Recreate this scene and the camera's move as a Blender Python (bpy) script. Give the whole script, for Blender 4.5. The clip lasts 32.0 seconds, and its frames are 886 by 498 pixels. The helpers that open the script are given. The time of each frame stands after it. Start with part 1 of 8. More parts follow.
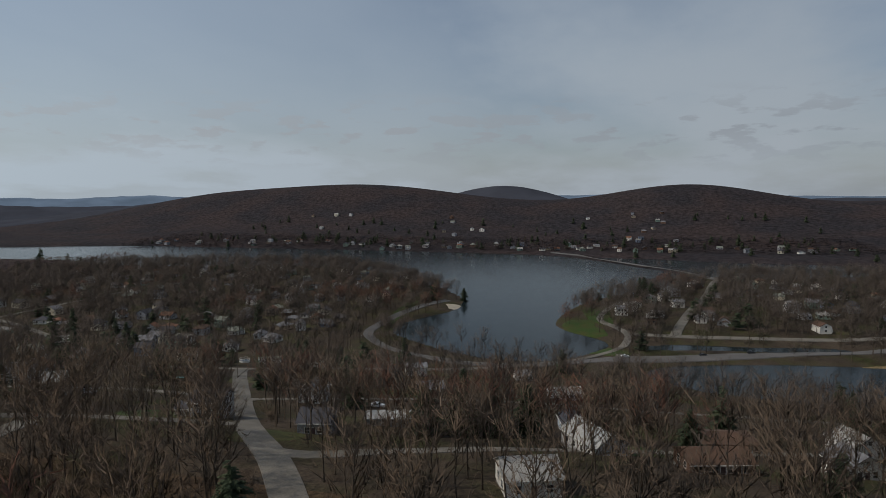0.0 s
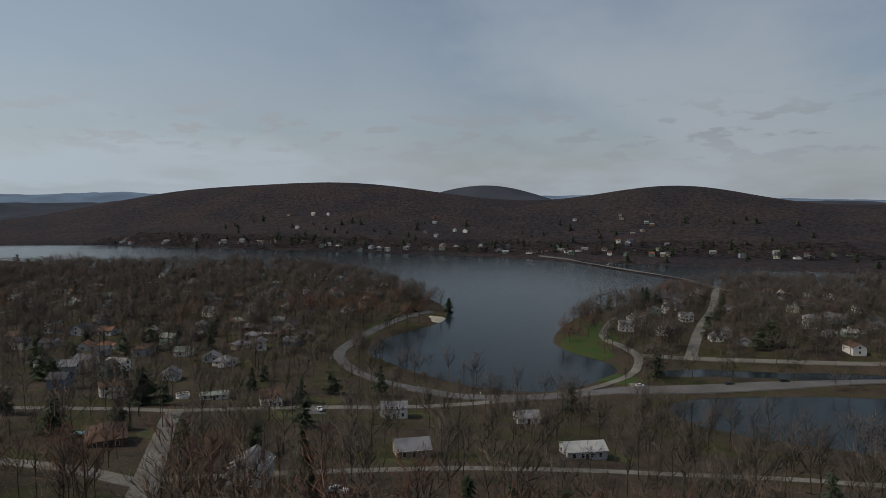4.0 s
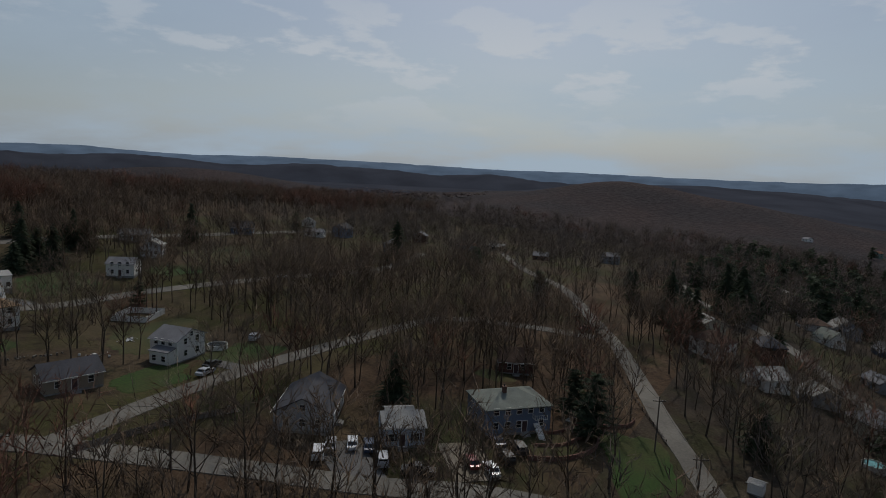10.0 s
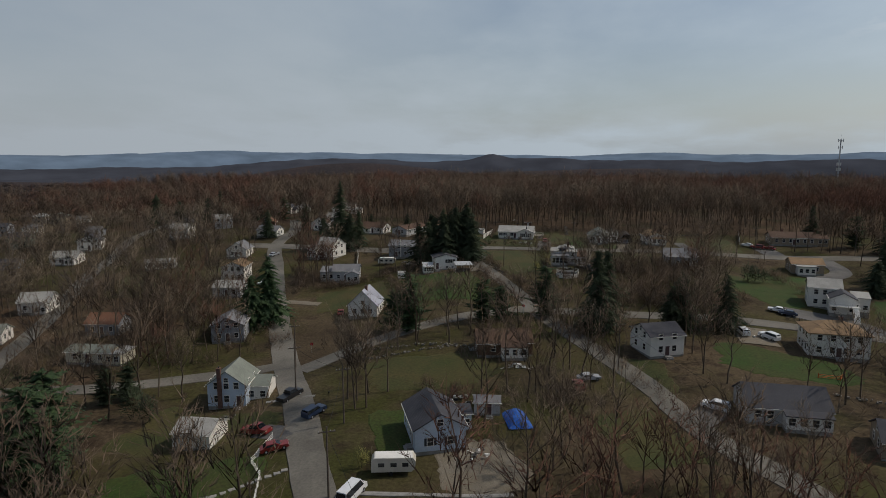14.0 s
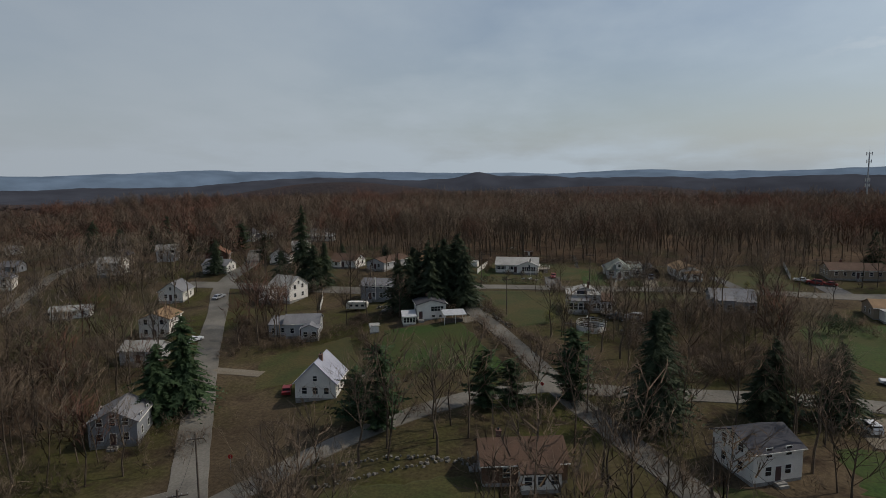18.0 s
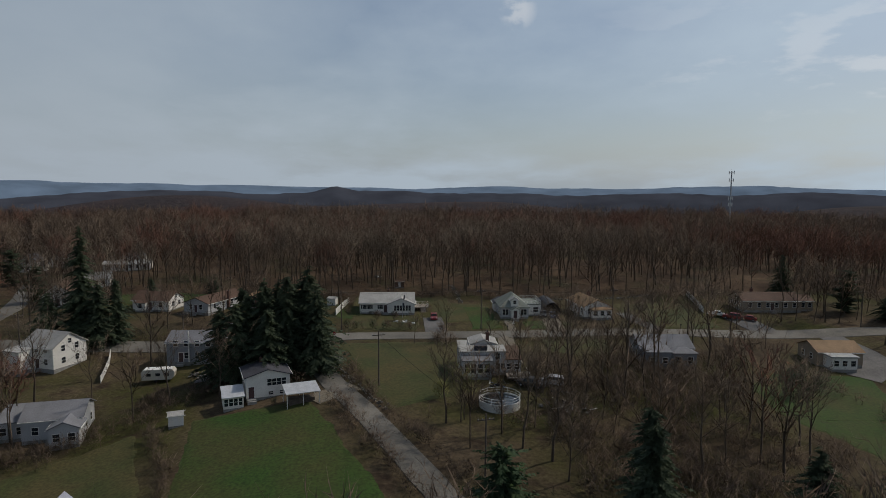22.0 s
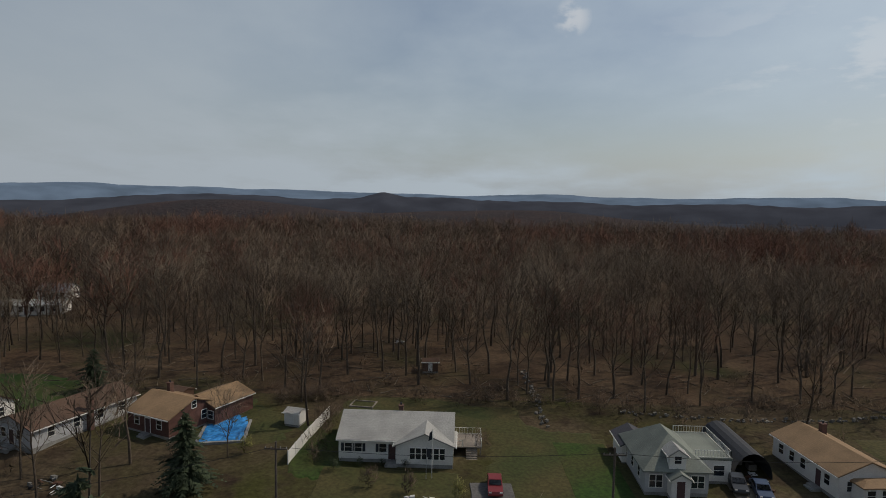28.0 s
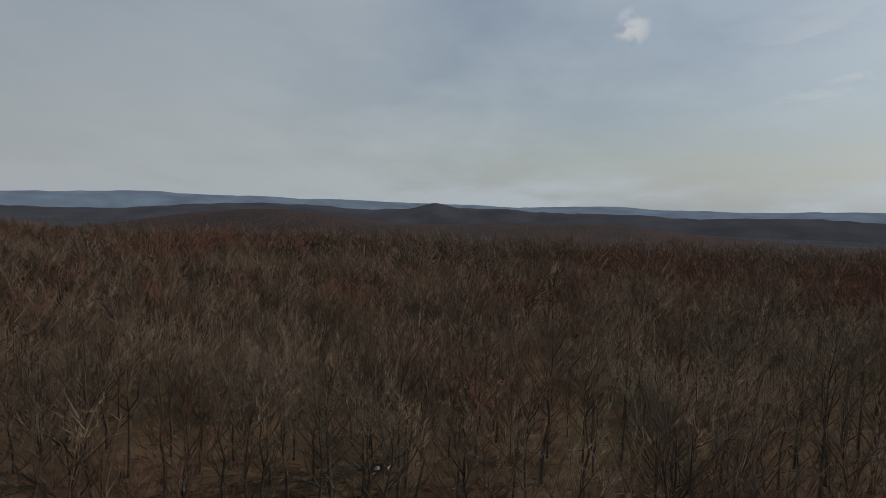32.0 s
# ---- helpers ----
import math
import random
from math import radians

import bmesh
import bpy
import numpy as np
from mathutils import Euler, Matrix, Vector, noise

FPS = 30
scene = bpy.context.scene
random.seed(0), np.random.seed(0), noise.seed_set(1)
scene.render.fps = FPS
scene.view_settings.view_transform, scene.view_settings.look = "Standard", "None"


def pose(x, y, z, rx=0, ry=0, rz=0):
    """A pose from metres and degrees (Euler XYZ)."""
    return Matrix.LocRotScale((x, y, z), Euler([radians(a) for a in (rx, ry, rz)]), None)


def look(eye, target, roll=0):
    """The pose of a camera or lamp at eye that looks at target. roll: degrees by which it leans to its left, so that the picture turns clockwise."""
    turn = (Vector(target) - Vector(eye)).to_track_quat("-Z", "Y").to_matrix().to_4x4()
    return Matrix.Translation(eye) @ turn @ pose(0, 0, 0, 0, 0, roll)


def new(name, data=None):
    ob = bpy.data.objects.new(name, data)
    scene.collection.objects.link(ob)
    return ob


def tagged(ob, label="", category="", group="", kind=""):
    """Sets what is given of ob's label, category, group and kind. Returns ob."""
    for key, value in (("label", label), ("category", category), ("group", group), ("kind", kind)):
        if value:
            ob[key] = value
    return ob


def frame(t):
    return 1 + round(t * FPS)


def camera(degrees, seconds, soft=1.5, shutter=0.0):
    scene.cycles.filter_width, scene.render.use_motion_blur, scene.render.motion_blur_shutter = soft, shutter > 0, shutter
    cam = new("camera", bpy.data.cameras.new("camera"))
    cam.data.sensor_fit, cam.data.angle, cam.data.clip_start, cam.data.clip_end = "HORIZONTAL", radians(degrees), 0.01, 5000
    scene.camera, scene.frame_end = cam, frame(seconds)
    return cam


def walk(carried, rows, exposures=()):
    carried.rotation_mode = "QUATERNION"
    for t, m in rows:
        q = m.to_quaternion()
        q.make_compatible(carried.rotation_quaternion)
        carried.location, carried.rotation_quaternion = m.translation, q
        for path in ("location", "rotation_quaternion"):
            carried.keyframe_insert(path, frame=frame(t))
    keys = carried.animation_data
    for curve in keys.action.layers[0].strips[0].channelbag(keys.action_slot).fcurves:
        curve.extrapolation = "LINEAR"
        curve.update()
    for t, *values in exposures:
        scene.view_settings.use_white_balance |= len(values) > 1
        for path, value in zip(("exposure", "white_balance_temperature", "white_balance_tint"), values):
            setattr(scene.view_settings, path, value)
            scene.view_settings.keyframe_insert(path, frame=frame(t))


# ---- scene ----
import collections

cam = camera(70.94, 32.0, soft=0.6)

# seconds, x, y, z, heading, tilt, lean
PATH = [
    (0.0, -6.33, -177.33, 30.54, -165.90, -4.55, -0.09),
    (0.5, -4.25, -184.23, 30.64, -166.21, -4.58, 0.06),
    (1.0, -2.23, -191.08, 30.74, -166.52, -4.61, 0.23),
    (1.5, -0.31, -197.88, 30.85, -166.79, -4.60, 0.26),
    (2.0, 1.54, -204.64, 30.96, -166.98, -4.59, 0.42),
    (2.5, 3.42, -211.34, 31.07, -167.19, -4.63, 0.37),
    (3.0, 5.35, -218.01, 31.17, -167.35, -4.63, 0.43),
    (3.5, 7.32, -224.66, 31.26, -167.53, -4.64, 0.45),
    (5.5, 13.03, -250.22, 30.57, -168.00, -4.51, 0.34),
    (6.0, 14.18, -256.59, 30.79, -168.05, -4.54, 0.32),
    (6.5, 15.34, -262.94, 31.04, -168.17, -4.56, 0.26),
    (7.0, 16.53, -269.09, 31.35, -168.86, -4.50, 0.20),
    (7.5, 17.73, -274.79, 31.73, -169.88, -4.33, 0.18),
    (8.0, 18.90, -279.72, 32.21, -170.90, -4.04, 0.15),
    (8.5, 19.91, -283.46, 32.79, -172.29, -3.95, 0.84),
    (8.6, 20.04, -284.06, 32.92, -169.24, -4.29, 0.71),
    (8.7, 20.18, -284.65, 33.05, -163.10, -4.62, 0.60),
    (8.8, 20.31, -285.25, 33.19, -154.67, -4.97, 0.48),
    (8.9, 20.45, -285.84, 33.32, -142.89, -5.30, 0.36),
    (9.0, 20.43, -286.36, 33.42, -131.11, -5.68, 0.81),
    (9.1, 20.55, -286.88, 33.54, -119.33, -6.08, 0.89),
    (9.2, 20.66, -287.41, 33.67, -107.54, -6.49, 0.98),
    (9.3, 20.66, -287.81, 33.77, -95.76, -6.80, 0.61),
    (9.4, 20.65, -288.22, 33.88, -83.98, -7.12, 0.23),
    (9.5, 20.75, -288.46, 33.98, -72.20, -7.16, 0.33),
    (9.6, 20.86, -288.73, 34.06, -63.57, -7.21, 0.83),
    (9.7, 20.96, -289.01, 34.14, -59.37, -7.26, 1.35),
    (9.8, 21.06, -289.29, 34.22, -57.87, -7.32, 1.86),
    (10.0, 21.26, -289.84, 34.38, -59.10, -7.42, 2.88),
    (10.5, 22.12, -289.86, 34.67, -58.54, -7.50, 2.80),
    (11.0, 23.41, -288.79, 34.90, -52.21, -8.16, 3.37),
    (11.1, 23.75, -288.58, 34.94, -44.43, -8.31, 2.39),
    (11.2, 24.10, -288.38, 34.97, -34.32, -8.48, 1.42),
    (11.3, 24.44, -288.18, 35.00, -25.32, -8.64, 0.45),
    (11.4, 24.79, -287.97, 35.04, -19.12, -8.81, -0.52),
    (11.5, 25.13, -287.77, 35.06, -16.09, -8.97, -1.50),
    (12.0, 26.79, -286.11, 35.14, -16.10, -8.85, 1.52),
    (12.1, 27.07, -285.53, 35.15, -14.64, -8.73, 0.82),
    (12.2, 27.35, -284.96, 35.15, -10.90, -8.61, 0.12),
    (12.3, 27.62, -284.37, 35.15, -5.16, -8.50, -0.57),
    (12.4, 27.90, -283.79, 35.16, 1.08, -8.39, -1.26),
    (12.5, 28.18, -283.21, 35.16, 5.58, -8.27, -1.96),
    (13.0, 29.40, -279.82, 35.12, 10.36, -7.77, -0.39),
    (13.5, 30.10, -276.17, 35.07, 10.94, -8.33, -0.06),
    (14.0, 30.62, -272.89, 35.09, 11.66, -8.52, -0.10),
    (14.5, 30.86, -269.69, 35.17, 12.26, -8.28, -0.23),
    (16.5, 27.23, -250.77, 35.68, 14.56, -7.43, 0.26),
    (17.0, 25.12, -242.28, 35.22, 15.32, -7.25, 0.61),
    (17.5, 23.19, -233.54, 34.95, 16.72, -6.96, 0.36),
    (17.6, 22.82, -231.85, 34.93, 17.04, -6.94, 0.19),
    (17.7, 22.45, -230.16, 34.91, 17.09, -6.93, 0.01),
    (17.8, 22.07, -228.47, 34.89, 16.63, -6.90, -0.16),
    (17.9, 21.70, -226.78, 34.87, 14.98, -6.88, -0.33),
    (18.0, 21.33, -225.08, 34.86, 10.41, -6.87, -0.51),
    (18.1, 21.01, -223.69, 34.85, 2.37, -7.07, -0.18),
    (18.2, 20.68, -222.31, 34.85, -4.78, -7.27, 0.15),
    (18.3, 20.36, -220.92, 34.84, -7.34, -7.47, 0.48),
    (18.4, 20.04, -219.53, 34.84, -8.09, -7.67, 0.81),
    (18.5, 19.71, -218.14, 34.83, -8.21, -7.87, 1.14),
    (19.0, 18.38, -211.95, 34.81, -7.39, -7.81, 0.68),
    (19.5, 17.41, -206.25, 34.74, -6.59, -7.46, 0.58),
    (20.0, 16.77, -200.72, 34.64, -5.63, -7.05, 0.40),
    (20.5, 16.14, -195.07, 34.48, -4.76, -6.63, 0.38),
    (21.0, 15.78, -189.29, 34.30, -3.86, -6.21, 0.34),
    (21.5, 15.47, -182.92, 34.14, -3.13, -5.80, 0.32),
    (22.0, 15.21, -176.09, 34.13, -2.62, -5.52, 0.29),
    (22.5, 15.12, -168.74, 34.18, -2.03, -5.34, 0.47),
    (23.0, 15.05, -161.50, 34.26, -1.76, -5.24, 0.62),
    (23.5, 14.96, -154.36, 34.33, -1.41, -5.14, 0.77),
    (24.0, 15.00, -147.21, 34.36, -1.10, -4.99, 1.02),
    (24.5, 15.04, -140.01, 34.32, -0.73, -4.97, 0.85),
    (25.0, 15.04, -132.65, 34.26, -0.15, -4.95, 0.78),
    (25.5, 14.99, -125.27, 34.18, 0.24, -4.83, 1.49),
    (27.5, 15.64, -92.90, 34.78, 1.61, -4.84, 1.18),
    (28.0, 15.94, -84.54, 34.86, 1.87, -4.94, 1.08),
    (28.5, 16.18, -76.33, 34.94, 2.18, -4.90, 1.36),
    (29.0, 16.24, -68.63, 35.03, 2.35, -4.86, 1.53),
    (29.5, 16.37, -61.25, 35.12, 2.69, -4.72, 1.66),
    (30.0, 16.64, -53.79, 35.23, 3.07, -4.64, 1.57),
    (30.5, 17.02, -46.30, 35.40, 3.60, -4.54, 1.65),
    (31.0, 17.41, -38.92, 35.62, 4.56, -4.49, 1.64),
    (31.5, 17.97, -31.51, 35.89, 5.93, -4.22, 1.38),
    (32.0, 18.61, -24.08, 36.18, 6.81, -4.06, 1.59),
]
EXPOSURES = [(0.0, -0.97, 6400, 10), (8.9, -0.95, 6500, 10), (9.7, -1.42, 6150, 10), (11.0, -1.42, 6150, 10), (11.6, -1.2, 6250, 10), (13.0, -0.93, 6500, 10), (17.0, -0.92, 6500, 10), (20.0, -1.0, 6300, 10), (25.0, -1.0, 6400, 10), (28.0, -0.98, 6550, 10), (31.0, -0.98, 6800, 10), (32.0, -0.98, 6800, 10)]

walk(cam, [(t, pose(x, y, z, 90 + tilt, 0, yaw) @ pose(0, 0, 0, 0, 0, lean)) for t, x, y, z, yaw, tilt, lean in PATH],
     exposures=EXPOSURES)

# ---- daylight: high thin cloud, sun in the east ----
SUN_HEADING, SUN_HEIGHT = -68.0, 48.0
sun_way = Vector((-math.sin(radians(SUN_HEADING)) * math.cos(radians(SUN_HEIGHT)), math.cos(radians(SUN_HEADING)) * math.cos(radians(SUN_HEIGHT)), math.sin(radians(SUN_HEIGHT))))
sun_data = bpy.data.lights.new("sun", "SUN")
sun_data.energy, sun_data.angle, sun_data.color = 4.0, radians(0.6), (1.0, 0.91, 0.78)
sun = new("sun", sun_data)
sun.matrix_world = look(sun_way * 300, (0, 0, 0))

world = bpy.data.worlds.new("sky")
scene.world = world
world.use_nodes = True
wn, wl = world.node_tree.nodes, world.node_tree.links
sky = wn.new("ShaderNodeTexSky")
sky.sky_type, sky.sun_disc = "NISHITA", False
sky.sun_elevation, sky.sun_rotation = radians(SUN_HEIGHT), radians(-SUN_HEADING)
sky.air_density, sky.dust_density = 1.0, 2.0
coord = wn.new("ShaderNodeTexCoord")
split = wn.new("ShaderNodeSeparateXYZ")
wl.new(coord.outputs["Generated"], split.inputs[0])


def wmath(op, a, b=None, clamp=False):
    n = wn.new("ShaderNodeMath")
    n.operation, n.use_clamp = op, clamp
    for k, v in enumerate((a, b)):
        if v is None:
            continue
        if isinstance(v, (int, float)):
            n.inputs[k].default_value = v
        else:
            wl.new(v, n.inputs[k])
    return n.outputs[0]


# the cloud sheet lies flat overhead: a direction meets it at x / z, y / z
rise = wmath("ADD", wmath("ABSOLUTE", split.outputs[2]), 0.20)
sheet = wn.new("ShaderNodeCombineXYZ")
wl.new(wmath("DIVIDE", split.outputs[0], rise), sheet.inputs[0])
wl.new(wmath("DIVIDE", split.outputs[1], rise), sheet.inputs[1])


def cloud_noise(source, scale, detail, low, high, stretch=(1, 1, 1), offset=(0, 0, 0)):
    m = wn.new("ShaderNodeMapping")
    m.inputs["Scale"].default_value, m.inputs["Location"].default_value = stretch, offset
    wl.new(source, m.inputs[0])
    n = wn.new("ShaderNodeTexNoise")
    n.inputs["Scale"].default_value, n.inputs["Detail"].default_value, n.inputs["Roughness"].default_value = scale, detail, 0.55
    wl.new(m.outputs[0], n.inputs["Vector"])
    r = wn.new("ShaderNodeMapRange")
    r.interpolation_type = "SMOOTHSTEP"
    r.inputs[1].default_value, r.inputs[2].default_value = low, high
    wl.new(n.outputs[0], r.inputs[0])
    return r.outputs[0]


def wmix(a, b, f):
    q = wn.new("ShaderNodeMix")
    q.data_type = "RGBA"
    for k, v in (("A", a), ("B", b), ("Factor", f)):
        if isinstance(v, tuple):
            q.inputs[k].default_value = (*v, 1)
        else:
            wl.new(v, q.inputs[k])
    return q.outputs["Result"]


# how near a direction is to the sun
near = wn.new("ShaderNodeVectorMath")
near.operation = "DOT_PRODUCT"
near.inputs[1].default_value = tuple(sun_way)
wl.new(coord.outputs["Generated"], near.inputs[0])
sunward = wmath("MULTIPLY_ADD", near.outputs["Value"], 0.5)
sunward.node.inputs[2].default_value = 0.5
def bank(bearing, height, inner, outer, source):
    """A bank of thin cloud round one direction of the sky, ragged at its edge."""
    d = wn.new("ShaderNodeVectorMath")
    d.operation = "DOT_PRODUCT"
    e, a = radians(height), radians(bearing)
    d.inputs[1].default_value = (-math.sin(a) * math.cos(e), math.cos(a) * math.cos(e), math.sin(e))
    wl.new(coord.outputs["Generated"], d.inputs[0])
    r = wn.new("ShaderNodeMapRange")
    r.interpolation_type = "SMOOTHSTEP"
    r.inputs[1].default_value, r.inputs[2].default_value = math.cos(radians(outer)), math.cos(radians(inner))
    wl.new(wmath("ADD", d.outputs["Value"], wmath("MULTIPLY", wmath("SUBTRACT", source, 0.5), 0.05)), r.inputs[0])
    return r.outputs[0]


wisps = cloud_noise(sheet.outputs[0], 0.9, 7, 0.30, 0.72, (1.0, 0.7, 1), (5.1, 0.7, 0))
veil = cloud_noise(sheet.outputs[0], 0.55, 7, 0.38, 0.70, (1.0, 0.8, 1), (3.1, 1.7, 0))
for place in ((34, 15, 6, 36, 1.0), (-146, 14, 6, 36, .55), (176, 15, 2, 18, .5)):
    veil = wmath("MAXIMUM", veil, wmath("MULTIPLY", bank(*place[:4], wisps), wmath("MULTIPLY", wmath("ADD", wmath("MULTIPLY", wisps, 0.35), 0.70), place[4])))
low_band = wmath("SUBTRACT", 1.0, wmath("MULTIPLY", wmath("ABSOLUTE", wmath("SUBTRACT", split.outputs[2], 0.105)), 16.0), True)
southern = wmath("MULTIPLY", wmath("ADD", split.outputs[1], 0.35), -2.5, True)
puffs = wmath("MULTIPLY", cloud_noise(coord.outputs["Generated"], 15.0, 4, 0.53, 0.62, (1, 1, 3.4), (7.3, 2.2, 0)), wmath("MULTIPLY", low_band, southern))
thin = wmix((4.55, 5.0, 5.45), (7.6, 9.2, 10.4), wmath("POWER", sunward, 2.4))
haze = wmath("MULTIPLY", wmath("POWER", 2.718, wmath("MULTIPLY", wmath("ABSOLUTE", split.outputs[2]), -9.0)), 0.6)
tint = wmix(sky.outputs[0], thin, wmath("ADD", wmath("ADD", wmath("MULTIPLY", veil, 0.62), 0.08), haze, True))
puff_colour = wmix((2.7, 3.05, 3.5), (7.0, 7.2, 7.4), wmath("POWER", sunward, 1.6))
tint2 = wmix(tint, puff_colour, wmath("MULTIPLY", puffs, 0.75))
# fair-weather puffs on the sunny side
tall_band = wmath("SUBTRACT", 1.0, wmath("MULTIPLY", wmath("ABSOLUTE", wmath("SUBTRACT", split.outputs[2], 0.16)), 8.0), True)
cumulus = wmath("MULTIPLY", cloud_noise(coord.outputs["Generated"], 6.5, 7, 0.51, 0.60, (1, 1, 3.2), (1.3, 5.2, 0)), wmath("MULTIPLY", tall_band, wmath("MULTIPLY", wmath("SUBTRACT", sunward, 0.77), 7.0, True)))
tint2 = wmix(tint2, (9.6, 9.8, 9.9), wmath("MULTIPLY", cumulus, 0.9, True))
# one small puff high over the woods
lone = wn.new("ShaderNodeVectorMath")
lone.operation = "DOT_PRODUCT"
lone.inputs[1].default_value = (.1535, .9519, .2652)
wl.new(coord.outputs["Generated"], lone.inputs[0])
spot = wmath("MULTIPLY", wmath("SUBTRACT", lone.outputs["Value"], 0.99955), 2600.0, True)
ragged = cloud_noise(coord.outputs["Generated"], 26.0, 5, 0.40, 0.62, (1, 1, 1.6), (2.0, 0.4, 0))
tint2 = wmix(tint2, (8.6, 8.8, 9.0), wmath("MULTIPLY", wmath("MULTIPLY", spot, ragged), 0.55))
back = wn["Background"]
back.inputs[1].default_value = 0.14
wl.new(tint2, back.inputs[0])
# ---- materials ----
MATS = {}


def material(name, colour, rough=0.8, metal=0.0, vary=0.25, scale=3.0, fine=40.0, bump=0.2, second=None, ribs=None, spread=0.0, spec=0.3, crown=False, relief=0.03):
    """A weathered surface: colour broken at two scales, optional second colour in patches, optional ribs (count per metre, axis, depth)."""
    m = bpy.data.materials.new(name)
    m.use_nodes = True
    n, l = m.node_tree.nodes, m.node_tree.links
    b = n["Principled BSDF"]
    b.inputs["Roughness"].default_value, b.inputs["Metallic"].default_value = rough, metal
    b.inputs["Specular IOR Level"].default_value = spec
    co = n.new("ShaderNodeTexCoord")
    big, small = n.new("ShaderNodeTexNoise"), n.new("ShaderNodeTexNoise")
    for t, s, d in ((big, scale, 4), (small, fine, 3)):
        t.inputs["Scale"].default_value, t.inputs["Detail"].default_value = s, d
        l.new(co.outputs["Object"], t.inputs["Vector"])
    mix = n.new("ShaderNodeMix")
    mix.data_type = "RGBA"
    mix.inputs["A"].default_value = (*colour, 1)
    mix.inputs["B"].default_value = (*(second or [c * (1 - vary) for c in colour]), 1)
    ramp = n.new("ShaderNodeMapRange")
    ramp.inputs[1].default_value, ramp.inputs[2].default_value = 0.38, 0.64
    l.new(big.outputs[0], ramp.inputs[0])
    l.new(ramp.outputs[0], mix.inputs["Factor"])
    grain = n.new("ShaderNodeMapRange")
    grain.inputs[1].default_value, grain.inputs[2].default_value = 0.3, 0.7
    grain.inputs[3].default_value, grain.inputs[4].default_value = 1 - vary, 1 + vary * 0.6
    l.new(small.outputs[0], grain.inputs[0])
    value = grain.outputs[0]
    if spread:
        info = n.new("ShaderNodeObjectInfo")
        geo = n.new("ShaderNodeNewGeometry")
        add = n.new("ShaderNodeMath")
        add.operation = "ADD"
        l.new(info.outputs["Random"], add.inputs[0])
        l.new(geo.outputs["Random Per Island"], add.inputs[1])
        rr = n.new("ShaderNodeMapRange")
        rr.inputs[2].default_value = 2.0
        rr.inputs[3].default_value, rr.inputs[4].default_value = 1 - spread, 1 + spread
        l.new(add.outputs[0], rr.inputs[0])
        mu = n.new("ShaderNodeMath")
        mu.operation = "MULTIPLY"
        l.new(value, mu.inputs[0])
        l.new(rr.outputs[0], mu.inputs[1])
        value = mu.outputs[0]
    tone = n.new("ShaderNodeMix")
    tone.data_type, tone.blend_type = "RGBA", "MULTIPLY"
    tone.inputs["Factor"].default_value = 1
    l.new(mix.outputs["Result"], tone.inputs["A"])
    l.new(value, tone.inputs["B"])
    l.new(tone.outputs["Result"], b.inputs["Base Color"])
    height = small.outputs[0]
    if ribs:
        wave = n.new("ShaderNodeTexWave")
        wave.bands_direction, wave.wave_profile = ribs[1], "SAW"
        wave.inputs["Scale"].default_value = ribs[0] / 2
        l.new(co.outputs["Object"], wave.inputs["Vector"])
        ad = n.new("ShaderNodeMath")
        ad.operation = "MULTIPLY_ADD"
        ad.inputs[1].default_value = ribs[2]
        l.new(wave.outputs["Fac"], ad.inputs[0])
        l.new(small.outputs[0], ad.inputs[2])
        height = ad.outputs[0]
    bp = n.new("ShaderNodeBump")
    bp.inputs["Strength"].default_value, bp.inputs["Distance"].default_value = bump, relief
    l.new(height, bp.inputs["Height"])
    l.new(bp.outputs[0], b.inputs["Normal"])
    if crown:
        # fine twigs scatter light as a rounded mass, not as flat slivers
        way, turned, flat, total = n.new("ShaderNodeAttribute"), n.new("ShaderNodeVectorTransform"), n.new("ShaderNodeNewGeometry"), n.new("ShaderNodeVectorMath")
        way.attribute_name = "outward"
        turned.vector_type, turned.convert_from, turned.convert_to = "NORMAL", "OBJECT", "WORLD"
        l.new(way.outputs["Vector"], turned.inputs[0])
        total.operation = "MULTIPLY_ADD"
        l.new(flat.outputs["Normal"], total.inputs[0])
        total.inputs[1].default_value = (crown, crown, crown)
        l.new(turned.outputs[0], total.inputs[2])
        unit = n.new("ShaderNodeVectorMath")
        unit.operation = "NORMALIZE"
        l.new(total.outputs[0], unit.inputs[0])
        l.new(unit.outputs[0], b.inputs["Normal"])
        m.cycles.use_bump_map_correction = False
        # a spray of thin round twigs passes light on as well as back
        thru, blend = n.new("ShaderNodeBsdfTranslucent"), n.new("ShaderNodeMixShader")
        l.new(tone.outputs["Result"], thru.inputs["Color"])
        blend.inputs[0].default_value = 0.13
        l.new(b.outputs[0], blend.inputs[1])
        l.new(thru.outputs[0], blend.inputs[2])
        l.new(blend.outputs[0], n["Material Output"].inputs["Surface"])
    MATS[name] = m
    return m


def siding(name, colour):
    return material(name, colour, 0.55, vary=0.10, scale=0.5, fine=9, bump=0.35, ribs=(5, "Z", 1.5))


def shingle(name, colour, second=None):
    return material(name, colour, 0.85, vary=0.22, scale=0.35, fine=7, bump=0.5, second=second, ribs=(5.5, "Z", 0.8))


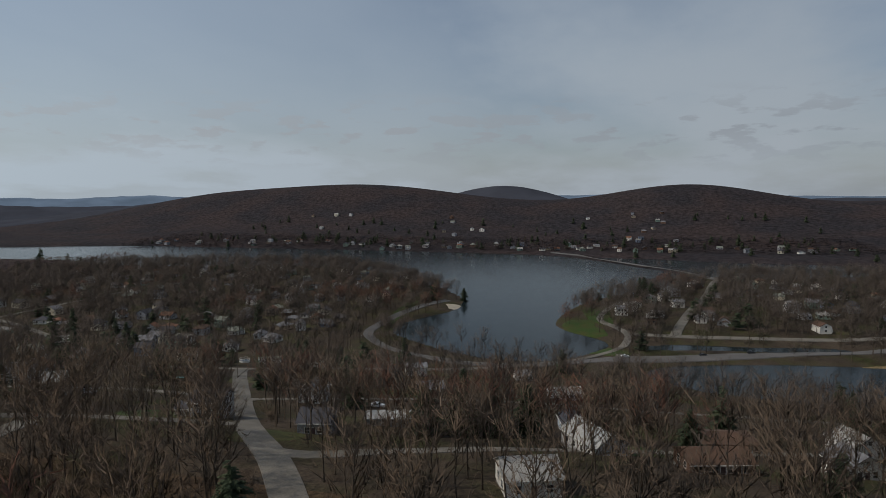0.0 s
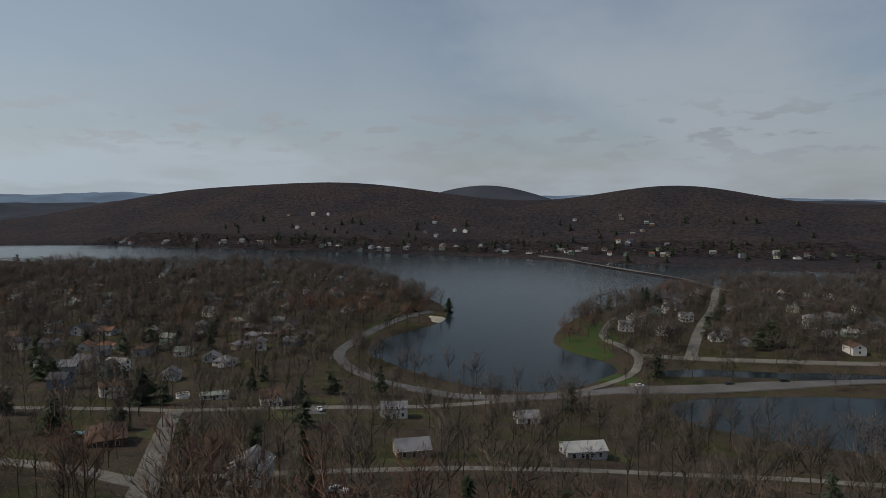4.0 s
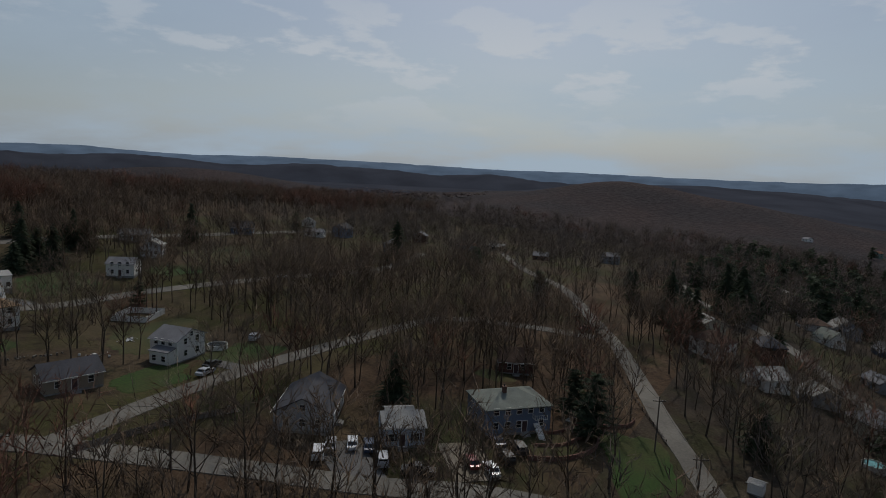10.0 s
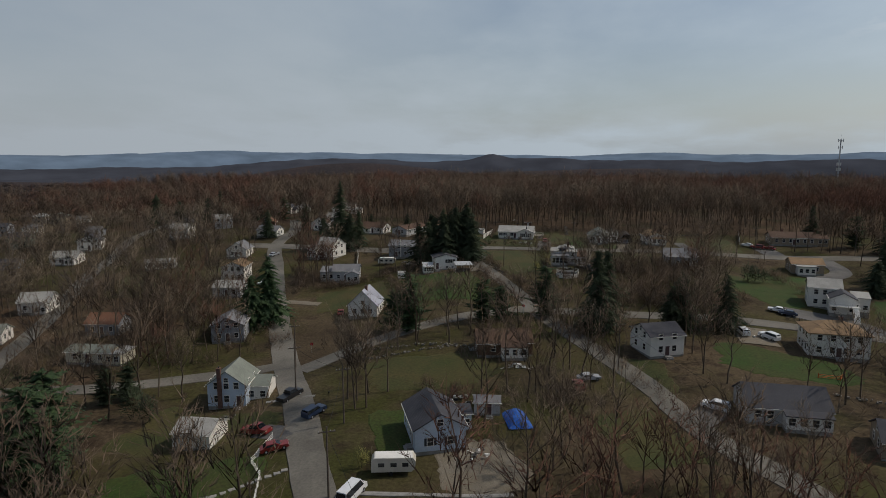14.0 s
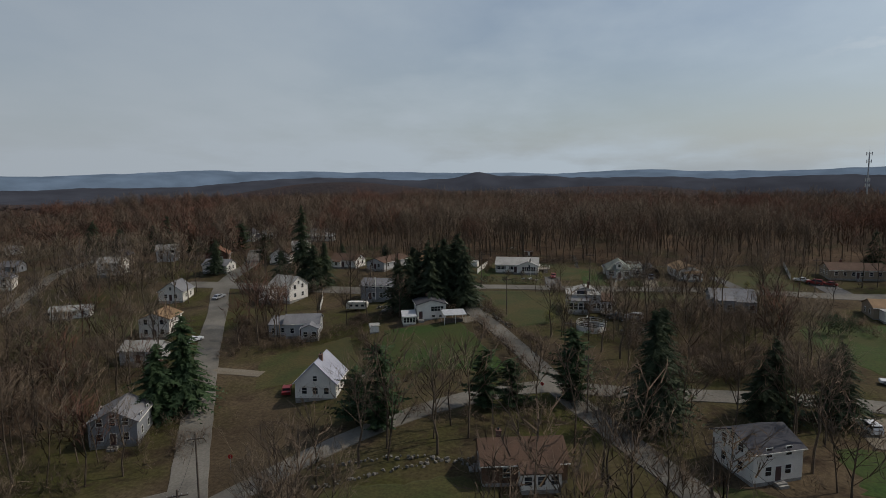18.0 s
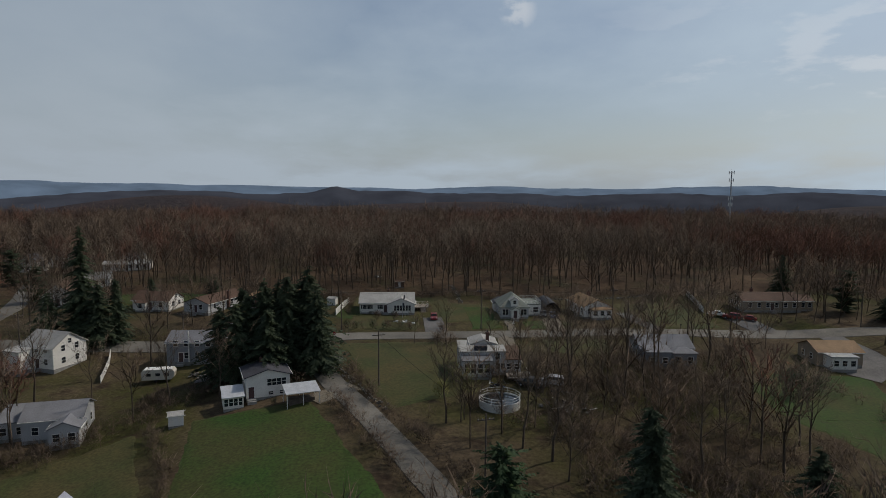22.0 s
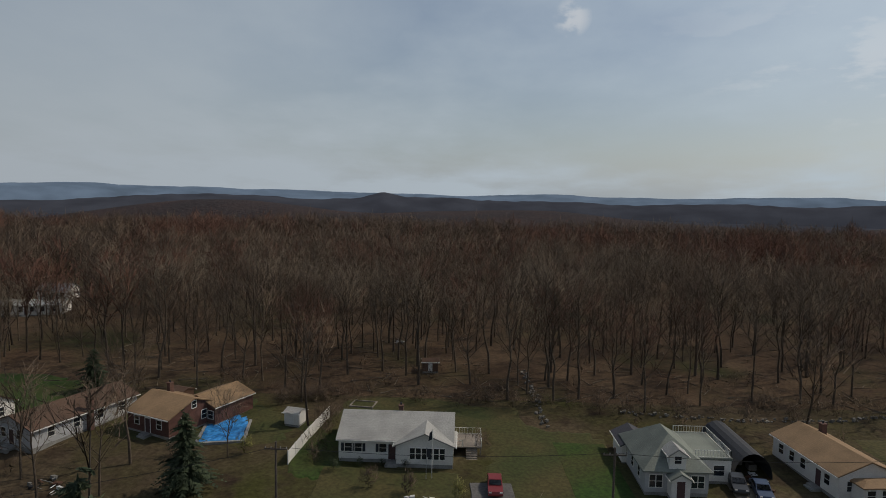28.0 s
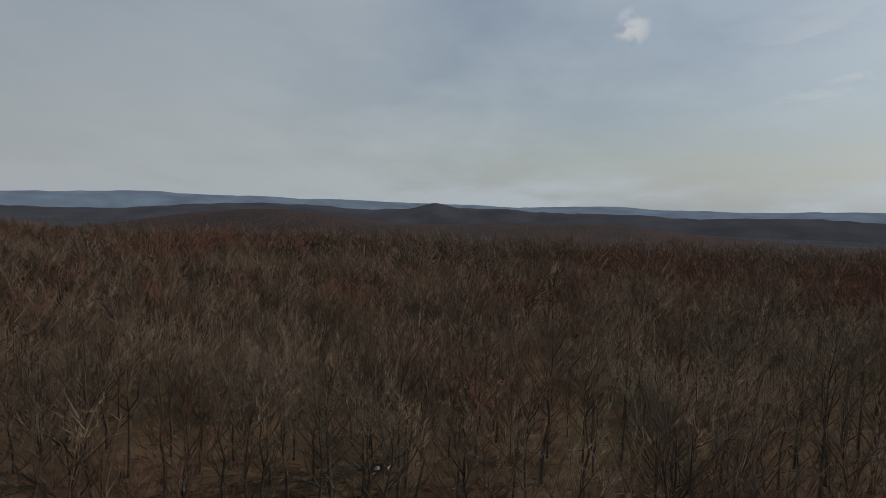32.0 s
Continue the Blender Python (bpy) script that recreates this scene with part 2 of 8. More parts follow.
M_SIDING = {"white": siding("white_siding", (.78, .75, .69)), "bluewhite": siding("pale_blue_siding", (.52, .60, .70)), "grey": siding("grey_siding", (.27, .28, .30)),
            "cream": siding("cream_siding", (.60, .55, .43)), "tan": siding("tan_siding", (0.3040, 0.2480, 0.1840)), "lightgrey": siding("light_grey_siding", (.47, .47, .47)),
            "brown": siding("brown_wood_siding", (.13, .075, .05)), "brick": material("red_brick", (0.1488, 0.0720, 0.0560), 0.85, vary=.3, scale=1.2, fine=14, bump=.4, ribs=(9, "Z", 1)),
            "green": siding("green_siding", (.18, .24, .20)), "blue": siding("slate_blue_siding", (.16, .20, .27)), "red": siding("dull_red_siding", (.22, .06, .05))}
M_ROOF = {"light": shingle("light_grey_shingles", (0.3588, 0.3496, 0.3240)), "grey": shingle("grey_shingles", (.20, .20, .21)), "dark": shingle("dark_shingles", (.065, .065, .075)),
          "tan": shingle("tan_shingles", (0.2808, 0.1824, 0.1008)), "brown": shingle("brown_shingles", (0.1092, 0.0646, 0.0432)), "redbrown": shingle("red_brown_shingles", (0.1950, 0.0950, 0.0576)),
          "lilac": shingle("pale_slate_shingles", (.36, .37, .43)), "greengrey": shingle("green_grey_shingles", (0.2106, 0.2280, 0.1944)), "silver": shingle("weathered_silver_roof", (0.3744, 0.3724, 0.3456), (.30, .31, .31)),
          "metal": material("ribbed_metal_roof", (.62, .63, .64), .45, .3, vary=.15, scale=.8, fine=20, bump=.5, ribs=(3, "X", 2))}
M_TRIM = material("white_trim", (.75, .73, .68), .5, vary=.08, scale=1, fine=12, bump=.1)
M_SHUTTER = material("dark_shutter", (.03, .035, .045), .6, vary=.15)
M_GLASS = material("window_glass", (.02, .024, .03), .08, vary=.1, bump=0.0, spec=.7)
M_DOOR = material("painted_door", (.09, .05, .05), .5, vary=.2)
M_CONCRETE = material("foundation_concrete", (.30, .29, .27), .9, vary=.25, scale=.8, fine=12)
M_CHIMNEY = material("chimney_brick", (.16, .09, .07), .9, vary=.3, scale=2, fine=16, bump=.5)
M_DECK = material("weathered_deck_wood", (.28, .24, .20), .8, vary=.3, scale=.7, fine=15, ribs=(7, "X", 1.2))
M_ROAD = material("worn_asphalt", (0.1800, 0.1661, 0.1408), .9, vary=.2, scale=.09, fine=2.5, bump=.25, second=(0.1120, 0.1032, 0.0880))
M_LANE = material("highway_asphalt", (0.1250, 0.1190, 0.1140), .9, vary=.2, scale=.07, fine=2.0, bump=.2, second=(0.0920, 0.0880, 0.0840))
M_DRIVE = material("driveway_asphalt", (0.0960, 0.0920, 0.0880), .9, vary=.25, scale=.2, fine=3, bump=.25, second=(0.1440, 0.1360, 0.1280))
M_GRAVEL = material("gravel", (0.1920, 0.1668, 0.1302), .95, vary=.35, scale=.4, fine=6, bump=.6, second=(0.1760, 0.1474, 0.1056))
M_LAWN = material("spring_lawn", (.027, .058, .007), .95, vary=.4, scale=.10, fine=2.2, bump=.7, second=(.048, .052, .012))
M_DRYLAWN = material("dry_lawn", (.068, .057, .019), .95, vary=.35, scale=.12, fine=2.2, bump=.7, second=(.042, .050, .013))
M_REED = material("dry_reeds", (.23, .17, .085), .95, vary=.35, scale=.3, fine=3, bump=.8)
M_SAND = material("beach_sand", (.48, .42, .32), .95, vary=.15, scale=.2, fine=4)
M_BARK = material("grey_bark", (.108, .083, .060), .95, vary=.35, scale=.6, fine=5, bump=.6, spread=.30)
M_TWIG = material("bare_twigs", (.138, .103, .076), .95, vary=.25, scale=.12, fine=1, bump=0, spread=.34, spec=.1, crown=.35)
M_RED = material("budding_maple_twigs", (.126, .068, .050), .95, vary=.25, scale=.12, fine=1, bump=0, spread=.34, spec=.1, crown=.35)
M_PALE = material("pale_bare_twigs", (.208, .164, .120), .95, vary=.25, scale=.2, fine=2, bump=0, spread=.34, spec=.1, crown=.5)
M_GREY = material("grey_brown_twigs", (.108, .089, .075), .95, vary=.25, scale=.06, fine=.6, bump=0, spread=.34, spec=.1, crown=.3)
M_DEADWOOD = material("dead_wood", (.19, .155, .115), .95, vary=.35, scale=1, fine=8, bump=.5)
# brown of far crowns with a little purplish haze mixed into it
M_FAR = material("hazy_far_bare_woods", (.070, .058, .058), .98, vary=.15, scale=.010, fine=.1, bump=0, second=(.082, .060, .055), spread=.30, spec=.05, crown=.12)
M_WILLOW = material("yellow_green_twigs", (.22, .21, .07), .95, vary=.3, scale=.2, fine=2, bump=0, spread=.25, crown=.4)
M_NEEDLE = material("dark_spruce_needles", (.054, .070, .036), .9, vary=.4, scale=.5, fine=5, bump=.2, second=(.034, .048, .027), spread=.3, crown=.5)
M_PINE = material("green_pine_needles", (.045, .075, .030), .9, vary=.4, scale=.5, fine=5, bump=.2, second=(.030, .055, .026), spread=.3, crown=.5)
M_STONE = material("field_stone", (0.2200, 0.2050, 0.1800), .95, vary=.4, scale=1.2, fine=8, bump=.8, spread=.3)
M_POLE = material("weathered_pole_wood", (.13, .105, .085), .95, vary=.3, scale=1, fine=12)
M_WIRE = material("black_cable", (.02, .02, .02), .8)
M_STEEL = material("galvanised_steel", (.42, .43, .45), .5, .4, vary=.2)
M_TYRE = material("tyre_rubber", (.015, .015, .016), .9)
M_TARP = material("blue_tarpaulin", (.02, .12, .50), .45, vary=.3, scale=.7, fine=3, bump=.9)
M_POOLCOVER = material("blue_pool_cover", (.04, .26, .62), .5, vary=.35, scale=.5, fine=2.5, bump=1.0)
M_TURQ = material("turquoise_pool_cover", (.16, .42, .44), .5, vary=.2, scale=.5)
M_DARKWATER = material("dark_pool_water", (.02, .026, .026), .08, vary=.2, scale=.4, bump=.05, spec=.6)


def paint(name, colour):
    return material(name, colour, .3, .1, vary=.06, scale=1, fine=6, bump=.02, spec=.6)


M_CAR = {"white": paint("white_car_paint", (.75, .76, .77)), "black": paint("black_car_paint", (.018, .018, .02)), "red": paint("red_car_paint", (0.20, 0.018, 0.018)),
         "silver": paint("silver_car_paint", (.42, .43, .45)), "blue": paint("dark_blue_car_paint", (.03, .05, .10)), "tan": paint("tan_camper_paint", (.62, .58, .50))}


def ground_material(name, leaf, leaf_pale, grass, low, high):
    m = bpy.data.materials.new(name)
    m.use_nodes = True
    n, l = m.node_tree.nodes, m.node_tree.links
    b = n["Principled BSDF"]
    b.inputs["Roughness"].default_value, b.inputs["Specular IOR Level"].default_value = .98, .1
    co = n.new("ShaderNodeTexCoord")

    def tex(scale, low, high, detail=5):
        t, r = n.new("ShaderNodeTexNoise"), n.new("ShaderNodeMapRange")
        t.inputs["Scale"].default_value, t.inputs["Detail"].default_value, t.inputs["Roughness"].default_value = scale, detail, .6
        l.new(co.outputs["Object"], t.inputs["Vector"])
        r.inputs[1].default_value, r.inputs[2].default_value = low, high
        l.new(t.outputs[0], r.inputs[0])
        return r.outputs[0]

    def mix(a, bb, f, kind="MIX"):
        q = n.new("ShaderNodeMix")
        q.data_type, q.blend_type = "RGBA", kind
        for k, v in (("A", a), ("B", bb), ("Factor", f)):
            if isinstance(v, tuple):
                q.inputs[k].default_value = (*v, 1)
            elif isinstance(v, (int, float)):
                q.inputs[k].default_value = v
            else:
                l.new(v, q.inputs[k])
        return q.outputs["Result"]

    c = mix(leaf, leaf_pale, tex(.05, .4, .62))
    c = mix(c, grass, tex(.035, low, high))
    c = mix(c, (.035, .024, .016), tex(.22, .52, .70))
    grain = n.new("ShaderNodeMapRange")
    grain.inputs[3].default_value, grain.inputs[4].default_value = .55, 1.45
    l.new(tex(1.6, .25, .75), grain.inputs[0])
    c = mix(c, grain.outputs[0], 1.0, "MULTIPLY")
    l.new(c, b.inputs["Base Color"])
    bp = n.new("ShaderNodeBump")
    bp.inputs["Strength"].default_value, bp.inputs["Distance"].default_value = .5, .25
    l.new(tex(1.1, 0, 1), bp.inputs["Height"])
    l.new(bp.outputs[0], b.inputs["Normal"])
    return m


def water_material():
    m = bpy.data.materials.new("lake_water")
    m.use_nodes = True
    n, l = m.node_tree.nodes, m.node_tree.links
    b = n["Principled BSDF"]
    b.inputs["Base Color"].default_value = (.014, .021, .024, 1)
    b.inputs["Roughness"].default_value, b.inputs["IOR"].default_value = .13, 1.16
    co = n.new("ShaderNodeTexCoord")
    t = n.new("ShaderNodeTexNoise")
    t.inputs["Scale"].default_value, t.inputs["Detail"].default_value = .5, 5
    l.new(co.outputs["Object"], t.inputs["Vector"])
    bp = n.new("ShaderNodeBump")
    bp.inputs["Strength"].default_value, bp.inputs["Distance"].default_value = .4, .2
    l.new(t.outputs[0], bp.inputs["Height"])
    l.new(bp.outputs[0], b.inputs["Normal"])
    return m


# Far woods as ground tones; tree shade and bluish haze put in the colour.
M_HILLSIDE = material("shaded_hillside_woods", (.032, .029, .032), .98, vary=.5, scale=.010, fine=.12, bump=.9, second=(.046, .035, .034), spec=.05, relief=5.0)
M_DIMWOODS = material("shaded_far_woods", (.042, .036, .037), .98, vary=.34, scale=.008, fine=.14, bump=.7, second=(.056, .041, .039), spec=.05, relief=5.0)
M_GROUND = ground_material("rough_grass_and_leaves", (.060, .044, .027), (.088, .065, .040), (.048, .048, .015), .42, .62)
M_SLOPE = ground_material("slope_leaf_litter", (.046, .036, .027), (.066, .051, .037), (.044, .045, .017), .46, .64)
M_LITTER = ground_material("woodland_leaf_litter", (.066, .042, .026), (.104, .070, .043), (.038, .039, .016), .50, .66)
M_WATER = water_material()


# Far hills: haze of the distance put into the colour and a faint glow.
def hazy_ridge_material(name, colour, glow):
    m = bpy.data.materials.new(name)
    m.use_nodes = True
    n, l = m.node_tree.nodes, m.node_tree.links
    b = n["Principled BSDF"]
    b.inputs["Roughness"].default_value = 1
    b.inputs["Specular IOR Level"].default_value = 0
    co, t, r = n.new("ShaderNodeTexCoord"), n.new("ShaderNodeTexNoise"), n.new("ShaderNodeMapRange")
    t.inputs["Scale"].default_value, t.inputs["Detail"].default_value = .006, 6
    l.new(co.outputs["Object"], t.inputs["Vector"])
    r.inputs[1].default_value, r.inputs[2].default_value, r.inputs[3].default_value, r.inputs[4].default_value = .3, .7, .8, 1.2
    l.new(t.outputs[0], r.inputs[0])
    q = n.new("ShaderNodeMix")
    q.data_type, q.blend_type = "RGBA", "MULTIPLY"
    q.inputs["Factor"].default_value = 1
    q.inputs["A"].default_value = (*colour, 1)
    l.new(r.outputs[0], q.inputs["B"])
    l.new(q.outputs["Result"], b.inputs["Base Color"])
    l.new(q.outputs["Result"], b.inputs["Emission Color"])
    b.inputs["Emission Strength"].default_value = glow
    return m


# both are bluish and self-lit in place of haze in the air
M_RIDGE_NEAR, M_RIDGE_FAR = hazy_ridge_material("hazy_distant_woods", (.044, .047, .058), .35), hazy_ridge_material("hazy_blue_ridge", (.085, .115, .155), .9)


# ---- the lie of the land ----
LAKE_Z = -62.0
# shoreline control points of the lake, the pond and the channel, counter-clockwise plan
SHORE = [(117, -754), (108, -682), (128, -643), (139, -609), (134, -582), (116, -566), (95, -548), (74, -536), (53, -527), (26, -526),
         (10, -537), (-6, -557), (-18, -578), (-7, -600), (11, -616), (26, -638), (13, -719), (-18, -788), (-95, -871), (-133, -930),
         (-96, -1010), (-13, -1129), (60, -1215), (205, -1235), (381, -1245), (640, -1240), (935, -1260), (1221, -1100), (1700, -1094),
         (1700, -985), (1320, -985), (1077, -955), (891, -950), (757, -960), (634, -911), (512, -932), (396, -979), (250, -928), (190, -850)]
POND = [(-26, -515), (-39, -534), (-58, -543), (-121, -559), (-240, -570), (-260, -500), (-120, -480), (-50, -490)]
CHANNEL = [(-32, -570), (-60, -577), (-90, -580), (-160, -592), (-160, -606), (-95, -596), (-60, -594), (-30, -584)]
BAY = [(-150, -935), (-110, -1015), (-30, -1130), (20, -1195), (-60, -1190), (-229, -1140), (-330, -1150), (-420, -1080), (-300, -1000)]


def rounded(poly, times=2):
    p = np.array(poly, float)
    for _ in range(times):
        q = np.roll(p, -1, 0)
        p = np.stack([p * .75 + q * .25, p * .25 + q * .75], 1).reshape(-1, 2)
    return p


WATERS = [rounded(w) for w in (SHORE, POND, CHANNEL, BAY)]


def shore_distance(x, y):
    """Metres to the nearest shoreline, negative on the water."""
    x, y = np.asarray(x, float), np.asarray(y, float)
    best = np.full(x.shape, 1e9)
    for w in WATERS:
        d2, inside = np.full(x.shape, 1e18), np.zeros(x.shape, bool)
        for (ax, ay), (bx, by) in zip(w, np.roll(w, -1, 0)):
            ux, uy = bx - ax, by - ay
            k = np.clip(((x - ax) * ux + (y - ay) * uy) / (ux * ux + uy * uy), 0, 1)
            d2 = np.minimum(d2, (x - ax - k * ux) ** 2 + (y - ay - k * uy) ** 2)
            inside ^= ((ay > y) != (by > y)) & (x < ux * (y - ay) / (uy if uy else 1e-9) + ax)
        d = np.sqrt(d2)
        best = np.minimum(best, np.where(inside, -d, d))
    return best


def smooth(a, b, v):
    k = np.clip((v - a) / (b - a), 0, 1)
    return k * k * (3 - 2 * k)


PROFILE_Y = (-530, -470, -400, -330, -285, -190, -110, -65, 0, 60, 330, 620, 1000)
PROFILE_Z = (-58, -54, -43, -29, -16, -11, -6.5, -2.6, -.4, 1.5, 2, -30, -48)
# hills: centre, radii, height
HILLS = [(660, -1930, 430, 300, 121), (170, -1850, 330, 270, 40), (-230, -1860, 290, 270, 104), (-950, -1800, 480, 330, 108), (430, -3050, 420, 330, 152),
         (1180, -1950, 350, 300, 66), (1600, -2200, 500, 350, 60), (1084, 5, 190, 150, 31), (1090, -170, 200, 200, 21), (900, 950, 400, 260, 66), (-560, 1350, 380, 300, 72), (250, 1700, 600, 300, 44),
         (-1700, 600, 500, 700, 50), (-1500, -500, 350, 500, 60), (2100, -300, 500, 700, 40), (-420, 620, 260, 260, 26)]


def ground_z(x, y):
    x, y = np.asarray(x, float), np.asarray(y, float)
    z = np.interp(y, PROFILE_Y, PROFILE_Z)
    z = (z + np.interp(y - 14, PROFILE_Y, PROFILE_Z) + np.interp(y + 14, PROFILE_Y, PROFILE_Z)) / 3
    south = smooth(-300, -230, y)
    z = z - 4.5 * smooth(5, -45, x) * smooth(0, -50, y) * south - 10 * smooth(-70, -330, x) * smooth(-420, -250, y)
    z = z - 3.5 * smooth(60, 120, x) * smooth(10, -50, y) * smooth(-200, -120, y) - 14 * smooth(230, 520, x) * smooth(-420, -250, y)
    for cx, cy, rx, ry, up in HILLS:
        z = z + up * np.exp(-((x - cx) / rx) ** 2 - ((y - cy) / ry) ** 2)
    d = shore_distance(x, y)
    z = np.where(d < 140, z + (np.minimum(z, LAKE_Z + .9 + .10 * np.maximum(d, 0)) - z) * smooth(140, 30, d), z)
    z = np.where(z < LAKE_Z + .7, LAKE_Z + .7, z)
    return z - 4.2 * smooth(3, -12, d)


def gz(x, y):
    return float(ground_z(np.array([x]), np.array([y]))[0])


# ---- building tools ----
class Geo:
    """Gathers boxes, prisms and tubes into one mesh."""

    def __init__(self):
        self.v, self.f = [], []

    def add(self, verts, faces):
        k = len(self.v)
        self.v += [tuple(p) for p in verts]
        self.f += [tuple(i + k for i in q) for q in faces]
        return self

    def box(self, x0, y0, z0, x1, y1, z1):
        return self.add([(x0, y0, z0), (x1, y0, z0), (x1, y1, z0), (x0, y1, z0), (x0, y0, z1), (x1, y0, z1), (x1, y1, z1), (x0, y1, z1)],
                        [(0, 3, 2, 1), (4, 5, 6, 7), (0, 1, 5, 4), (1, 2, 6, 5), (2, 3, 7, 6), (3, 0, 4, 7)])

    def slab(self, a, b, c, d, thick):
        """A sloping plate: four corners of its top, counter-clockwise from above."""
        n = (Vector(b) - Vector(a)).cross(Vector(d) - Vector(a)).normalized() * thick
        top = [Vector(p) for p in (a, b, c, d)]
        return self.add([*top, *[p - n for p in top]], [(0, 1, 2, 3), (7, 6, 5, 4), (0, 4, 5, 1), (1, 5, 6, 2), (2, 6, 7, 3), (3, 7, 4, 0)])

    def tube(self, p, q, r0, r1, sides=6, cap=True):
        p, q = Vector(p), Vector(q)
        w = (q - p).normalized()
        u = w.orthogonal().normalized()
        s = w.cross(u)
        ring = [(math.cos(2 * math.pi * i / sides), math.sin(2 * math.pi * i / sides)) for i in range(sides)]
        vs = [p + (u * c + s * k) * r0 for c, k in ring] + [q + (u * c + s * k) * r1 for c, k in ring]
        fs = [(i, (i + 1) % sides, sides + (i + 1) % sides, sides + i) for i in range(sides)]
        if cap:
            fs += [tuple(range(sides))[::-1], tuple(range(sides, 2 * sides))]
        return self.add(vs, fs)

    def mesh(self, name, mat, smooth_faces=False):
        me = bpy.data.meshes.new(name)
        me.from_pydata(self.v, [], self.f)
        me.materials.append(mat)
        if smooth_faces:
            me.polygons.foreach_set("use_smooth", [True] * len(me.polygons))
        return me


def part(name, geo, mat, parent=None, label="", smooth_faces=False, at=None):
    me = geo if isinstance(geo, bpy.types.Mesh) else geo.mesh(name, mat, smooth_faces)
    ob = new(name, me)
    if parent:
        ob.parent = parent
    if at is not None:
        ob.matrix_basis = at
    if label:
        ob["label"] = label
    return ob


def thing(name, m, label, category, group=""):
    ob = new(name)
    ob.empty_display_size = .3
    ob.matrix_basis = m
    return tagged(ob, label, category, group)


def array_mesh(name, verts, tris, mat, rounded_by=None):
    """A mesh from numpy arrays of corners and triangles, with the outward way of a crown's twigs if given."""
    me = bpy.data.meshes.new(name)
    me.vertices.add(len(verts))
    me.vertices.foreach_set("co", np.asarray(verts, np.float32).ravel())
    me.loops.add(tris.size)
    me.loops.foreach_set("vertex_index", np.asarray(tris, np.int32).ravel())
    me.polygons.add(len(tris))
    me.polygons.foreach_set("loop_start", np.arange(0, tris.size, 3, dtype=np.int32))
    me.update(calc_edges=True)
    if rounded_by is not None:
        way = me.attributes.new("outward", "FLOAT_VECTOR", "POINT")
        way.data.foreach_set("vector", np.asarray(rounded_by, np.float32).ravel())
    me.materials.append(mat)
    return me


def smooth_line(pts, step=4.0):
    """A rounded line through points, sampled every few metres."""
    p = [np.array(q, float) for q in pts]
    p = [2 * p[0] - p[1], *p, 2 * p[-1] - p[-2]]
    out = []
    for a, b, c, d in zip(p, p[1:], p[2:], p[3:]):
        n = max(2, int(np.linalg.norm(c - b) / step))
        for k in range(n):
            t = k / n
            out.append(.5 * (2 * b + (c - a) * t + (2 * a - 5 * b + 4 * c - d) * t * t + (3 * b - a - 3 * c + d) * t ** 3))
    out.append(p[-2])
    return np.array(out)


BLOCKED = []      # lines and rings that trees keep off: (points, half width)


def ribbon(name, pts, width, mat, lift=.14, label="", category="road", wobble=.25, step=4.0):
    line = smooth_line(pts, step)
    way = np.gradient(line, axis=0)
    way /= np.linalg.norm(way, axis=1)[:, None]
    side = np.stack([-way[:, 1], way[:, 0]], 1)
    cross = np.array([-.5, -.47, -.25, 0, .25, .47, .5]) * width
    drop = np.array([-.5, 0, .03, .06, .03, 0, -.5])
    rnd = random.Random(len(pts) * 7 + int(width * 10))
    w = np.array([[1 + rnd.uniform(-1, 1) * wobble / width for _ in (0, 1)] for _ in line])
    g = Geo()
    rows = []
    for k, c in enumerate(cross):
        s = np.where(c < 0, w[:, 0], w[:, 1])
        q = line + side * (c * s)[:, None]
        rows.append(np.c_[q, ground_z(q[:, 0], q[:, 1]) + lift + drop[k]])
    rows = np.array(rows)
    n, m = len(cross), len(line)
    g.v = [tuple(p) for p in rows.reshape(-1, 3)]
    g.f = [(k * m + i, (k + 1) * m + i, (k + 1) * m + i + 1, k * m + i + 1)[::-1] for k in range(n - 1) for i in range(m - 1)]
    BLOCKED.append((line, width / 2 + 1.2))
    return tagged(part(name, g, mat), label, category, kind="structure")


def patch(name, cx, cy, rx, ry, turn, mat, lift=.07, label="", category="lawn", square=.3, blocked=0, rough=.2):
    """A sheet of grass, gravel or the like that lies on the ground, with an uneven edge."""
    rings, spokes = 8, 56
    g, a = Geo(), radians(turn)
    rnd = random.Random(int(cx * 13 + cy * 7))
    ph = [rnd.uniform(0, 6.28) for _ in range(4)]
    xs, ys, zs = [], [], []
    for r in range(rings + 1):
        for s in range(spokes):
            b = 2 * math.pi * s / spokes
            c, k = math.cos(b), math.sin(b)
            q = (abs(c) ** (2 + 6 * square) + abs(k) ** (2 + 6 * square)) ** (-1 / (2 + 6 * square))
            q *= 1 + rough * sum(math.sin(b * (i + 2) + ph[i]) / (i + 1.5) for i in range(4)) + rough * .7 * noise.noise(Vector((cx + 2.5 * c * rx / 3, cy + 2.5 * k * ry / 3, 1.0)))
            u, v = c * q * rx * r / rings, k * q * ry * r / rings
            xs.append(cx + u * math.cos(a) - v * math.sin(a))
            ys.append(cy + u * math.sin(a) + v * math.cos(a))
            zs.append(lift if r < rings else -.15)
    z = ground_z(np.array(xs), np.array(ys)) + np.array(zs)
    g.v = list(zip(xs, ys, z))
    for r in range(rings):
        for s in range(spokes):
            p, q = r * spokes + s, r * spokes + (s + 1) % spokes
            g.f.append((p, p + spokes, q + spokes, q) if r else (p, p + spokes, q + spokes))
    if blocked:
        BLOCKED.append((np.array([(cx, cy)]), max(rx, ry) * blocked))
    return tagged(part(name, g, mat), label, category, kind="structure")


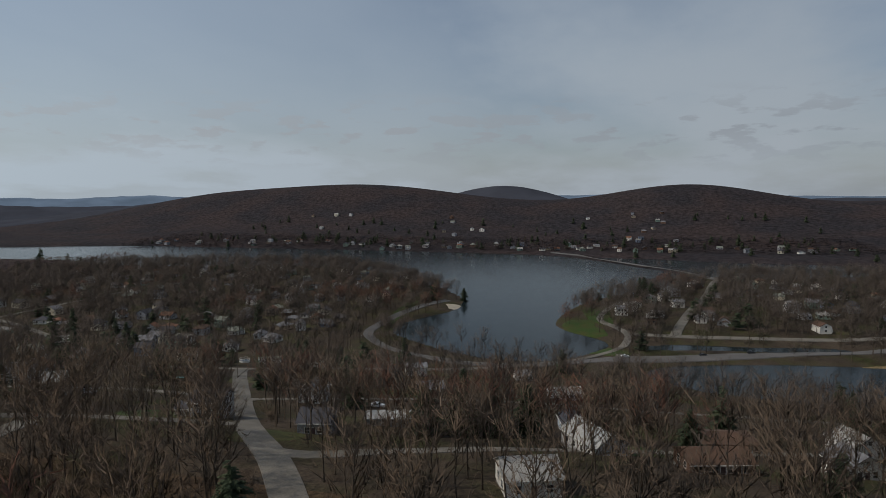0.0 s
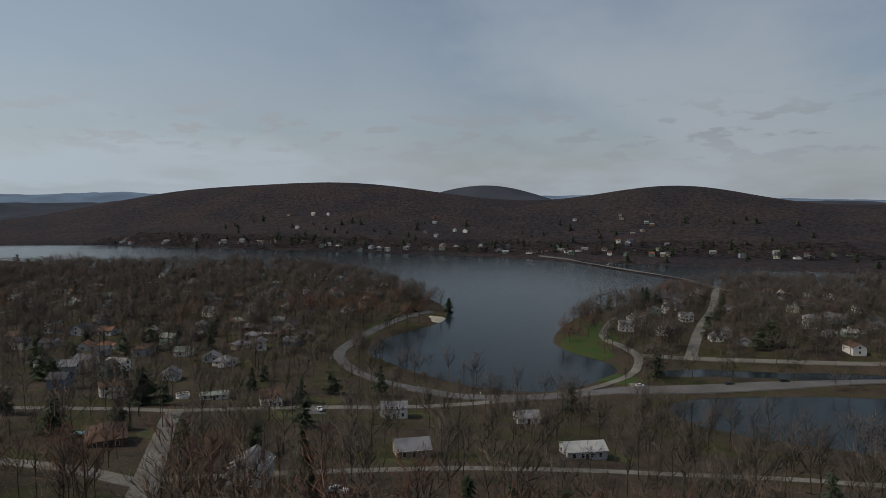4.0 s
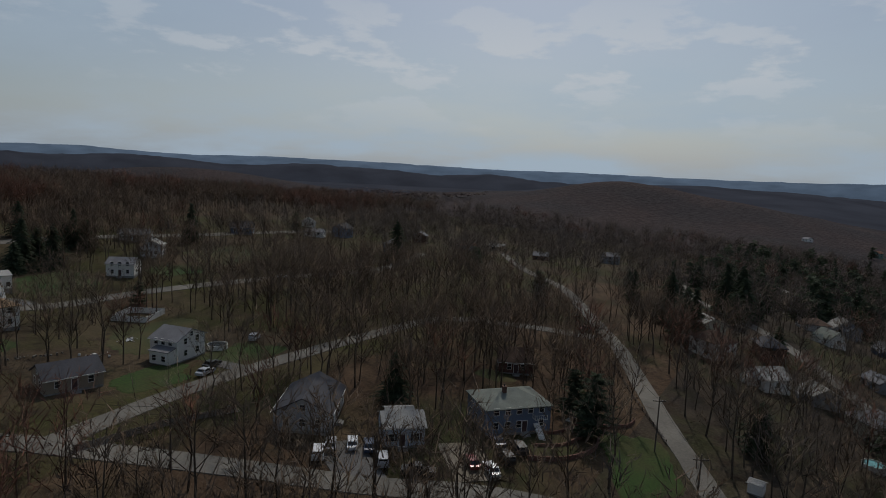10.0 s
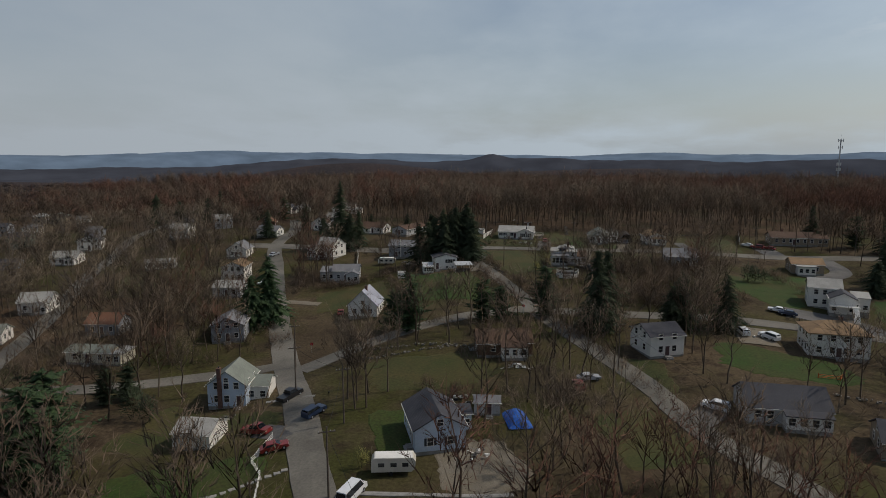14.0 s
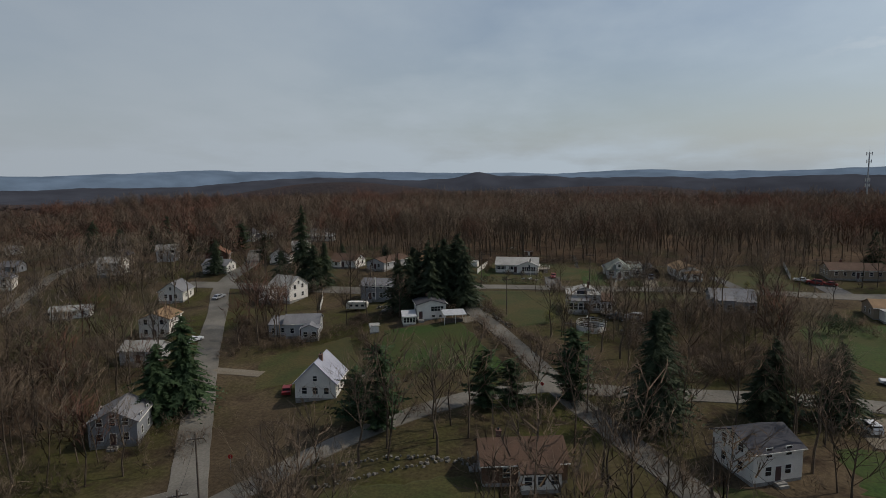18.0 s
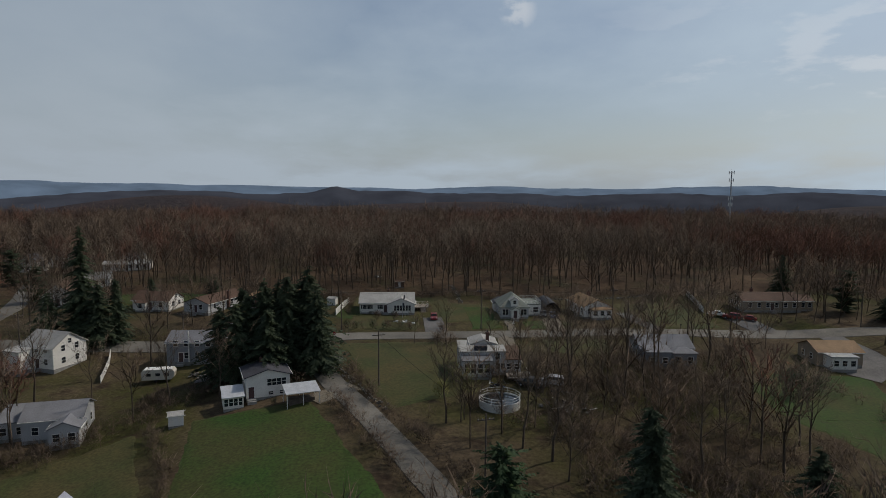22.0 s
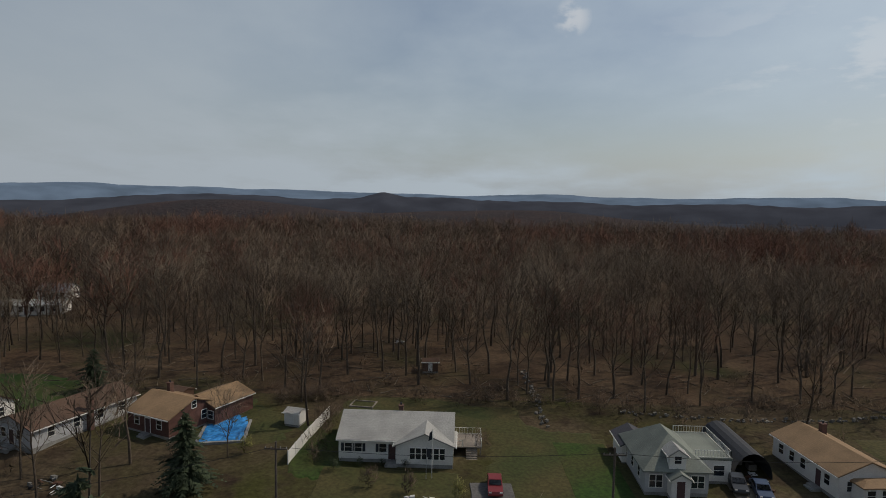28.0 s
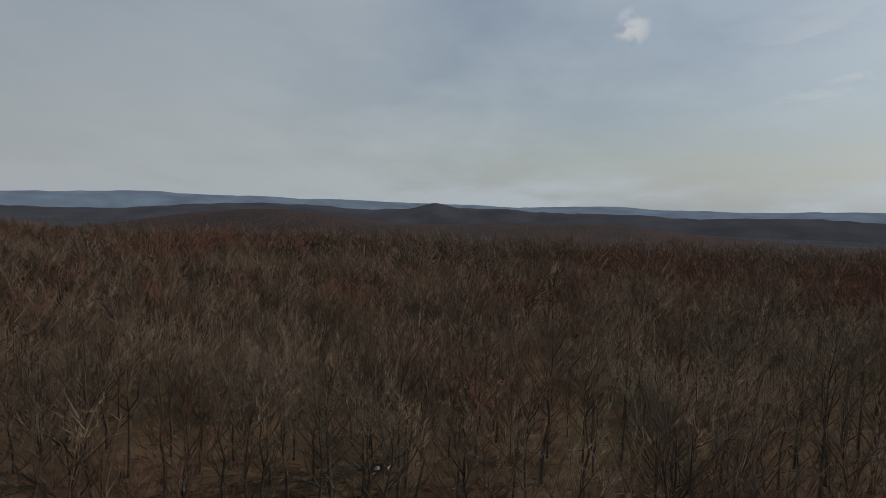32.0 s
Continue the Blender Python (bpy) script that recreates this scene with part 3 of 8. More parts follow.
def field(name, corners, mat, label, lift=.09, wobble=1.2):
    """A four-sided sheet of grass on the ground with an uneven edge."""
    n = 18
    a, b, c, d = (np.array(q, float) for q in corners)
    xs, ys = [], []
    for i in range(n + 1):
        for j in range(n + 1):
            u, v = i / n, j / n
            q = (a * (1 - u) + b * u) * (1 - v) + (d * (1 - u) + c * u) * v
            e = wobble * (min(u, 1 - u, v, 1 - v) < .01)
            xs.append(q[0] + e * noise.noise(Vector((q[0] / 4, q[1] / 4, 2.0))) * 2)
            ys.append(q[1] + e * noise.noise(Vector((q[0] / 4, q[1] / 4, 7.0))) * 2)
    edge_drop = [-.12 if min(i, j, n - i, n - j) == 0 else lift for i in range(n + 1) for j in range(n + 1)]
    z = ground_z(np.array(xs), np.array(ys)) + np.array(edge_drop)
    g = Geo()
    g.v = list(zip(xs, ys, z))
    g.f = [(i * (n + 1) + j, (i + 1) * (n + 1) + j, (i + 1) * (n + 1) + j + 1, i * (n + 1) + j + 1) for i in range(n) for j in range(n)]
    for u in (.1, .37, .63, .9):
        for v in (.1, .37, .63, .9):
            q = (a * (1 - u) + b * u) * (1 - v) + (d * (1 - u) + c * u) * v
            BLOCKED.append((np.array([q]), min(np.linalg.norm(b - a), np.linalg.norm(d - a)) * .2))
    return tagged(part(name, g, mat), label, "lawn", kind="structure")


# ---- ground sheet, water, roads ----
def spaced(n, reach, near):
    u = np.linspace(-1, 1, n)
    b = math.asinh(reach / near)
    return near * np.sinh(u * b)


gx, gy = spaced(280, 3500, 170) + 20, spaced(310, 3500, 190) - 230
GX, GY = np.meshgrid(gx, gy)
GZ = ground_z(GX, GY)
nx, ny = len(gx), len(gy)
corner = np.arange(ny - 1)[:, None] * nx + np.arange(nx - 1)[None]
tri = np.concatenate([np.stack([corner, corner + 1, corner + nx + 1], -1).reshape(-1, 3), np.stack([corner, corner + nx + 1, corner + nx], -1).reshape(-1, 3)])
ground = new("ground", array_mesh("ground", np.c_[GX.ravel(), GY.ravel(), GZ.ravel()], tri, M_GROUND))
ground.data.polygons.foreach_set("use_smooth", [True] * len(ground.data.polygons))
ground.data.materials.append(M_DIMWOODS)
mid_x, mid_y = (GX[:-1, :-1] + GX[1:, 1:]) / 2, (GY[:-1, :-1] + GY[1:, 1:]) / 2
# wild ground takes the woods tones darkened for tree shade
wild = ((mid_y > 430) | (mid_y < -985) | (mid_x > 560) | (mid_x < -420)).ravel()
# the ground's far rim wears the hazy ridge tone, which glows faintly
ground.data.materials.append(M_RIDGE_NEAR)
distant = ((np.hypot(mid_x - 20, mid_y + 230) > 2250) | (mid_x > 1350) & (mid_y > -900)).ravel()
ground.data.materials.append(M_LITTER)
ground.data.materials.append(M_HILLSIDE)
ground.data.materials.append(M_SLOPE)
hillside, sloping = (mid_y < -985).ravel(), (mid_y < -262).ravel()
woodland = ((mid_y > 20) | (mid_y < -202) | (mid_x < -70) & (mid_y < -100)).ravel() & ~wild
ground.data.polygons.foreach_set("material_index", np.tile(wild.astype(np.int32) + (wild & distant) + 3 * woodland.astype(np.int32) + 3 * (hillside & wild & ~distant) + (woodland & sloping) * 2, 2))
tagged(ground, "brown leaf-littered ground with rough grass falling to the lake", "ground", kind="structure")

water = tagged(part("water", Geo().add([(-700, -1500, LAKE_Z), (2100, -1500, LAKE_Z), (2100, -440, LAKE_Z), (-700, -440, LAKE_Z)], [(0, 1, 2, 3)]), M_WATER),
               "dark rippled lake water between wooded shores", "lake", kind="structure")


def ridge(name, radius, depth, base, hills, mat, seed, label, rough):
    """A ring of far hills that closes the view. hills: bearing, half width in degrees and height of each rise."""
    n, rows = 720, 6
    vs = []
    for i in range(n):
        bearing = 360 * i / n - 180
        c, s = -math.sin(radians(bearing)), math.cos(radians(bearing))
        top = base
        for at_bearing, half, up in hills:
            off = (bearing - at_bearing + 180) % 360 - 180
            top += up * math.exp(-(off / half) ** 2)
        top += rough * noise.fractal(Vector((c * 9 + seed, s * 9, seed)), 1.0, 2.0, 4) + rough * .35 * noise.fractal(Vector((c * 60 + seed, s * 60, seed)), 1.0, 2.0, 3)
        for r in range(rows):
            f = r / (rows - 1)
            vs.append((20 + c * (radius + depth * f), -230 + s * (radius + depth * f), -62 + (top + 62) * (1 - (1 - f) ** 2)))
    q = [(i * rows + r, ((i + 1) % n) * rows + r, ((i + 1) % n) * rows + r + 1, i * rows + r + 1) for i in range(n) for r in range(rows - 1)]
    ob = part(name, Geo().add(vs, q), mat, smooth_faces=True)
    return tagged(ob, label, "hills", kind="structure")


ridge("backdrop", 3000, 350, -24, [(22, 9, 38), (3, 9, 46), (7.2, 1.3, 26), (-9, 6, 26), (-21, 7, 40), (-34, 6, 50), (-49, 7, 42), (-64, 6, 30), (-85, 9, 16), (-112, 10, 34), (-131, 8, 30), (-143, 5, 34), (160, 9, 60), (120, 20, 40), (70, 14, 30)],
      M_RIDGE_NEAR, 4.2, "far wooded hills along the horizon, haze put into their colour", 11)
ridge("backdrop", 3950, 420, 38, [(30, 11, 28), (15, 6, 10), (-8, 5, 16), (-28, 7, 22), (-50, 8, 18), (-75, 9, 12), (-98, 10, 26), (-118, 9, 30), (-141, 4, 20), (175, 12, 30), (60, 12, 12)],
      M_RIDGE_FAR, 9.7, "distant ridges on the horizon, coloured and lit as blue haze", 9)

ROAD = "light grey worn asphalt lane without markings"
ribbon("road", [(-110, -24), (-60, -27), (-3, -28), (42, -27), (102, -23), (160, -20), (235, -34), (330, -40)], 6.4, M_ROAD, label=ROAD)
ribbon("road", [(-7, -30), (-5.6, -40), (-3.9, -50), (-.3, -60), (6.0, -72), (10.8, -82), (19.8, -101), (21, -105)], 4.8, M_ROAD, label=ROAD)
ribbon("road", [(-27, -150), (-14, -132), (2, -117), (20, -107), (33, -108), (87, -107), (114, -109), (145, -109), (188, -116), (240, -128), (300, -110)], 5.6, M_ROAD, label=ROAD)
ribbon("road", [(-118, 45), (-100, 5), (-95, -25), (-81, -53), (-60, -95), (-34, -143), (-18, -170), (-8, -189), (8, -216), (28, -245), (49, -274), (68, -297), (100, -345), (147, -418), (151, -430)], 6.2, M_ROAD, label=ROAD)
ribbon("road", [(300, -380), (230, -402), (171, -424), (151, -430), (115, -454), (78, -473), (45, -498), (28, -513)], 6.0, M_ROAD, label=ROAD)
ribbon("road", [(98, -346), (130, -352), (162, -346), (193, -319), (209, -308), (255, -281), (300, -250), (370, -230)], 6.0, M_ROAD, label=ROAD)
ribbon("road", [(70, -300), (105, -291), (128, -279.5), (148, -268.5), (172, -257), (196, -245), (225, -227), (262, -204), (300, -170), (380, -120)], 5.0, M_ROAD, label=ROAD)
ribbon("road", [(21, -106), (33, -128), (46, -152), (53, -170), (66, -188), (81, -215), (92, -237), (102, -253), (112, -282)], 5.4, M_ROAD, label=ROAD)
ribbon("road", [(68, -192), (90, -189), (109, -188), (145, -190), (179, -195), (193, -214), (200, -237)], 5.2, M_ROAD, label=ROAD)
ribbon("road", [(-33, -146), (-46, -153), (-75, -166), (-130, -176), (-200, -180)], 5.0, M_ROAD, label=ROAD)
ribbon("road", [(-88, -185), (-120, -121), (-140, -88), (-155, -60), (-179, -8), (-200, 60)], 5.6, M_ROAD, label=ROAD)
ribbon("road", [(103, -350), (78, -368), (47, -386), (25, -397), (-19, -421), (-60, -438), (-110, -446)], 4.8, M_ROAD, label=ROAD)
ribbon("road", [(53, -279), (45, -279), (36, -284), (25, -291), (-2, -309), (-30, -325), (-70, -344), (-120, -352)], 4.8, M_ROAD, label=ROAD)
ribbon("road", [(242, -441), (290, -470), (380, -520), (480, -560)], 5, M_ROAD, label=ROAD)
ribbon("road", [(330, -300), (390, -390), (430, -520), (440, -680)], 5, M_ROAD, label=ROAD)
ribbon("road", [(-330, -640), (-230, -612), (-133, -579), (-87, -561), (-22, -536), (28, -513), (60, -503), (84, -509)], 10, M_LANE, .45, "two-lane grey highway along the pond", step=6)
ribbon("road", [(84, -509), (104, -517), (122, -532), (141, -560), (147, -590), (145, -640), (133, -690), (124, -715)], 7, M_LANE, .4, "pale lakeside road with parking by the shore", step=6)
ribbon("road", [(28, -516), (8, -528), (-8, -546), (-20, -566), (-25, -586), (-26, -604), (-19, -622), (-8, -644), (-14, -690), (-26, -735)], 5, M_ROAD, .4, "pale park lane by the lake", step=6)
ribbon("road", [(-26, -604), (-43, -605), (-104, -611), (-200, -626), (-330, -660)], 6, M_ROAD, .4, label=ROAD, step=6)
ribbon("road", [(-56, -606), (-76, -690), (-102, -781), (-126, -890), (-136, -925)], 7, M_ROAD, .4, label=ROAD, step=6)
ribbon("road", [(-136, -925), (-122, -970), (-106, -1012), (-62, -1072), (-22, -1130), (24, -1195), (70, -1232)], 8, M_LANE, .7, "causeway road across the lake", step=8)

GREEN, DRY = "green spring lawn", "dry olive-brown lawn"
for cx, cy, rx, ry, turn, m in ((8, 10, 16, 8, 0, M_DRYLAWN),
                                (-3, -3, 3.5, 9, 0, M_LAWN), (29, -4, 10, 13, 0, M_DRYLAWN), (50, -18, 6, 5, 0, M_LAWN), (86, -12, 12, 7, 0, M_DRYLAWN), (88, -75, 9, 15, 0, M_LAWN),
                                (125, -85, 13, 12, 0, M_LAWN), (3, -152, 13, 11, 10, M_DRYLAWN), (-27, -196, 12, 9, 25, M_LAWN), (-27, -176, 8, 7, 0, M_DRYLAWN), (-42, -178, 7, 9, 0, M_DRYLAWN), (3, -178, 5, 8, 20, M_LAWN),
                                (18, -186, 7, 9, 10, M_GRAVEL), (46, -146, 6, 8, 0, M_DRYLAWN), (75, -135, 14, 9, 0, M_LAWN), (115, -152, 12, 16, -20, M_DRYLAWN), (119, -178, 9, 7, 0, M_LAWN), (96, -178, 9, 6, 0, M_LAWN),
                                (165, -88, 9, 9, 0, M_LAWN), (200, -75, 20, 14, 0, M_DRYLAWN), (128, -268, 12, 7, 30, M_LAWN), (-24, 8, 14, 10, 0, M_DRYLAWN), (-60, 16, 16, 10, 0, M_LAWN), (163, -330, 10, 8, 10, M_LAWN),
                                (178, -338, 9, 6, 10, M_LAWN), (122, -440, 12, 8, -30, M_DRYLAWN), (132, -398, 9, 12, 40, M_DRYLAWN), (155, -392, 8, 7, 0, M_LAWN), (113, -470, 9, 6, 0, M_DRYLAWN), (98, -305, 9, 8, 0, M_LAWN),
                                (60, -290, 7, 7, 0, M_DRYLAWN), (-15, -318, 7, 9, 0, M_LAWN), (-120, -70, 12, 16, 0, M_DRYLAWN), (-95, -65, 7, 12, 20, M_DRYLAWN), (-30, -40, 8, 5, 0, M_DRYLAWN)):
    patch("lawn", cx, cy, rx, ry, turn, m, label={M_LAWN.name: GREEN, M_DRYLAWN.name: DRY}.get(m.name, "bare gravel yard"), blocked=.8)
patch("lawn", 4, -622, 14, 24, 10, M_LAWN, .3, "bright green lakeside park lawn", blocked=.5)
patch("lawn", -6, -668, 9, 40, 5, M_LAWN, .3, "bright green lakeside park lawn")
patch("lawn", -12, -556, 10, 15, 35, M_LAWN, .3, "green triangle of grass beside the highway", blocked=.6)
patch("lawn", 146, -650, 5, 46, 5, M_LAWN, .25, "narrow green shore strip")
patch("beach", 112, -692, 7, 10, 20, M_SAND, .35, "small pale sand beach on the lake shore", "beach", blocked=1)
patch("reed_bed", -150, -553, 16, 7, 14, M_REED, .5, "dry tan reed bed on the pond shore", "reeds")
patch("yard", -20, -541, 3, 4, 0, M_STONE, .6, "pale stone bed beside the highway", "stones")
field("lawn", ((-24, -69.5), (-3.5, -66.5), (14, -102), (-17, -101)), M_LAWN, "wide green lawn below the white house")
field("lawn", ((-50, -88), (-31, -72), (-19, -100), (-42, -107)), M_DRYLAWN, "olive meadow beside the green lawn")
field("lawn", ((-3.5, -33), (28, -32), (27, -66), (10.5, -74)), M_DRYLAWN, "olive rough lawn beside the lane")
field("lawn", ((34, -168), (45, -161), (54, -180), (40, -184)), M_DRYLAWN, "olive lawn beside the south lane")
field("lawn", ((45, -32), (61, -31.5), (60, -44), (46, -46)), M_DRYLAWN, "brown-olive lawn across the street")
field("lawn", ((86, -52), (112, -50), (106, -74), (84, -78)), M_LAWN, "green lawn behind the tan house")
field("lawn", ((30, -23), (38, -22.5), (37, 4), (29, 4)), M_LAWN, "green lawn between two cottages")
field("lawn", ((72, -21.5), (97, -19), (96, 8), (74, 8)), M_DRYLAWN, "olive lawn before the woods")
field("lawn", ((-2.5, -23.5), (16.8, -23.5), (16.8, -7), (-2.5, -6)), M_DRYLAWN, "dry front lawn of the ranch house")
field("lawn", ((-5, 6), (28, 6), (26, 16), (-4, 17)), M_DRYLAWN, "rough grass between the ranch house and the woods")
# driveways
for pts, w, m in (([(20, -10), (20.5, -25)], 5.5, M_DRIVE), ([(40, -13), (40, -25)], 2, M_GRAVEL), ([(52, -8), (51, -25)], 5, M_GRAVEL), ([(74, -5), (75, -12), (78, -24)], 4.5, M_DRIVE), ([(105, -8), (107, -21)], 8, M_DRIVE),
                  ([(36, -50), (37, -29)], 4, M_GRAVEL), ([(88, -94), (96, -96), (104, -100), (106, -106)], 9, M_DRIVE), ([(74, -112), (74, -124)], 9, M_GRAVEL), ([(-30, -48), (-22, -47), (-12, -47), (0, -46)], 5, M_DRIVE), ([(-22, -178), (-14, -180)], 5, M_DRIVE),
                  ([(57, -160), (52, -168)], 5, M_DRIVE), ([(104, -249), (113, -240)], 8, M_GRAVEL), ([(92, -236), (99, -224)], 8, M_DRIVE), ([(112, -190), (110, -178)], 4, M_DRIVE), ([(155, -330), (166, -342)], 5, M_DRIVE),
                  ([(112, -455), (105, -445)], 9, M_DRIVE), ([(-3, -68), (4, -62)], 5, M_GRAVEL), ([(110, -52), (122, -40), (122, -24)], 7, M_DRIVE), ([(-44, -98), (-60, -97)], 3.5, M_GRAVEL)):
    ribbon("driveway", pts, w, m, .11, "driveway beside a house", "driveway", step=2.5)


# ---- houses ----
WINDOW_SETS = {}


def window_meshes(w, h, shutters):
    key = (round(w, 2), round(h, 2), shutters)
    if key not in WINDOW_SETS:
        f = Geo()
        t = .09
        f.box(-w / 2 - t, -.06, -t, w / 2 + t, .02, 0).box(-w / 2 - t, -.06, h, w / 2 + t, .02, h + t)
        f.box(-w / 2 - t, -.06, 0, -w / 2, .02, h).box(w / 2, -.06, 0, w / 2 + t, .02, h).box(-w / 2, -.05, h / 2 - .03, w / 2, .0, h / 2 + .03)
        for k in range(1, int(w / 1.0)):
            u = -w / 2 + w * k / int(w / 1.0)
            f.box(u - .04, -.055, 0, u + .04, .0, h)
        WINDOW_SETS[key] = (f.mesh("window", M_TRIM), Geo().box(-w / 2, -.025, 0, w / 2, .01, h).mesh("pane", M_GLASS), Geo().box(-.19, -.05, 0, .19, .01, h).mesh("shutter", M_SHUTTER) if shutters else None)
    return WINDOW_SETS[key]


def wall_pose(w, d, side, u, z):
    """On a wall of a body w wide and d deep: f front, b back, l left, r right; u along it, z up."""
    return {"f": pose(u, -d / 2, z, 0, 0, 0), "b": pose(u, d / 2, z, 0, 0, 180), "l": pose(-w / 2, u, z, 0, 0, -90), "r": pose(w / 2, u, z, 0, 0, 90)}[side]


def add_window(house, w, d, side, u, z, ww=.95, wh=1.25, shutters=False, at=None):
    f, p, s = window_meshes(ww, wh, shutters)
    m = (at or Matrix()) @ wall_pose(w, d, side, u, z)
    win = part("window", f, None, house, at=m)
    part("pane", p, None, win)
    if s:
        for q in (-1, 1):
            part("shutter", s, None, win, at=pose(q * (ww / 2 + .30), 0, 0))


def add_door(house, w, d, side, u, z, at=None, mat=None):
    m = (at or Matrix()) @ wall_pose(w, d, side, u, z)
    door = part("door", Geo().box(-.48, -.04, 0, .48, .02, 2.05).box(-.36, -.055, 1.2, .36, -.03, 1.9), mat or M_DOOR, house, at=m)
    part("door_frame", Geo().box(-.6, -.06, 0, -.48, .02, 2.15).box(.48, -.06, 0, .6, .02, 2.15).box(-.48, -.06, 2.05, .48, .02, 2.17), M_TRIM, door)
    part("step", Geo().box(-.8, -1.0, -.55, .8, -.05, -.02).box(-.8, -1.35, -.75, .8, -1.0, -.22), M_CONCRETE, house, at=m)


def block(w, d, h, roof, pitch, z0, over):
    """Walls and roof of one block: gable with its ridge along x or y, hip, flat or lean (falls to the front); and the height of its top."""
    g, r = Geo(), Geo()
    t = .16
    if roof in "xy":
        half = (d if roof == "x" else w) / 2
        rise = half * pitch
        if roof == "x":
            vs = [(-w / 2, -d / 2, z0), (w / 2, -d / 2, z0), (w / 2, d / 2, z0), (-w / 2, d / 2, z0), (-w / 2, -d / 2, h), (w / 2, -d / 2, h), (w / 2, d / 2, h), (-w / 2, d / 2, h), (-w / 2, 0, h + rise), (w / 2, 0, h + rise)]
            g.add(vs, [(0, 1, 5, 4), (1, 2, 6, 9, 5), (2, 3, 7, 6), (3, 0, 4, 8, 7), (4, 5, 9, 8), (6, 7, 8, 9), (3, 2, 1, 0)])
            a, e = w / 2 + over * .8, half + over
            ez, rz = h - over * pitch + t, h + rise + t
            r.slab((-a, -e, ez), (a, -e, ez), (a, 0, rz), (-a, 0, rz), t).slab((a, e, ez), (-a, e, ez), (-a, 0, rz), (a, 0, rz), t)
        else:
            vs = [(-w / 2, -d / 2, z0), (w / 2, -d / 2, z0), (w / 2, d / 2, z0), (-w / 2, d / 2, z0), (-w / 2, -d / 2, h), (w / 2, -d / 2, h), (w / 2, d / 2, h), (-w / 2, d / 2, h), (0, -d / 2, h + rise), (0, d / 2, h + rise)]
            g.add(vs, [(0, 1, 5, 8, 4), (1, 2, 6, 5), (2, 3, 7, 9, 6), (3, 0, 4, 7), (5, 6, 9, 8), (7, 4, 8, 9), (3, 2, 1, 0)])
            a, e = d / 2 + over * .8, half + over
            ez, rz = h - over * pitch + t, h + rise + t
            r.slab((-e, a, ez), (-e, -a, ez), (0, -a, rz), (0, a, rz), t).slab((e, -a, ez), (e, a, ez), (0, a, rz), (0, -a, rz), t)
        top = h + rise
    elif roof == "h":
        g.box(-w / 2, -d / 2, z0, w / 2, d / 2, h)
        e, k = over, min(w, d) / 2
        rise = (k + e) * pitch
        x1, y1 = w / 2 + e, d / 2 + e
        ax, ay = max(0.02, w / 2 - k), max(0.02, d / 2 - k)
        r.add([(-x1, -y1, h), (x1, -y1, h), (x1, y1, h), (-x1, y1, h), (-x1, -y1, h - t), (x1, -y1, h - t), (x1, y1, h - t), (-x1, y1, h - t), (-ax, -ay, h + rise), (ax, -ay, h + rise), (ax, ay, h + rise), (-ax, ay, h + rise)],
              [(0, 1, 9, 8), (1, 2, 10, 9), (2, 3, 11, 10), (3, 0, 8, 11), (8, 9, 10, 11), (4, 5, 1, 0), (5, 6, 2, 1), (6, 7, 3, 2), (7, 4, 0, 3), (7, 6, 5, 4)])
        top = h + rise
    elif roof == "l":
        rise = d * pitch
        vs = [(-w / 2, -d / 2, z0), (w / 2, -d / 2, z0), (w / 2, d / 2, z0), (-w / 2, d / 2, z0), (-w / 2, -d / 2, h), (w / 2, -d / 2, h), (w / 2, d / 2, h + rise), (-w / 2, d / 2, h + rise)]
        g.add(vs, [(0, 1, 5, 4), (1, 2, 6, 5), (2, 3, 7, 6), (3, 0, 4, 7), (4, 5, 6, 7), (3, 2, 1, 0)])
        a = w / 2 + over * .6
        r.slab((-a, -d / 2 - over, h - over * pitch + t), (a, -d / 2 - over, h - over * pitch + t), (a, d / 2 + .1, h + rise + t), (-a, d / 2 + .1, h + rise + t), t)
        top = h + rise
    else:
        g.box(-w / 2, -d / 2, z0, w / 2, d / 2, h)
        r.box(-w / 2 - over, -d / 2 - over, h + .004, w / 2 + over, d / 2 + over, h + .28)
        top = h + .28
    return g, r, top


def body(house, w, d, h, roof, pitch, wall_mat, roof_mat, at=None, over=.4, base=1.6, plain=False):
    """One block of a house: foundation, walls and a roof: gable with its ridge along x or y, hip, flat or lean (falls to the front)."""
    at = at or Matrix()
    if not plain:
        part("foundation", Geo().box(-w / 2 + .04, -d / 2 + .04, -base, w / 2 - .04, d / 2 - .04, .28), M_CONCRETE, house, at=at)
    g, r, top = block(w, d, h, roof, pitch, .25 if not plain else -base, over)
    part("wall", g, wall_mat, house, at=at)
    part("roof", r, roof_mat, house, at=at)
    if not plain and roof in "xy":
        half = (d if roof == "x" else w) / 2
        for s in (-1, 1):
            gut = Geo()
            q = s * (half + over)
            z = h - over * pitch - .02
            lo, hi = sorted((q, q + s * .1))
            if roof == "x":
                gut.box(-w / 2 - .3, lo, z, w / 2 + .3, hi, z + .13)
            else:
                gut.box(lo, -d / 2 - .3, z, hi, d / 2 + .3, z + .13)
            part("gutter", gut, M_TRIM, house, at=at)
    return top


def chimney(house, x, y, z0, z1, size=.7):
    c = part("chimney", Geo().box(x - size / 2, y - size / 2, z0, x + size / 2, y + size / 2, z1).box(x - size / 2 - .08, y - size / 2 - .08, z1, x + size / 2 + .08, y + size / 2 + .08, z1 + .15), M_CHIMNEY, house)
    part("flue", Geo().tube((x, y, z1 + .1), (x, y, z1 + .5), .13, .13, 8), M_SHUTTER, c)


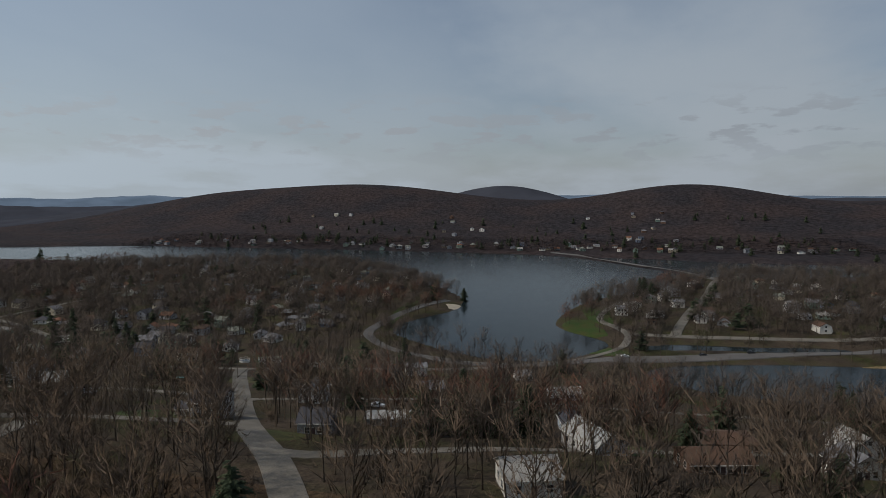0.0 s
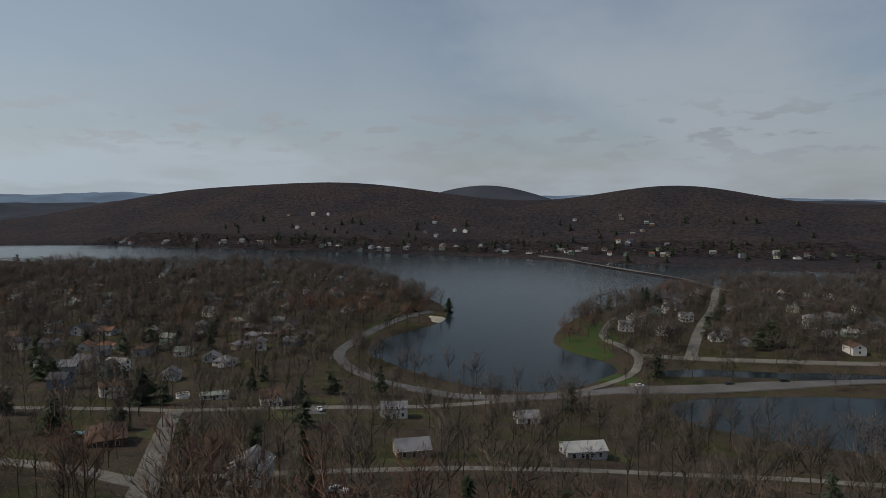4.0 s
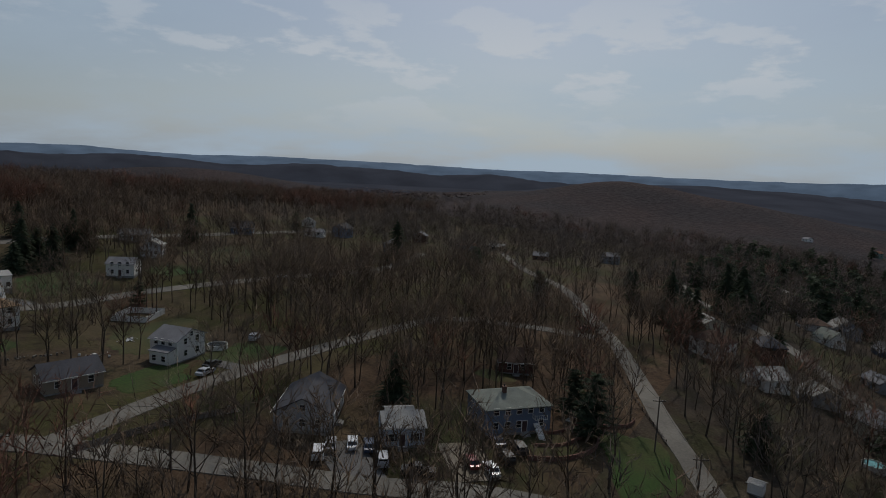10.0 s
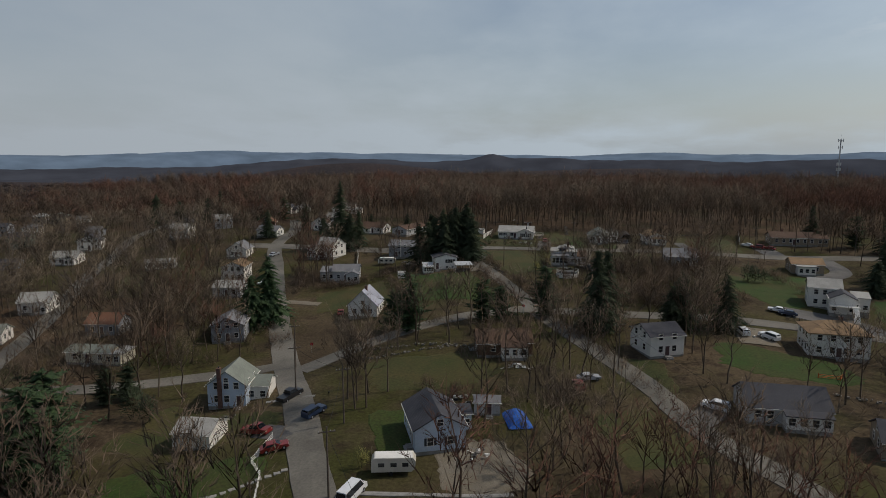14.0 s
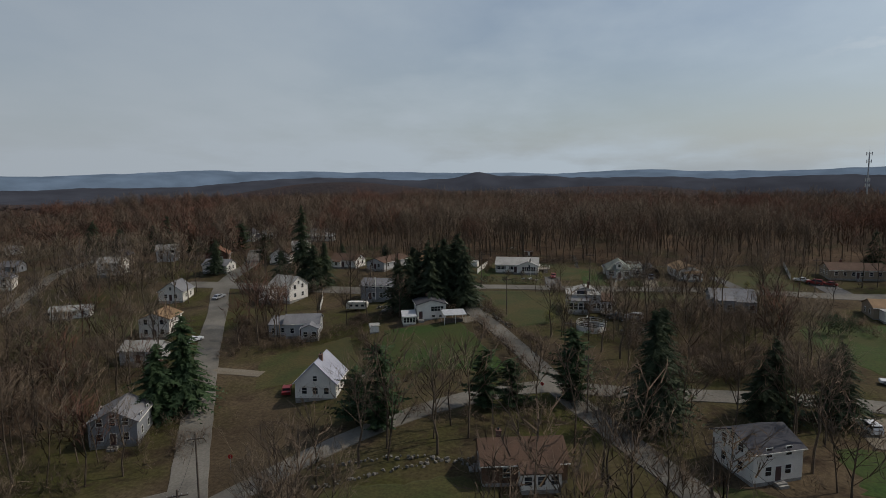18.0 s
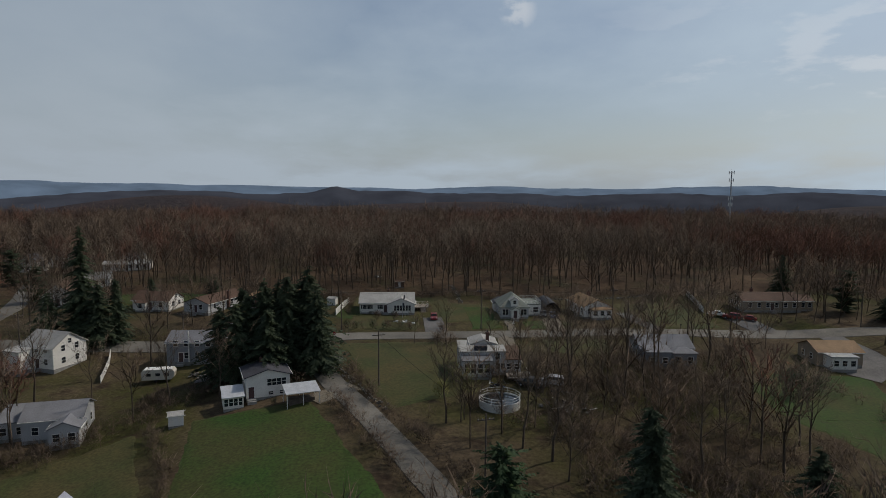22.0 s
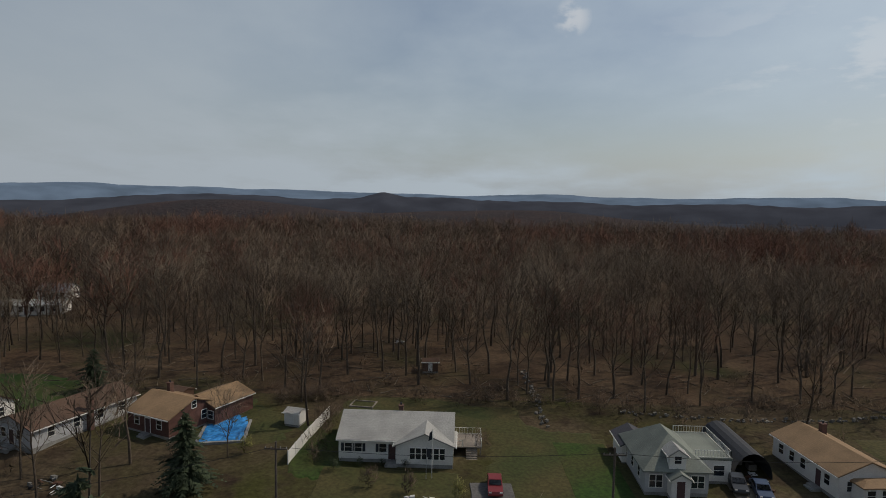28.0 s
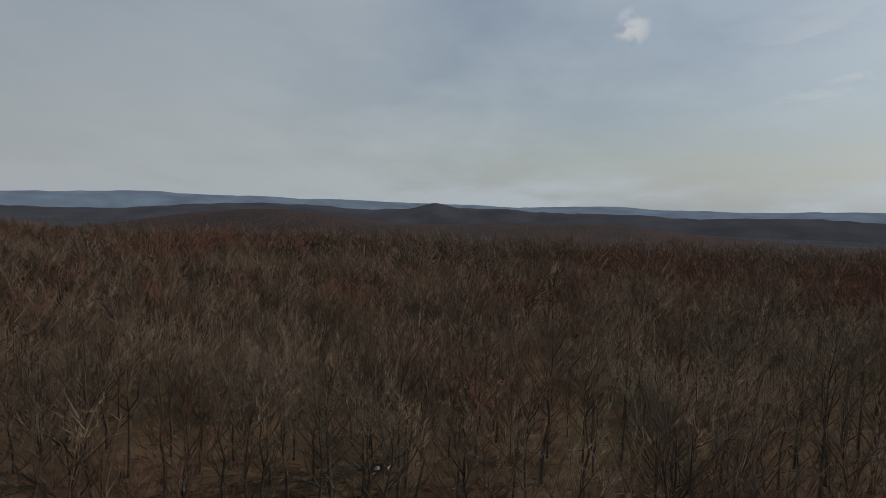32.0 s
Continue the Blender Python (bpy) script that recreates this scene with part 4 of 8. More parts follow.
def railing(house, pts, z, name="railing", mat=None):
    """A balustrade along a line of points, with posts and balusters."""
    g = Geo()
    for (x0, y0), (x1, y1) in zip(pts, pts[1:]):
        n = max(1, int(math.hypot(x1 - x0, y1 - y0) / .35))
        for k in range(n + 1):
            x, y, s = x0 + (x1 - x0) * k / n, y0 + (y1 - y0) * k / n, .05 if k in (0, n) else .02
            g.box(x - s, y - s, z, x + s, y + s, z + .95)
        for zz in (.08, .9):
            g.tube((x0, y0, z + zz), (x1, y1, z + zz), .035, .035, 4)
    part(name, g, mat or M_TRIM, house)


def stairs(house, x, y, z0, z1, width, along, mat=None):
    n = max(2, round((z1 - z0) / .18))
    for k in range(n):
        q0, q1 = k * .27, (k + 1) * .27
        z = z0 + (k + 1) * (z1 - z0) / n
        if along == "y":
            g = Geo().box(x - width / 2, y + q0, z - .2, x + width / 2, y + q1 + .03, z)
        else:
            g = Geo().box(x + q0, y - width / 2, z - .2, x + q1 + .03, y + width / 2, z)
        part("step", g, mat or M_TRIM, house)


SPOTS = []        # ground that houses take: x, y, radius


def start_house(x, y, turn, w, d, label, category="house", name="house", group=""):
    a = radians(turn)
    px = [x + u * w / 2 * math.cos(a) - v * d / 2 * math.sin(a) for u in (-1, 1, 0) for v in (-1, 1, 0)]
    py = [y + u * w / 2 * math.sin(a) + v * d / 2 * math.cos(a) for u in (-1, 1, 0) for v in (-1, 1, 0)]
    z = ground_z(np.array(px), np.array(py))
    SPOTS.append((x, y, max(w, d) * .62))
    return thing(name, pose(x, y, float(z.mean()) + .05, 0, 0, turn), label, category, group)


def house(x, y, turn, w, d, h, roof, pitch, wall, top, label, rows=None, chim=None, doors=(("f", 0),), shutters=False, wing=None, group="", sides="flr"):
    """A whole house. rows: windows per storey on front, back, left and right."""
    ob = start_house(x, y, turn, w, d, label, group=group)
    ridge_z = body(ob, w, d, h, roof, pitch, M_SIDING[wall], M_ROOF[top])
    storeys = 2 if h > 4.2 else 1
    count = rows or {"f": max(2, int(w / 2.6)), "l": max(2, int(d / 3)), "r": max(2, int(d / 3)), "b": 2}
    for s in range(storeys):
        z = 1.15 + s * 2.65
        for side, n in count.items():
            if side not in sides + "f":
                continue
            run = (w if side in "fb" else d) - 1.6
            for k in range(n):
                u = -run / 2 + run * (k + .5) / n
                if s == 0 and any(q == side and abs(v - u) < 1.15 for q, v in doors):
                    continue
                add_window(ob, w, d, side, u, z, shutters=shutters and side == "f")
    if roof == "y" and h + w / 2 * pitch > h + 1.7:
        add_window(ob, w, d, "f", 0, h + .35, .8, 1.0)
    if roof == "x" and d / 2 * pitch > 1.7:
        for s in "lr":
            add_window(ob, w, d, s, 0, h + .35, .8, 1.0)
    for side, u in doors:
        add_door(ob, w, d, side, u, .28)
    if chim:
        chimney(ob, chim[0], chim[1], 0 if abs(chim[0]) > w / 2 or abs(chim[1]) > d / 2 else h - .4, ridge_z + .7)
    for ww in wing or ():
        ux, uy, rw, rd, rh, kind, rp, *cols = ww
        m = pose(ux, uy, 0)
        body(ob, rw, rd, rh, kind, rp, M_SIDING[cols[0]] if cols else M_SIDING[wall], M_ROOF[cols[1]] if len(cols) > 1 else M_ROOF[top], at=m, over=.3)
        for k in range(max(1, int(rw / 1.7))):
            u = -rw / 2 + rw * (k + .5) / max(1, int(rw / 1.7))
            add_window(ob, rw, rd, "f", u, .95, 1.0, 1.2, at=m)
    return ob


# the grey-roofed ranch by the woods
ranch = start_house(7.5, 0, 0, 15, 10.4, "long white ranch house with pale grey shingle roof and front gable")
body(ranch, 15, 10.4, 2.95, "x", .38, M_SIDING["white"], M_ROOF["light"])
fg = pose(4.0, -3.9, 0)
body(ranch, 7.4, 5.0, 2.75, "y", .42, M_SIDING["white"], M_ROOF["light"], at=fg)
for u in (-6.2, -4.9, -1.6):
    add_window(ranch, 15, 10.4, "f", u, 1.25, .95, 1.1, True)
for k in range(6):
    add_window(ranch, 7.4, 5.0, "f", -1.6 + k * .78, .95, .62, 1.45, at=fg)
add_door(ranch, 15, 10.4, "f", -.4, .28)
for u in (-3, 0, 3):
    add_window(ranch, 15, 10.4, "r", u, 1.2)
    add_window(ranch, 15, 10.4, "l", u, 1.2)
chimney(ranch, 0.2, .5, 3.5, 5.6, .6)
deck = part("deck", Geo().box(7.55, -2.2, .9, 11.6, 2.6, 1.05), M_DECK, ranch)
for qx, qy in ((11.3, -2.1), (11.3, 2.3), (9.4, -2.1)):
    part("post", Geo().box(qx, qy, -1, qx + .15, qy + .15, .95), M_DECK, deck)
railing(ranch, [(7.6, -2.2), (8.9, -2.2)], 1.05)
railing(ranch, [(11.5, -2.2), (11.5, 2.5), (7.7, 2.5)], 1.05)
stairs(ranch, 10.2, -4.3, -.9, .95, 1.5, "y", M_DECK)
pole = thing("flagpole", pose(12.6, -9.2, gz(12.6, -9.2)), "white flagpole with a limp flag in the front yard", "flagpole")
part("pole", Geo().tube((0, 0, 0), (0, 0, 6.5), .05, .03, 8), M_TRIM, pole)
part("flag", Geo().add([(0, 0, 6.3), (-.35, .12, 5.9), (-.5, .02, 4.9), (-.05, 0, 5.1), (-.2, .18, 5.6)], [(0, 1, 4, 3), (1, 2, 3, 4)]), M_SHUTTER, pole)

# the dormered house with a railed roof terrace
dh = start_house(42.2, -6, 0, 8, 12, "grey-white cottage with hipped front, small dormer and a railed flat-roof garage")
body(dh, 7.6, 11, 3.0, "h", .75, M_SIDING["lightgrey"], M_ROOF["greengrey"])
m = pose(0, -4.4, 0)
body(dh, 2.0, 2.4, 4.9, "y", .7, M_SIDING["white"], M_ROOF["light"], at=m, over=.25, base=0)
add_window(dh, 2.0, 2.4, "f", 0, 3.9, .8, .9, at=m)
m = pose(0, -6.2, 0)
body(dh, 2.2, 1.6, 2.5, "y", .6, M_SIDING["white"], M_ROOF["greengrey"], at=m, over=.25)
add_door(dh, 2.2, 1.6, "f", 0, .28, at=m)
for u in (-2.9, -2.1, 2.1, 2.9):
    add_window(dh, 7.6, 11, "f", u, .9, .7, 1.5)
for u in (-3, 0, 3):
    add_window(dh, 7.6, 11, "l", u, 1.1)
m = pose(5.6, 2.2, 0)
body(dh, 4.6, 8.5, 3.0, "f", 0, M_SIDING["white"], M_ROOF["greengrey"], at=m, over=.1)
add_window(dh, 4.6, 8.5, "f", .8, 1.0, 1.3, 1.3, at=m)
railing(dh, [(3.4, -2.0), (7.8, -2.0), (7.8, 6.4), (3.4, 6.4)], 3.28)
body(dh, 4, 5, 2.6, "y", .5, M_SIDING["white"], M_ROOF["dark"], at=pose(-2.4, 5.4, 0))

quon = start_house(53.6, -0.5, 0, 5, 12, "dark rounded metal-arch shed with an open front", "shed", "arch_shed")
g = Geo()
n = 12
for k in range(n + 1):
    a = math.pi * k / n
    for yy in (-6, 6):
        g.v.append((2.5 * math.cos(a), yy, -.3 + 3.4 * math.sin(a)))
g.f = [(2 * k, 2 * k + 1, 2 * k + 3, 2 * k + 2) for k in range(n)] + [tuple(2 * k + 1 for k in range(n + 1))]
part("arch", g, material("dark_tarp_cover", (.045, .048, .055), .7, vary=.2), quon)
part("crate", Geo().box(-1.2, -2, -.3, .4, -.5, .9), M_DECK, quon)
part("crate", Geo().box(.6, -3.5, -.3, 1.6, -2.4, .6), M_DECK, quon)

house(64.2, -4.9, 6, 7.6, 13, 3.1, "y", .42, "white", "tan", "long white cottage with tan shingle roof, gable to the street", {"f": 4, "l": 5, "r": 4, "b": 2}, (1.5, 4), (("l", -3), ("f", 1.2)), wing=[(.6, -7.4, 5.5, 2.2, 2.6, "h", .35, "white", "tan")])
house(118.5, 1, -2, 17, 9, 3.0, "x", .40, "tan", "brown", "long tan house with brown roof and skylights", wing=[(9.8, .5, 6, 7, 2.7, "x", .35)], chim=(-3, 2))
dk = start_house(28.6, -52.8, 0, 9.5, 10, "tall weathered grey house with stepped pale roofs and glazed porch")
for ux, uy, w, d, h, kind, pitch, wall, top in ((.6, 2.6, 5.2, 5.6, 5.0, "y", .30, "lightgrey", "light"), (-2.4, 1.6, 4.2, 4.6, 4.3, "l", .10, "lightgrey", "light"), (0, -2.2, 9.0, 4.0, 4.5, "l", .06, "lightgrey", "light"),
                                            (-1.3, -5.3, 5.8, 2.4, 3.3, "l", .18, "lightgrey", "grey"), (6.0, -1.4, 3.2, 5.6, 2.9, "l", .22, "lightgrey", "brown")):
    body(dk, w, d, h, kind, pitch, M_SIDING[wall], M_ROOF[top], at=pose(ux, uy, 0), over=.22)
for u in (-1.9, -.7, .6, 1.9):
    add_window(dk, 5.8, 2.4, "f", u, 1.0, 1.0, 1.7, at=pose(-1.3, -5.3, 0))
for u, z in ((3.0, 3.1), (3.0, 1.1), (4.0, 1.1)):
    add_window(dk, 9.0, 4.0, "f", u, z, .8, 1.1, at=pose(0, -2.2, 0))
for u in (-.8, .8):
    add_window(dk, 3.2, 5.6, "f", u, 1.0, .8, 1.1, at=pose(6.0, -1.4, 0))
for side, u in (("l", 0), ("l", 1.2), ("r", .6)):
    add_window(dk, 9.0, 4.0, side, u, 1.2, at=pose(0, -2.2, 0))
part("roof_box", Geo().box(-1.6, -3.9, 4.6, .9, -2.6, 5.6), M_ROOF["dark"], dk)
chimney(dk, 1.4, .6, 4.6, 7.2, .6)
railing(dk, [(4.6, -8.2), (8.6, -8.2), (8.6, -4.6)], .5)
part("deck", Geo().box(4.4, -8.3, .3, 8.7, -4.3, .5), M_DECK, dk)
house(68.2, -46.5, -3, 11, 8.5, 3.4, "x", .42, "grey", "grey", "broad grey house with grey hipped roofs and a rear deck", wing=[(-2.6, -5.4, 5, 4, 3.2, "l", .12, "grey", "grey"), (2.7, -5.2, 5, 3.6, 3.0, "h", .4)])
ph = house(-12.6, -61.2, 20, 7.8, 7.4, 4.1, "y", .30, "white", "dark", "white split-level house with ribboned front windows above a basement", {"l": 1, "r": 2, "b": 2}, (-.5, 2.2), (("f", -3.0),))
for k in range(4):
    add_window(ph, 7.8, 7.4, "f", .2 + k * .85, 2.3, .75, 1.2)
for k in range(2):
    add_window(ph, 7.8, 7.4, "f", .4 + k * 2.0, .6, .8, .6)
sr = start_house(-17.3, -66.4, 20, 3.4, 4, "small white glazed sunroom with a ribbed metal roof", "sunroom", "sunroom")
body(sr, 3.4, 4.0, 2.3, "l", .2, M_SIDING["white"], M_ROOF["metal"])
for k in range(4):
    add_window(sr, 3.4, 4, "f", -1.2 + .8 * k, .75, .62, 1.25)
    add_window(sr, 3.4, 4, "l", -1.35 + .9 * k, .75, .7, 1.25)
cp = start_house(-4.8, -68.1, 21, 5.5, 4, "open carport with ribbed metal roof on thin posts", "carport", "carport")
part("roof", Geo().slab((-3, -2.2, 2.3), (3, -2.2, 2.3), (3, 2.2, 2.9), (-3, 2.2, 2.9), .12), M_ROOF["metal"], cp)
for sx in (-2.8, 0, 2.8):
    for sy in (-2, 2):
        part("post", Geo().box(sx - .06, sy - .06, -.8, sx + .06, sy + .06, 2.3 + .136 * (sy + 2)), M_TRIM, cp)
part("woodpile", Geo().box(-2.2, -.9, -.4, 2.2, .9, .9), M_POLE, cp)
gh = house(-34, -35, 0, 11, 8, 4.7, "x", .42, "grey", "grey", "dark grey two-storey house with a white pipe chimney", {"f": 4, "l": 2, "r": 2}, None, (("f", -2.4),))
part("flue_pipe", Geo().tube((0, 0, 0), (0, 0, 7.0), .16, .16, 8), M_TRIM, gh, at=pose(-.6, -4.2, .3))
house(-65, -36.5, -20, 9, 8.5, 4.9, "x", .62, "white", "light", "cream-white two-storey house with pale roof and a flat-roofed front wing", {"f": 3, "l": 2, "r": 2}, wing=[(-3.2, -5.6, 4.6, 4.2, 4.4, "l", .06, "white", "light")])
house(-58, 3, -12, 11, 7.5, 2.9, "x", .52, "white", "brown", "white cottage with brown roof and bright gable end", {"f": 3, "l": 2, "r": 2}, wing=[(-2, -4.4, 3.2, 2, 2.4, "l", .3)])
house(-42, 3.5, -20, 8, 17, 2.8, "y", .36, "lightgrey", "brown", "long low grey bungalow with stone chimney", {"f": 2, "l": 4, "r": 4, "b": 2}, (4.35, 0))
house(-27, 5, -24, 8.5, 9, 2.9, "x", .38, "brick", "tan", "brick bungalow with tan shingle roof", {"f": 3, "l": 2, "r": 2}, (-3, 2), wing=[(2.4, 6.4, 7, 8, 2.8, "y", .36)])
co = house(-25.6, -108.6, 6, 8.2, 9, 3.4, "y", .98, "white", "lilac", "white cottage with very steep pale slate roof", {"f": 3, "l": 3, "r": 3}, (.4, -1.2), (("l", 1),))
wh = house(-35, -164, 12, 7.4, 8.5, 4.6, "y", .72, "bluewhite", "greengrey", "white two-storey gabled house with green-grey roof", {"f": 3, "l": 3, "r": 2}, (-1.2, -4.5), (("f", 2.4),), wing=[(5.0, 1.6, 4.6, 5.5, 3.2, "x", .5, "white", "greengrey")])
ga = start_house(-31.6, -181, 4, 6.8, 6.6, "white windowless garage with pale roof", "garage", "garage")
body(ga, 6.8, 6.6, 2.7, "x", .42, M_SIDING["white"], M_ROOF["light"], over=.25)
part("garage_door", Geo().box(3.38, -1.4, .1, 3.46, 1.4, 2.3), M_TRIM, ga)
bl = house(9.6, -179, 24, 8, 11, 3.9, "y", .55, "bluewhite", "dark", "pale blue gabled house with dark roof and black shutters", {"f": 2, "l": 4, "r": 3}, None, (("l", -3),), True, wing=[(4.9, 2.6, 3.4, 4, 3.1, "x", .4)])
sh = start_house(17, -168.5, 8, 4.6, 3.4, "small grey garden shed beside a tarpaulin", "shed", "garden_shed")
body(sh, 4.6, 3.4, 2.2, "x", .35, M_SIDING["lightgrey"], M_ROOF["grey"], over=.2)
add_door(sh, 4.6, 3.4, "f", .3, .05)
house(50, -133, 24, 8, 8.5, 4.6, "x", .42, "white", "dark", "white two-storey house with black roof", {"f": 2, "l": 2, "r": 2})
rr = house(89, -123, -4, 12, 9, 5.4, "h", .42, "white", "tan", "white two-storey house with tan hipped roof", {"f": 4, "l": 3, "r": 3}, (1.2, 0))
house(67, -161, 0, 13, 9, 3.0, "x", .55, "lightgrey", "dark", "dark-roofed bungalow with a long white-framed porch", {"f": 6, "l": 2, "r": 2}, wing=[(2.5, -5.4, 7, 2.2, 2.5, "l", .2, "white", "dark")])
house(83, -171, -12, 10, 8, 2.9, "x", .5, "tan", "dark", "low dark-roofed cottage among bare trees", {"f": 3, "l": 2, "r": 2})
w3 = house(101, -83, -14, 8, 8.5, 5.6, "x", .45, "white", "light", "white two-storey house with pale roof, deck and white stairs", {"f": 3, "l": 3, "r": 2}, None, (("l", 2),), wing=[(3.6, -7.2, 6, 7, 4.2, "y", .5, "white", "dark"), (8.2, -4.2, 4, 5, 4.0, "l", .15, "white", "light")])
part("deck", Geo().box(.4, -12.8, 2.3, 7.2, -10.7, 2.5), M_TRIM, w3)
railing(w3, [(.4, -10.8), (.4, -12.7), (5.0, -12.7)], 2.5)
stairs(w3, 6.2, -17.2, -.6, 2.4, 1.4, "y")
railing(w3, [(7.0, -12.7), (7.0, -10.8)], 2.5)
part("garage_door", Geo().box(2.0, -10.76, .1, 4.6, -10.70, 2.1), M_TRIM, w3)
house(110, -41, -4, 10, 8, 3.2, "x", .4, "tan", "tan", "tan house with pale flat porch roof", {"f": 3, "l": 2, "r": 2}, wing=[(-1, -5.6, 5.4, 3.6, 2.8, "f", 0, "white", "silver")])
house(-85, -75, 12, 8, 9, 5.2, "y", .4, "white", "tan", "white two-storey house with tan roof and ribbon windows", {"f": 3, "l": 2, "r": 3})
house(-77, -93, 8, 9, 7, 3.2, "x", .45, "lightgrey", "light", "grey cottage with pale roof beside tall spruce", {"f": 3, "l": 2, "r": 2})
house(-56, -129, 20, 8, 9, 4.4, "y", .5, "grey", "grey", "grey gabled house under bare trees", {"f": 3, "l": 2, "r": 2})
house(-45.6, -70, 14, 9, 8, 3.6, "x", .42, "lightgrey", "grey", "light grey house of several low wings behind bare trees", {"f": 3, "l": 2, "r": 2}, wing=[(-6.4, 1.2, 5, 7, 3.0, "l", .12, "lightgrey", "grey"), (2.6, -5.4, 4.4, 4, 3.0, "y", .45, "lightgrey", "grey")])
house(-80, -149, 6, 11, 6, 2.8, "x", .3, "cream", "greengrey", "low cream ranch house with green-grey roof", {"f": 3, "l": 1, "r": 1}, wing=[(6.5, -.5, 4, 6, 2.6, "f", 0, "cream", "light")])
house(-78, -190, 30, 10, 8, 3.0, "x", .5, "white", "dark", "dark-roofed white cottage with white railings", {"f": 3, "l": 2, "r": 2})
house(16.5, -138.5, 14, 12, 8, 3.0, "x", .5, "brown", "brown", "brown-roofed bungalow with a white-framed glazed porch and steps", {"f": 2, "l": 2, "r": 2}, (-3, 1), (("l", 1),), wing=[(1.8, -5.0, 5.5, 2.6, 2.6, "l", .2, "white", "brown")])
house(-131, -113, 24, 9, 8, 3.6, "x", .55, "white", "light", "white cottage with pale roof and a gabled porch", {"f": 3, "l": 2, "r": 2}, wing=[(2.4, -4.8, 3.4, 2.6, 3.0, "y", .7)])
house(-119, -141, 24, 8, 7, 3.0, "x", .5, "white", "greengrey", "small white cottage beside the west lane", {"f": 3, "l": 2, "r": 2})
house(-92, -130, 10, 9, 7, 3.2, "x", .6, "grey", "redbrown", "grey cottage with a dull red roof under bare trees", {"f": 3, "l": 2, "r": 2})
house(-180, -48, 20, 11, 8, 3.4, "x", .5, "white", "light", "long white cottage with a pale roof on the west lane", {"f": 4, "l": 2, "r": 2}, wing=[(3, -4.8, 4, 3, 3.0, "y", .6)])
house(-188, -25, 30, 10, 8, 4.6, "y", .5, "white", "dark", "white two-storey gabled house with a dark roof", {"f": 3, "l": 2, "r": 2})
house(-151, -9, 12, 9, 8, 5.0, "x", .45, "white", "light", "white two-storey house with pale roof and bay windows", {"f": 3, "l": 2, "r": 2})
house(-126, -60, 30, 11, 6, 2.8, "x", .3, "white", "silver", "low white house with a bright flat roof", {"f": 4, "l": 1, "r": 1})
house(-104, -39, 10, 8, 9, 3.4, "y", .7, "white", "grey", "white steep-gabled cottage beside a dark evergreen", {"f": 2, "l": 2, "r": 2})
house(-106, -8, 0, 10, 7, 2.9, "x", .5, "white", "grey", "low white cottage with a grey roof at the lane's end", {"f": 3, "l": 2, "r": 2})
house(-119, 14, 20, 9, 8, 3.4, "y", .6, "brick", "redbrown", "red-brown gabled house before the pines", {"f": 2, "l": 2, "r": 2})
# round the turn: the lane below the grassy bank
sg = house(107.7, -231.4, -47, 7.2, 7, 3.6, "x", .42, "bluewhite", "light", "small pale blue house with shutters and front steps", {"f": 4, "l": 2, "r": 2}, None, (("f", -.3),), True, wing=[(.2, 4.6, 5, 3.2, 3.4, "x", .3)])
stairs(sg, -.2, -5.6, -1.0, .3, 1.6, "y")
house(103.5, -214, -59, 10, 14, 3.6, "y", .5, "lightgrey", "dark", "grey gabled house with white porch posts", {"f": 3, "l": 4, "r": 4}, None, (("r", -2),))
hp = house(127.1, -242.9, -41, 13, 10, 5.0, "h", .36, "blue", "greengrey", "slate-blue two-storey house with grey hipped roof and garage doors", {"f": 5, "l": 3, "r": 3}, (-1.5, -1), (("f", 1.2),))
stairs(hp, 3.6, -8.2, -.5, 2.6, 1.2, "y")
railing(hp, [(2.8, -5.0), (2.8, -6.2), (5.2, -6.2)], 2.7)
house(156, -231, -60, 8, 7, 3.0, "x", .7, "brick", "brown", "brown cottage with a tall chimney behind the blue house", {"f": 2, "l": 2, "r": 2}, (2.5, -1))
house(108, -169.5, -78, 7.4, 9, 4.9, "x", .42, "white", "grey", "white two-storey house beside a round pool", {"f": 3, "l": 3, "r": 2}, wing=[(1, -5.4, 5, 3, 3.0, "l", .2, "white", "grey")])
house(147, -86, -50, 9, 8, 4.4, "x", .42, "white", "grey", "white two-storey house above the street", {"f": 3, "l": 2, "r": 2})
house(186, -32, -40, 13, 8, 3.4, "x", .38, "lightgrey", "grey", "grey house with pale trim in front of the woods", {"f": 4, "l": 2, "r": 2})
house(244, -34, -50, 11, 9, 3.4, "x", .6, "blue", "dark", "slate-blue house with dark steep roof", {"f": 3, "l": 2, "r": 2})
house(173, -64, -45, 8, 8, 4.6, "y", .5, "lightgrey", "light", "pale grey gabled house", {"f": 2, "l": 2, "r": 2})
# on the slope to the lake
house(183, -343, -150, 11, 8, 4.4, "x", .75, "lightgrey", "grey", "grey dormered house with brick chimney and side deck", {"f": 4, "l": 2, "r": 2}, (1.5, -4.35), wing=[(3.2, -3.2, 2.2, 2.6, 5.4, "y", .8), (-3.2, -3.2, 2.2, 2.6, 5.4, "y", .8)])
house(153, -327, -150, 8, 9, 5.0, "x", .4, "tan", "silver", "tan two-storey house with glinting worn roof", {"f": 3, "l": 3, "r": 2})
house(139, -379, -140, 10, 13, 2.9, "h", .5, "brown", "brown", "big brown hip-roofed bungalow", {"f": 3, "l": 3, "r": 3})
house(129, -456, -148, 8, 9, 3.6, "x", .6, "white", "brown", "white gabled cottage with brown roof by the road", {"f": 3, "l": 2, "r": 2}, wing=[(2.2, -4.8, 4, 3, 3.4, "y", .9)])
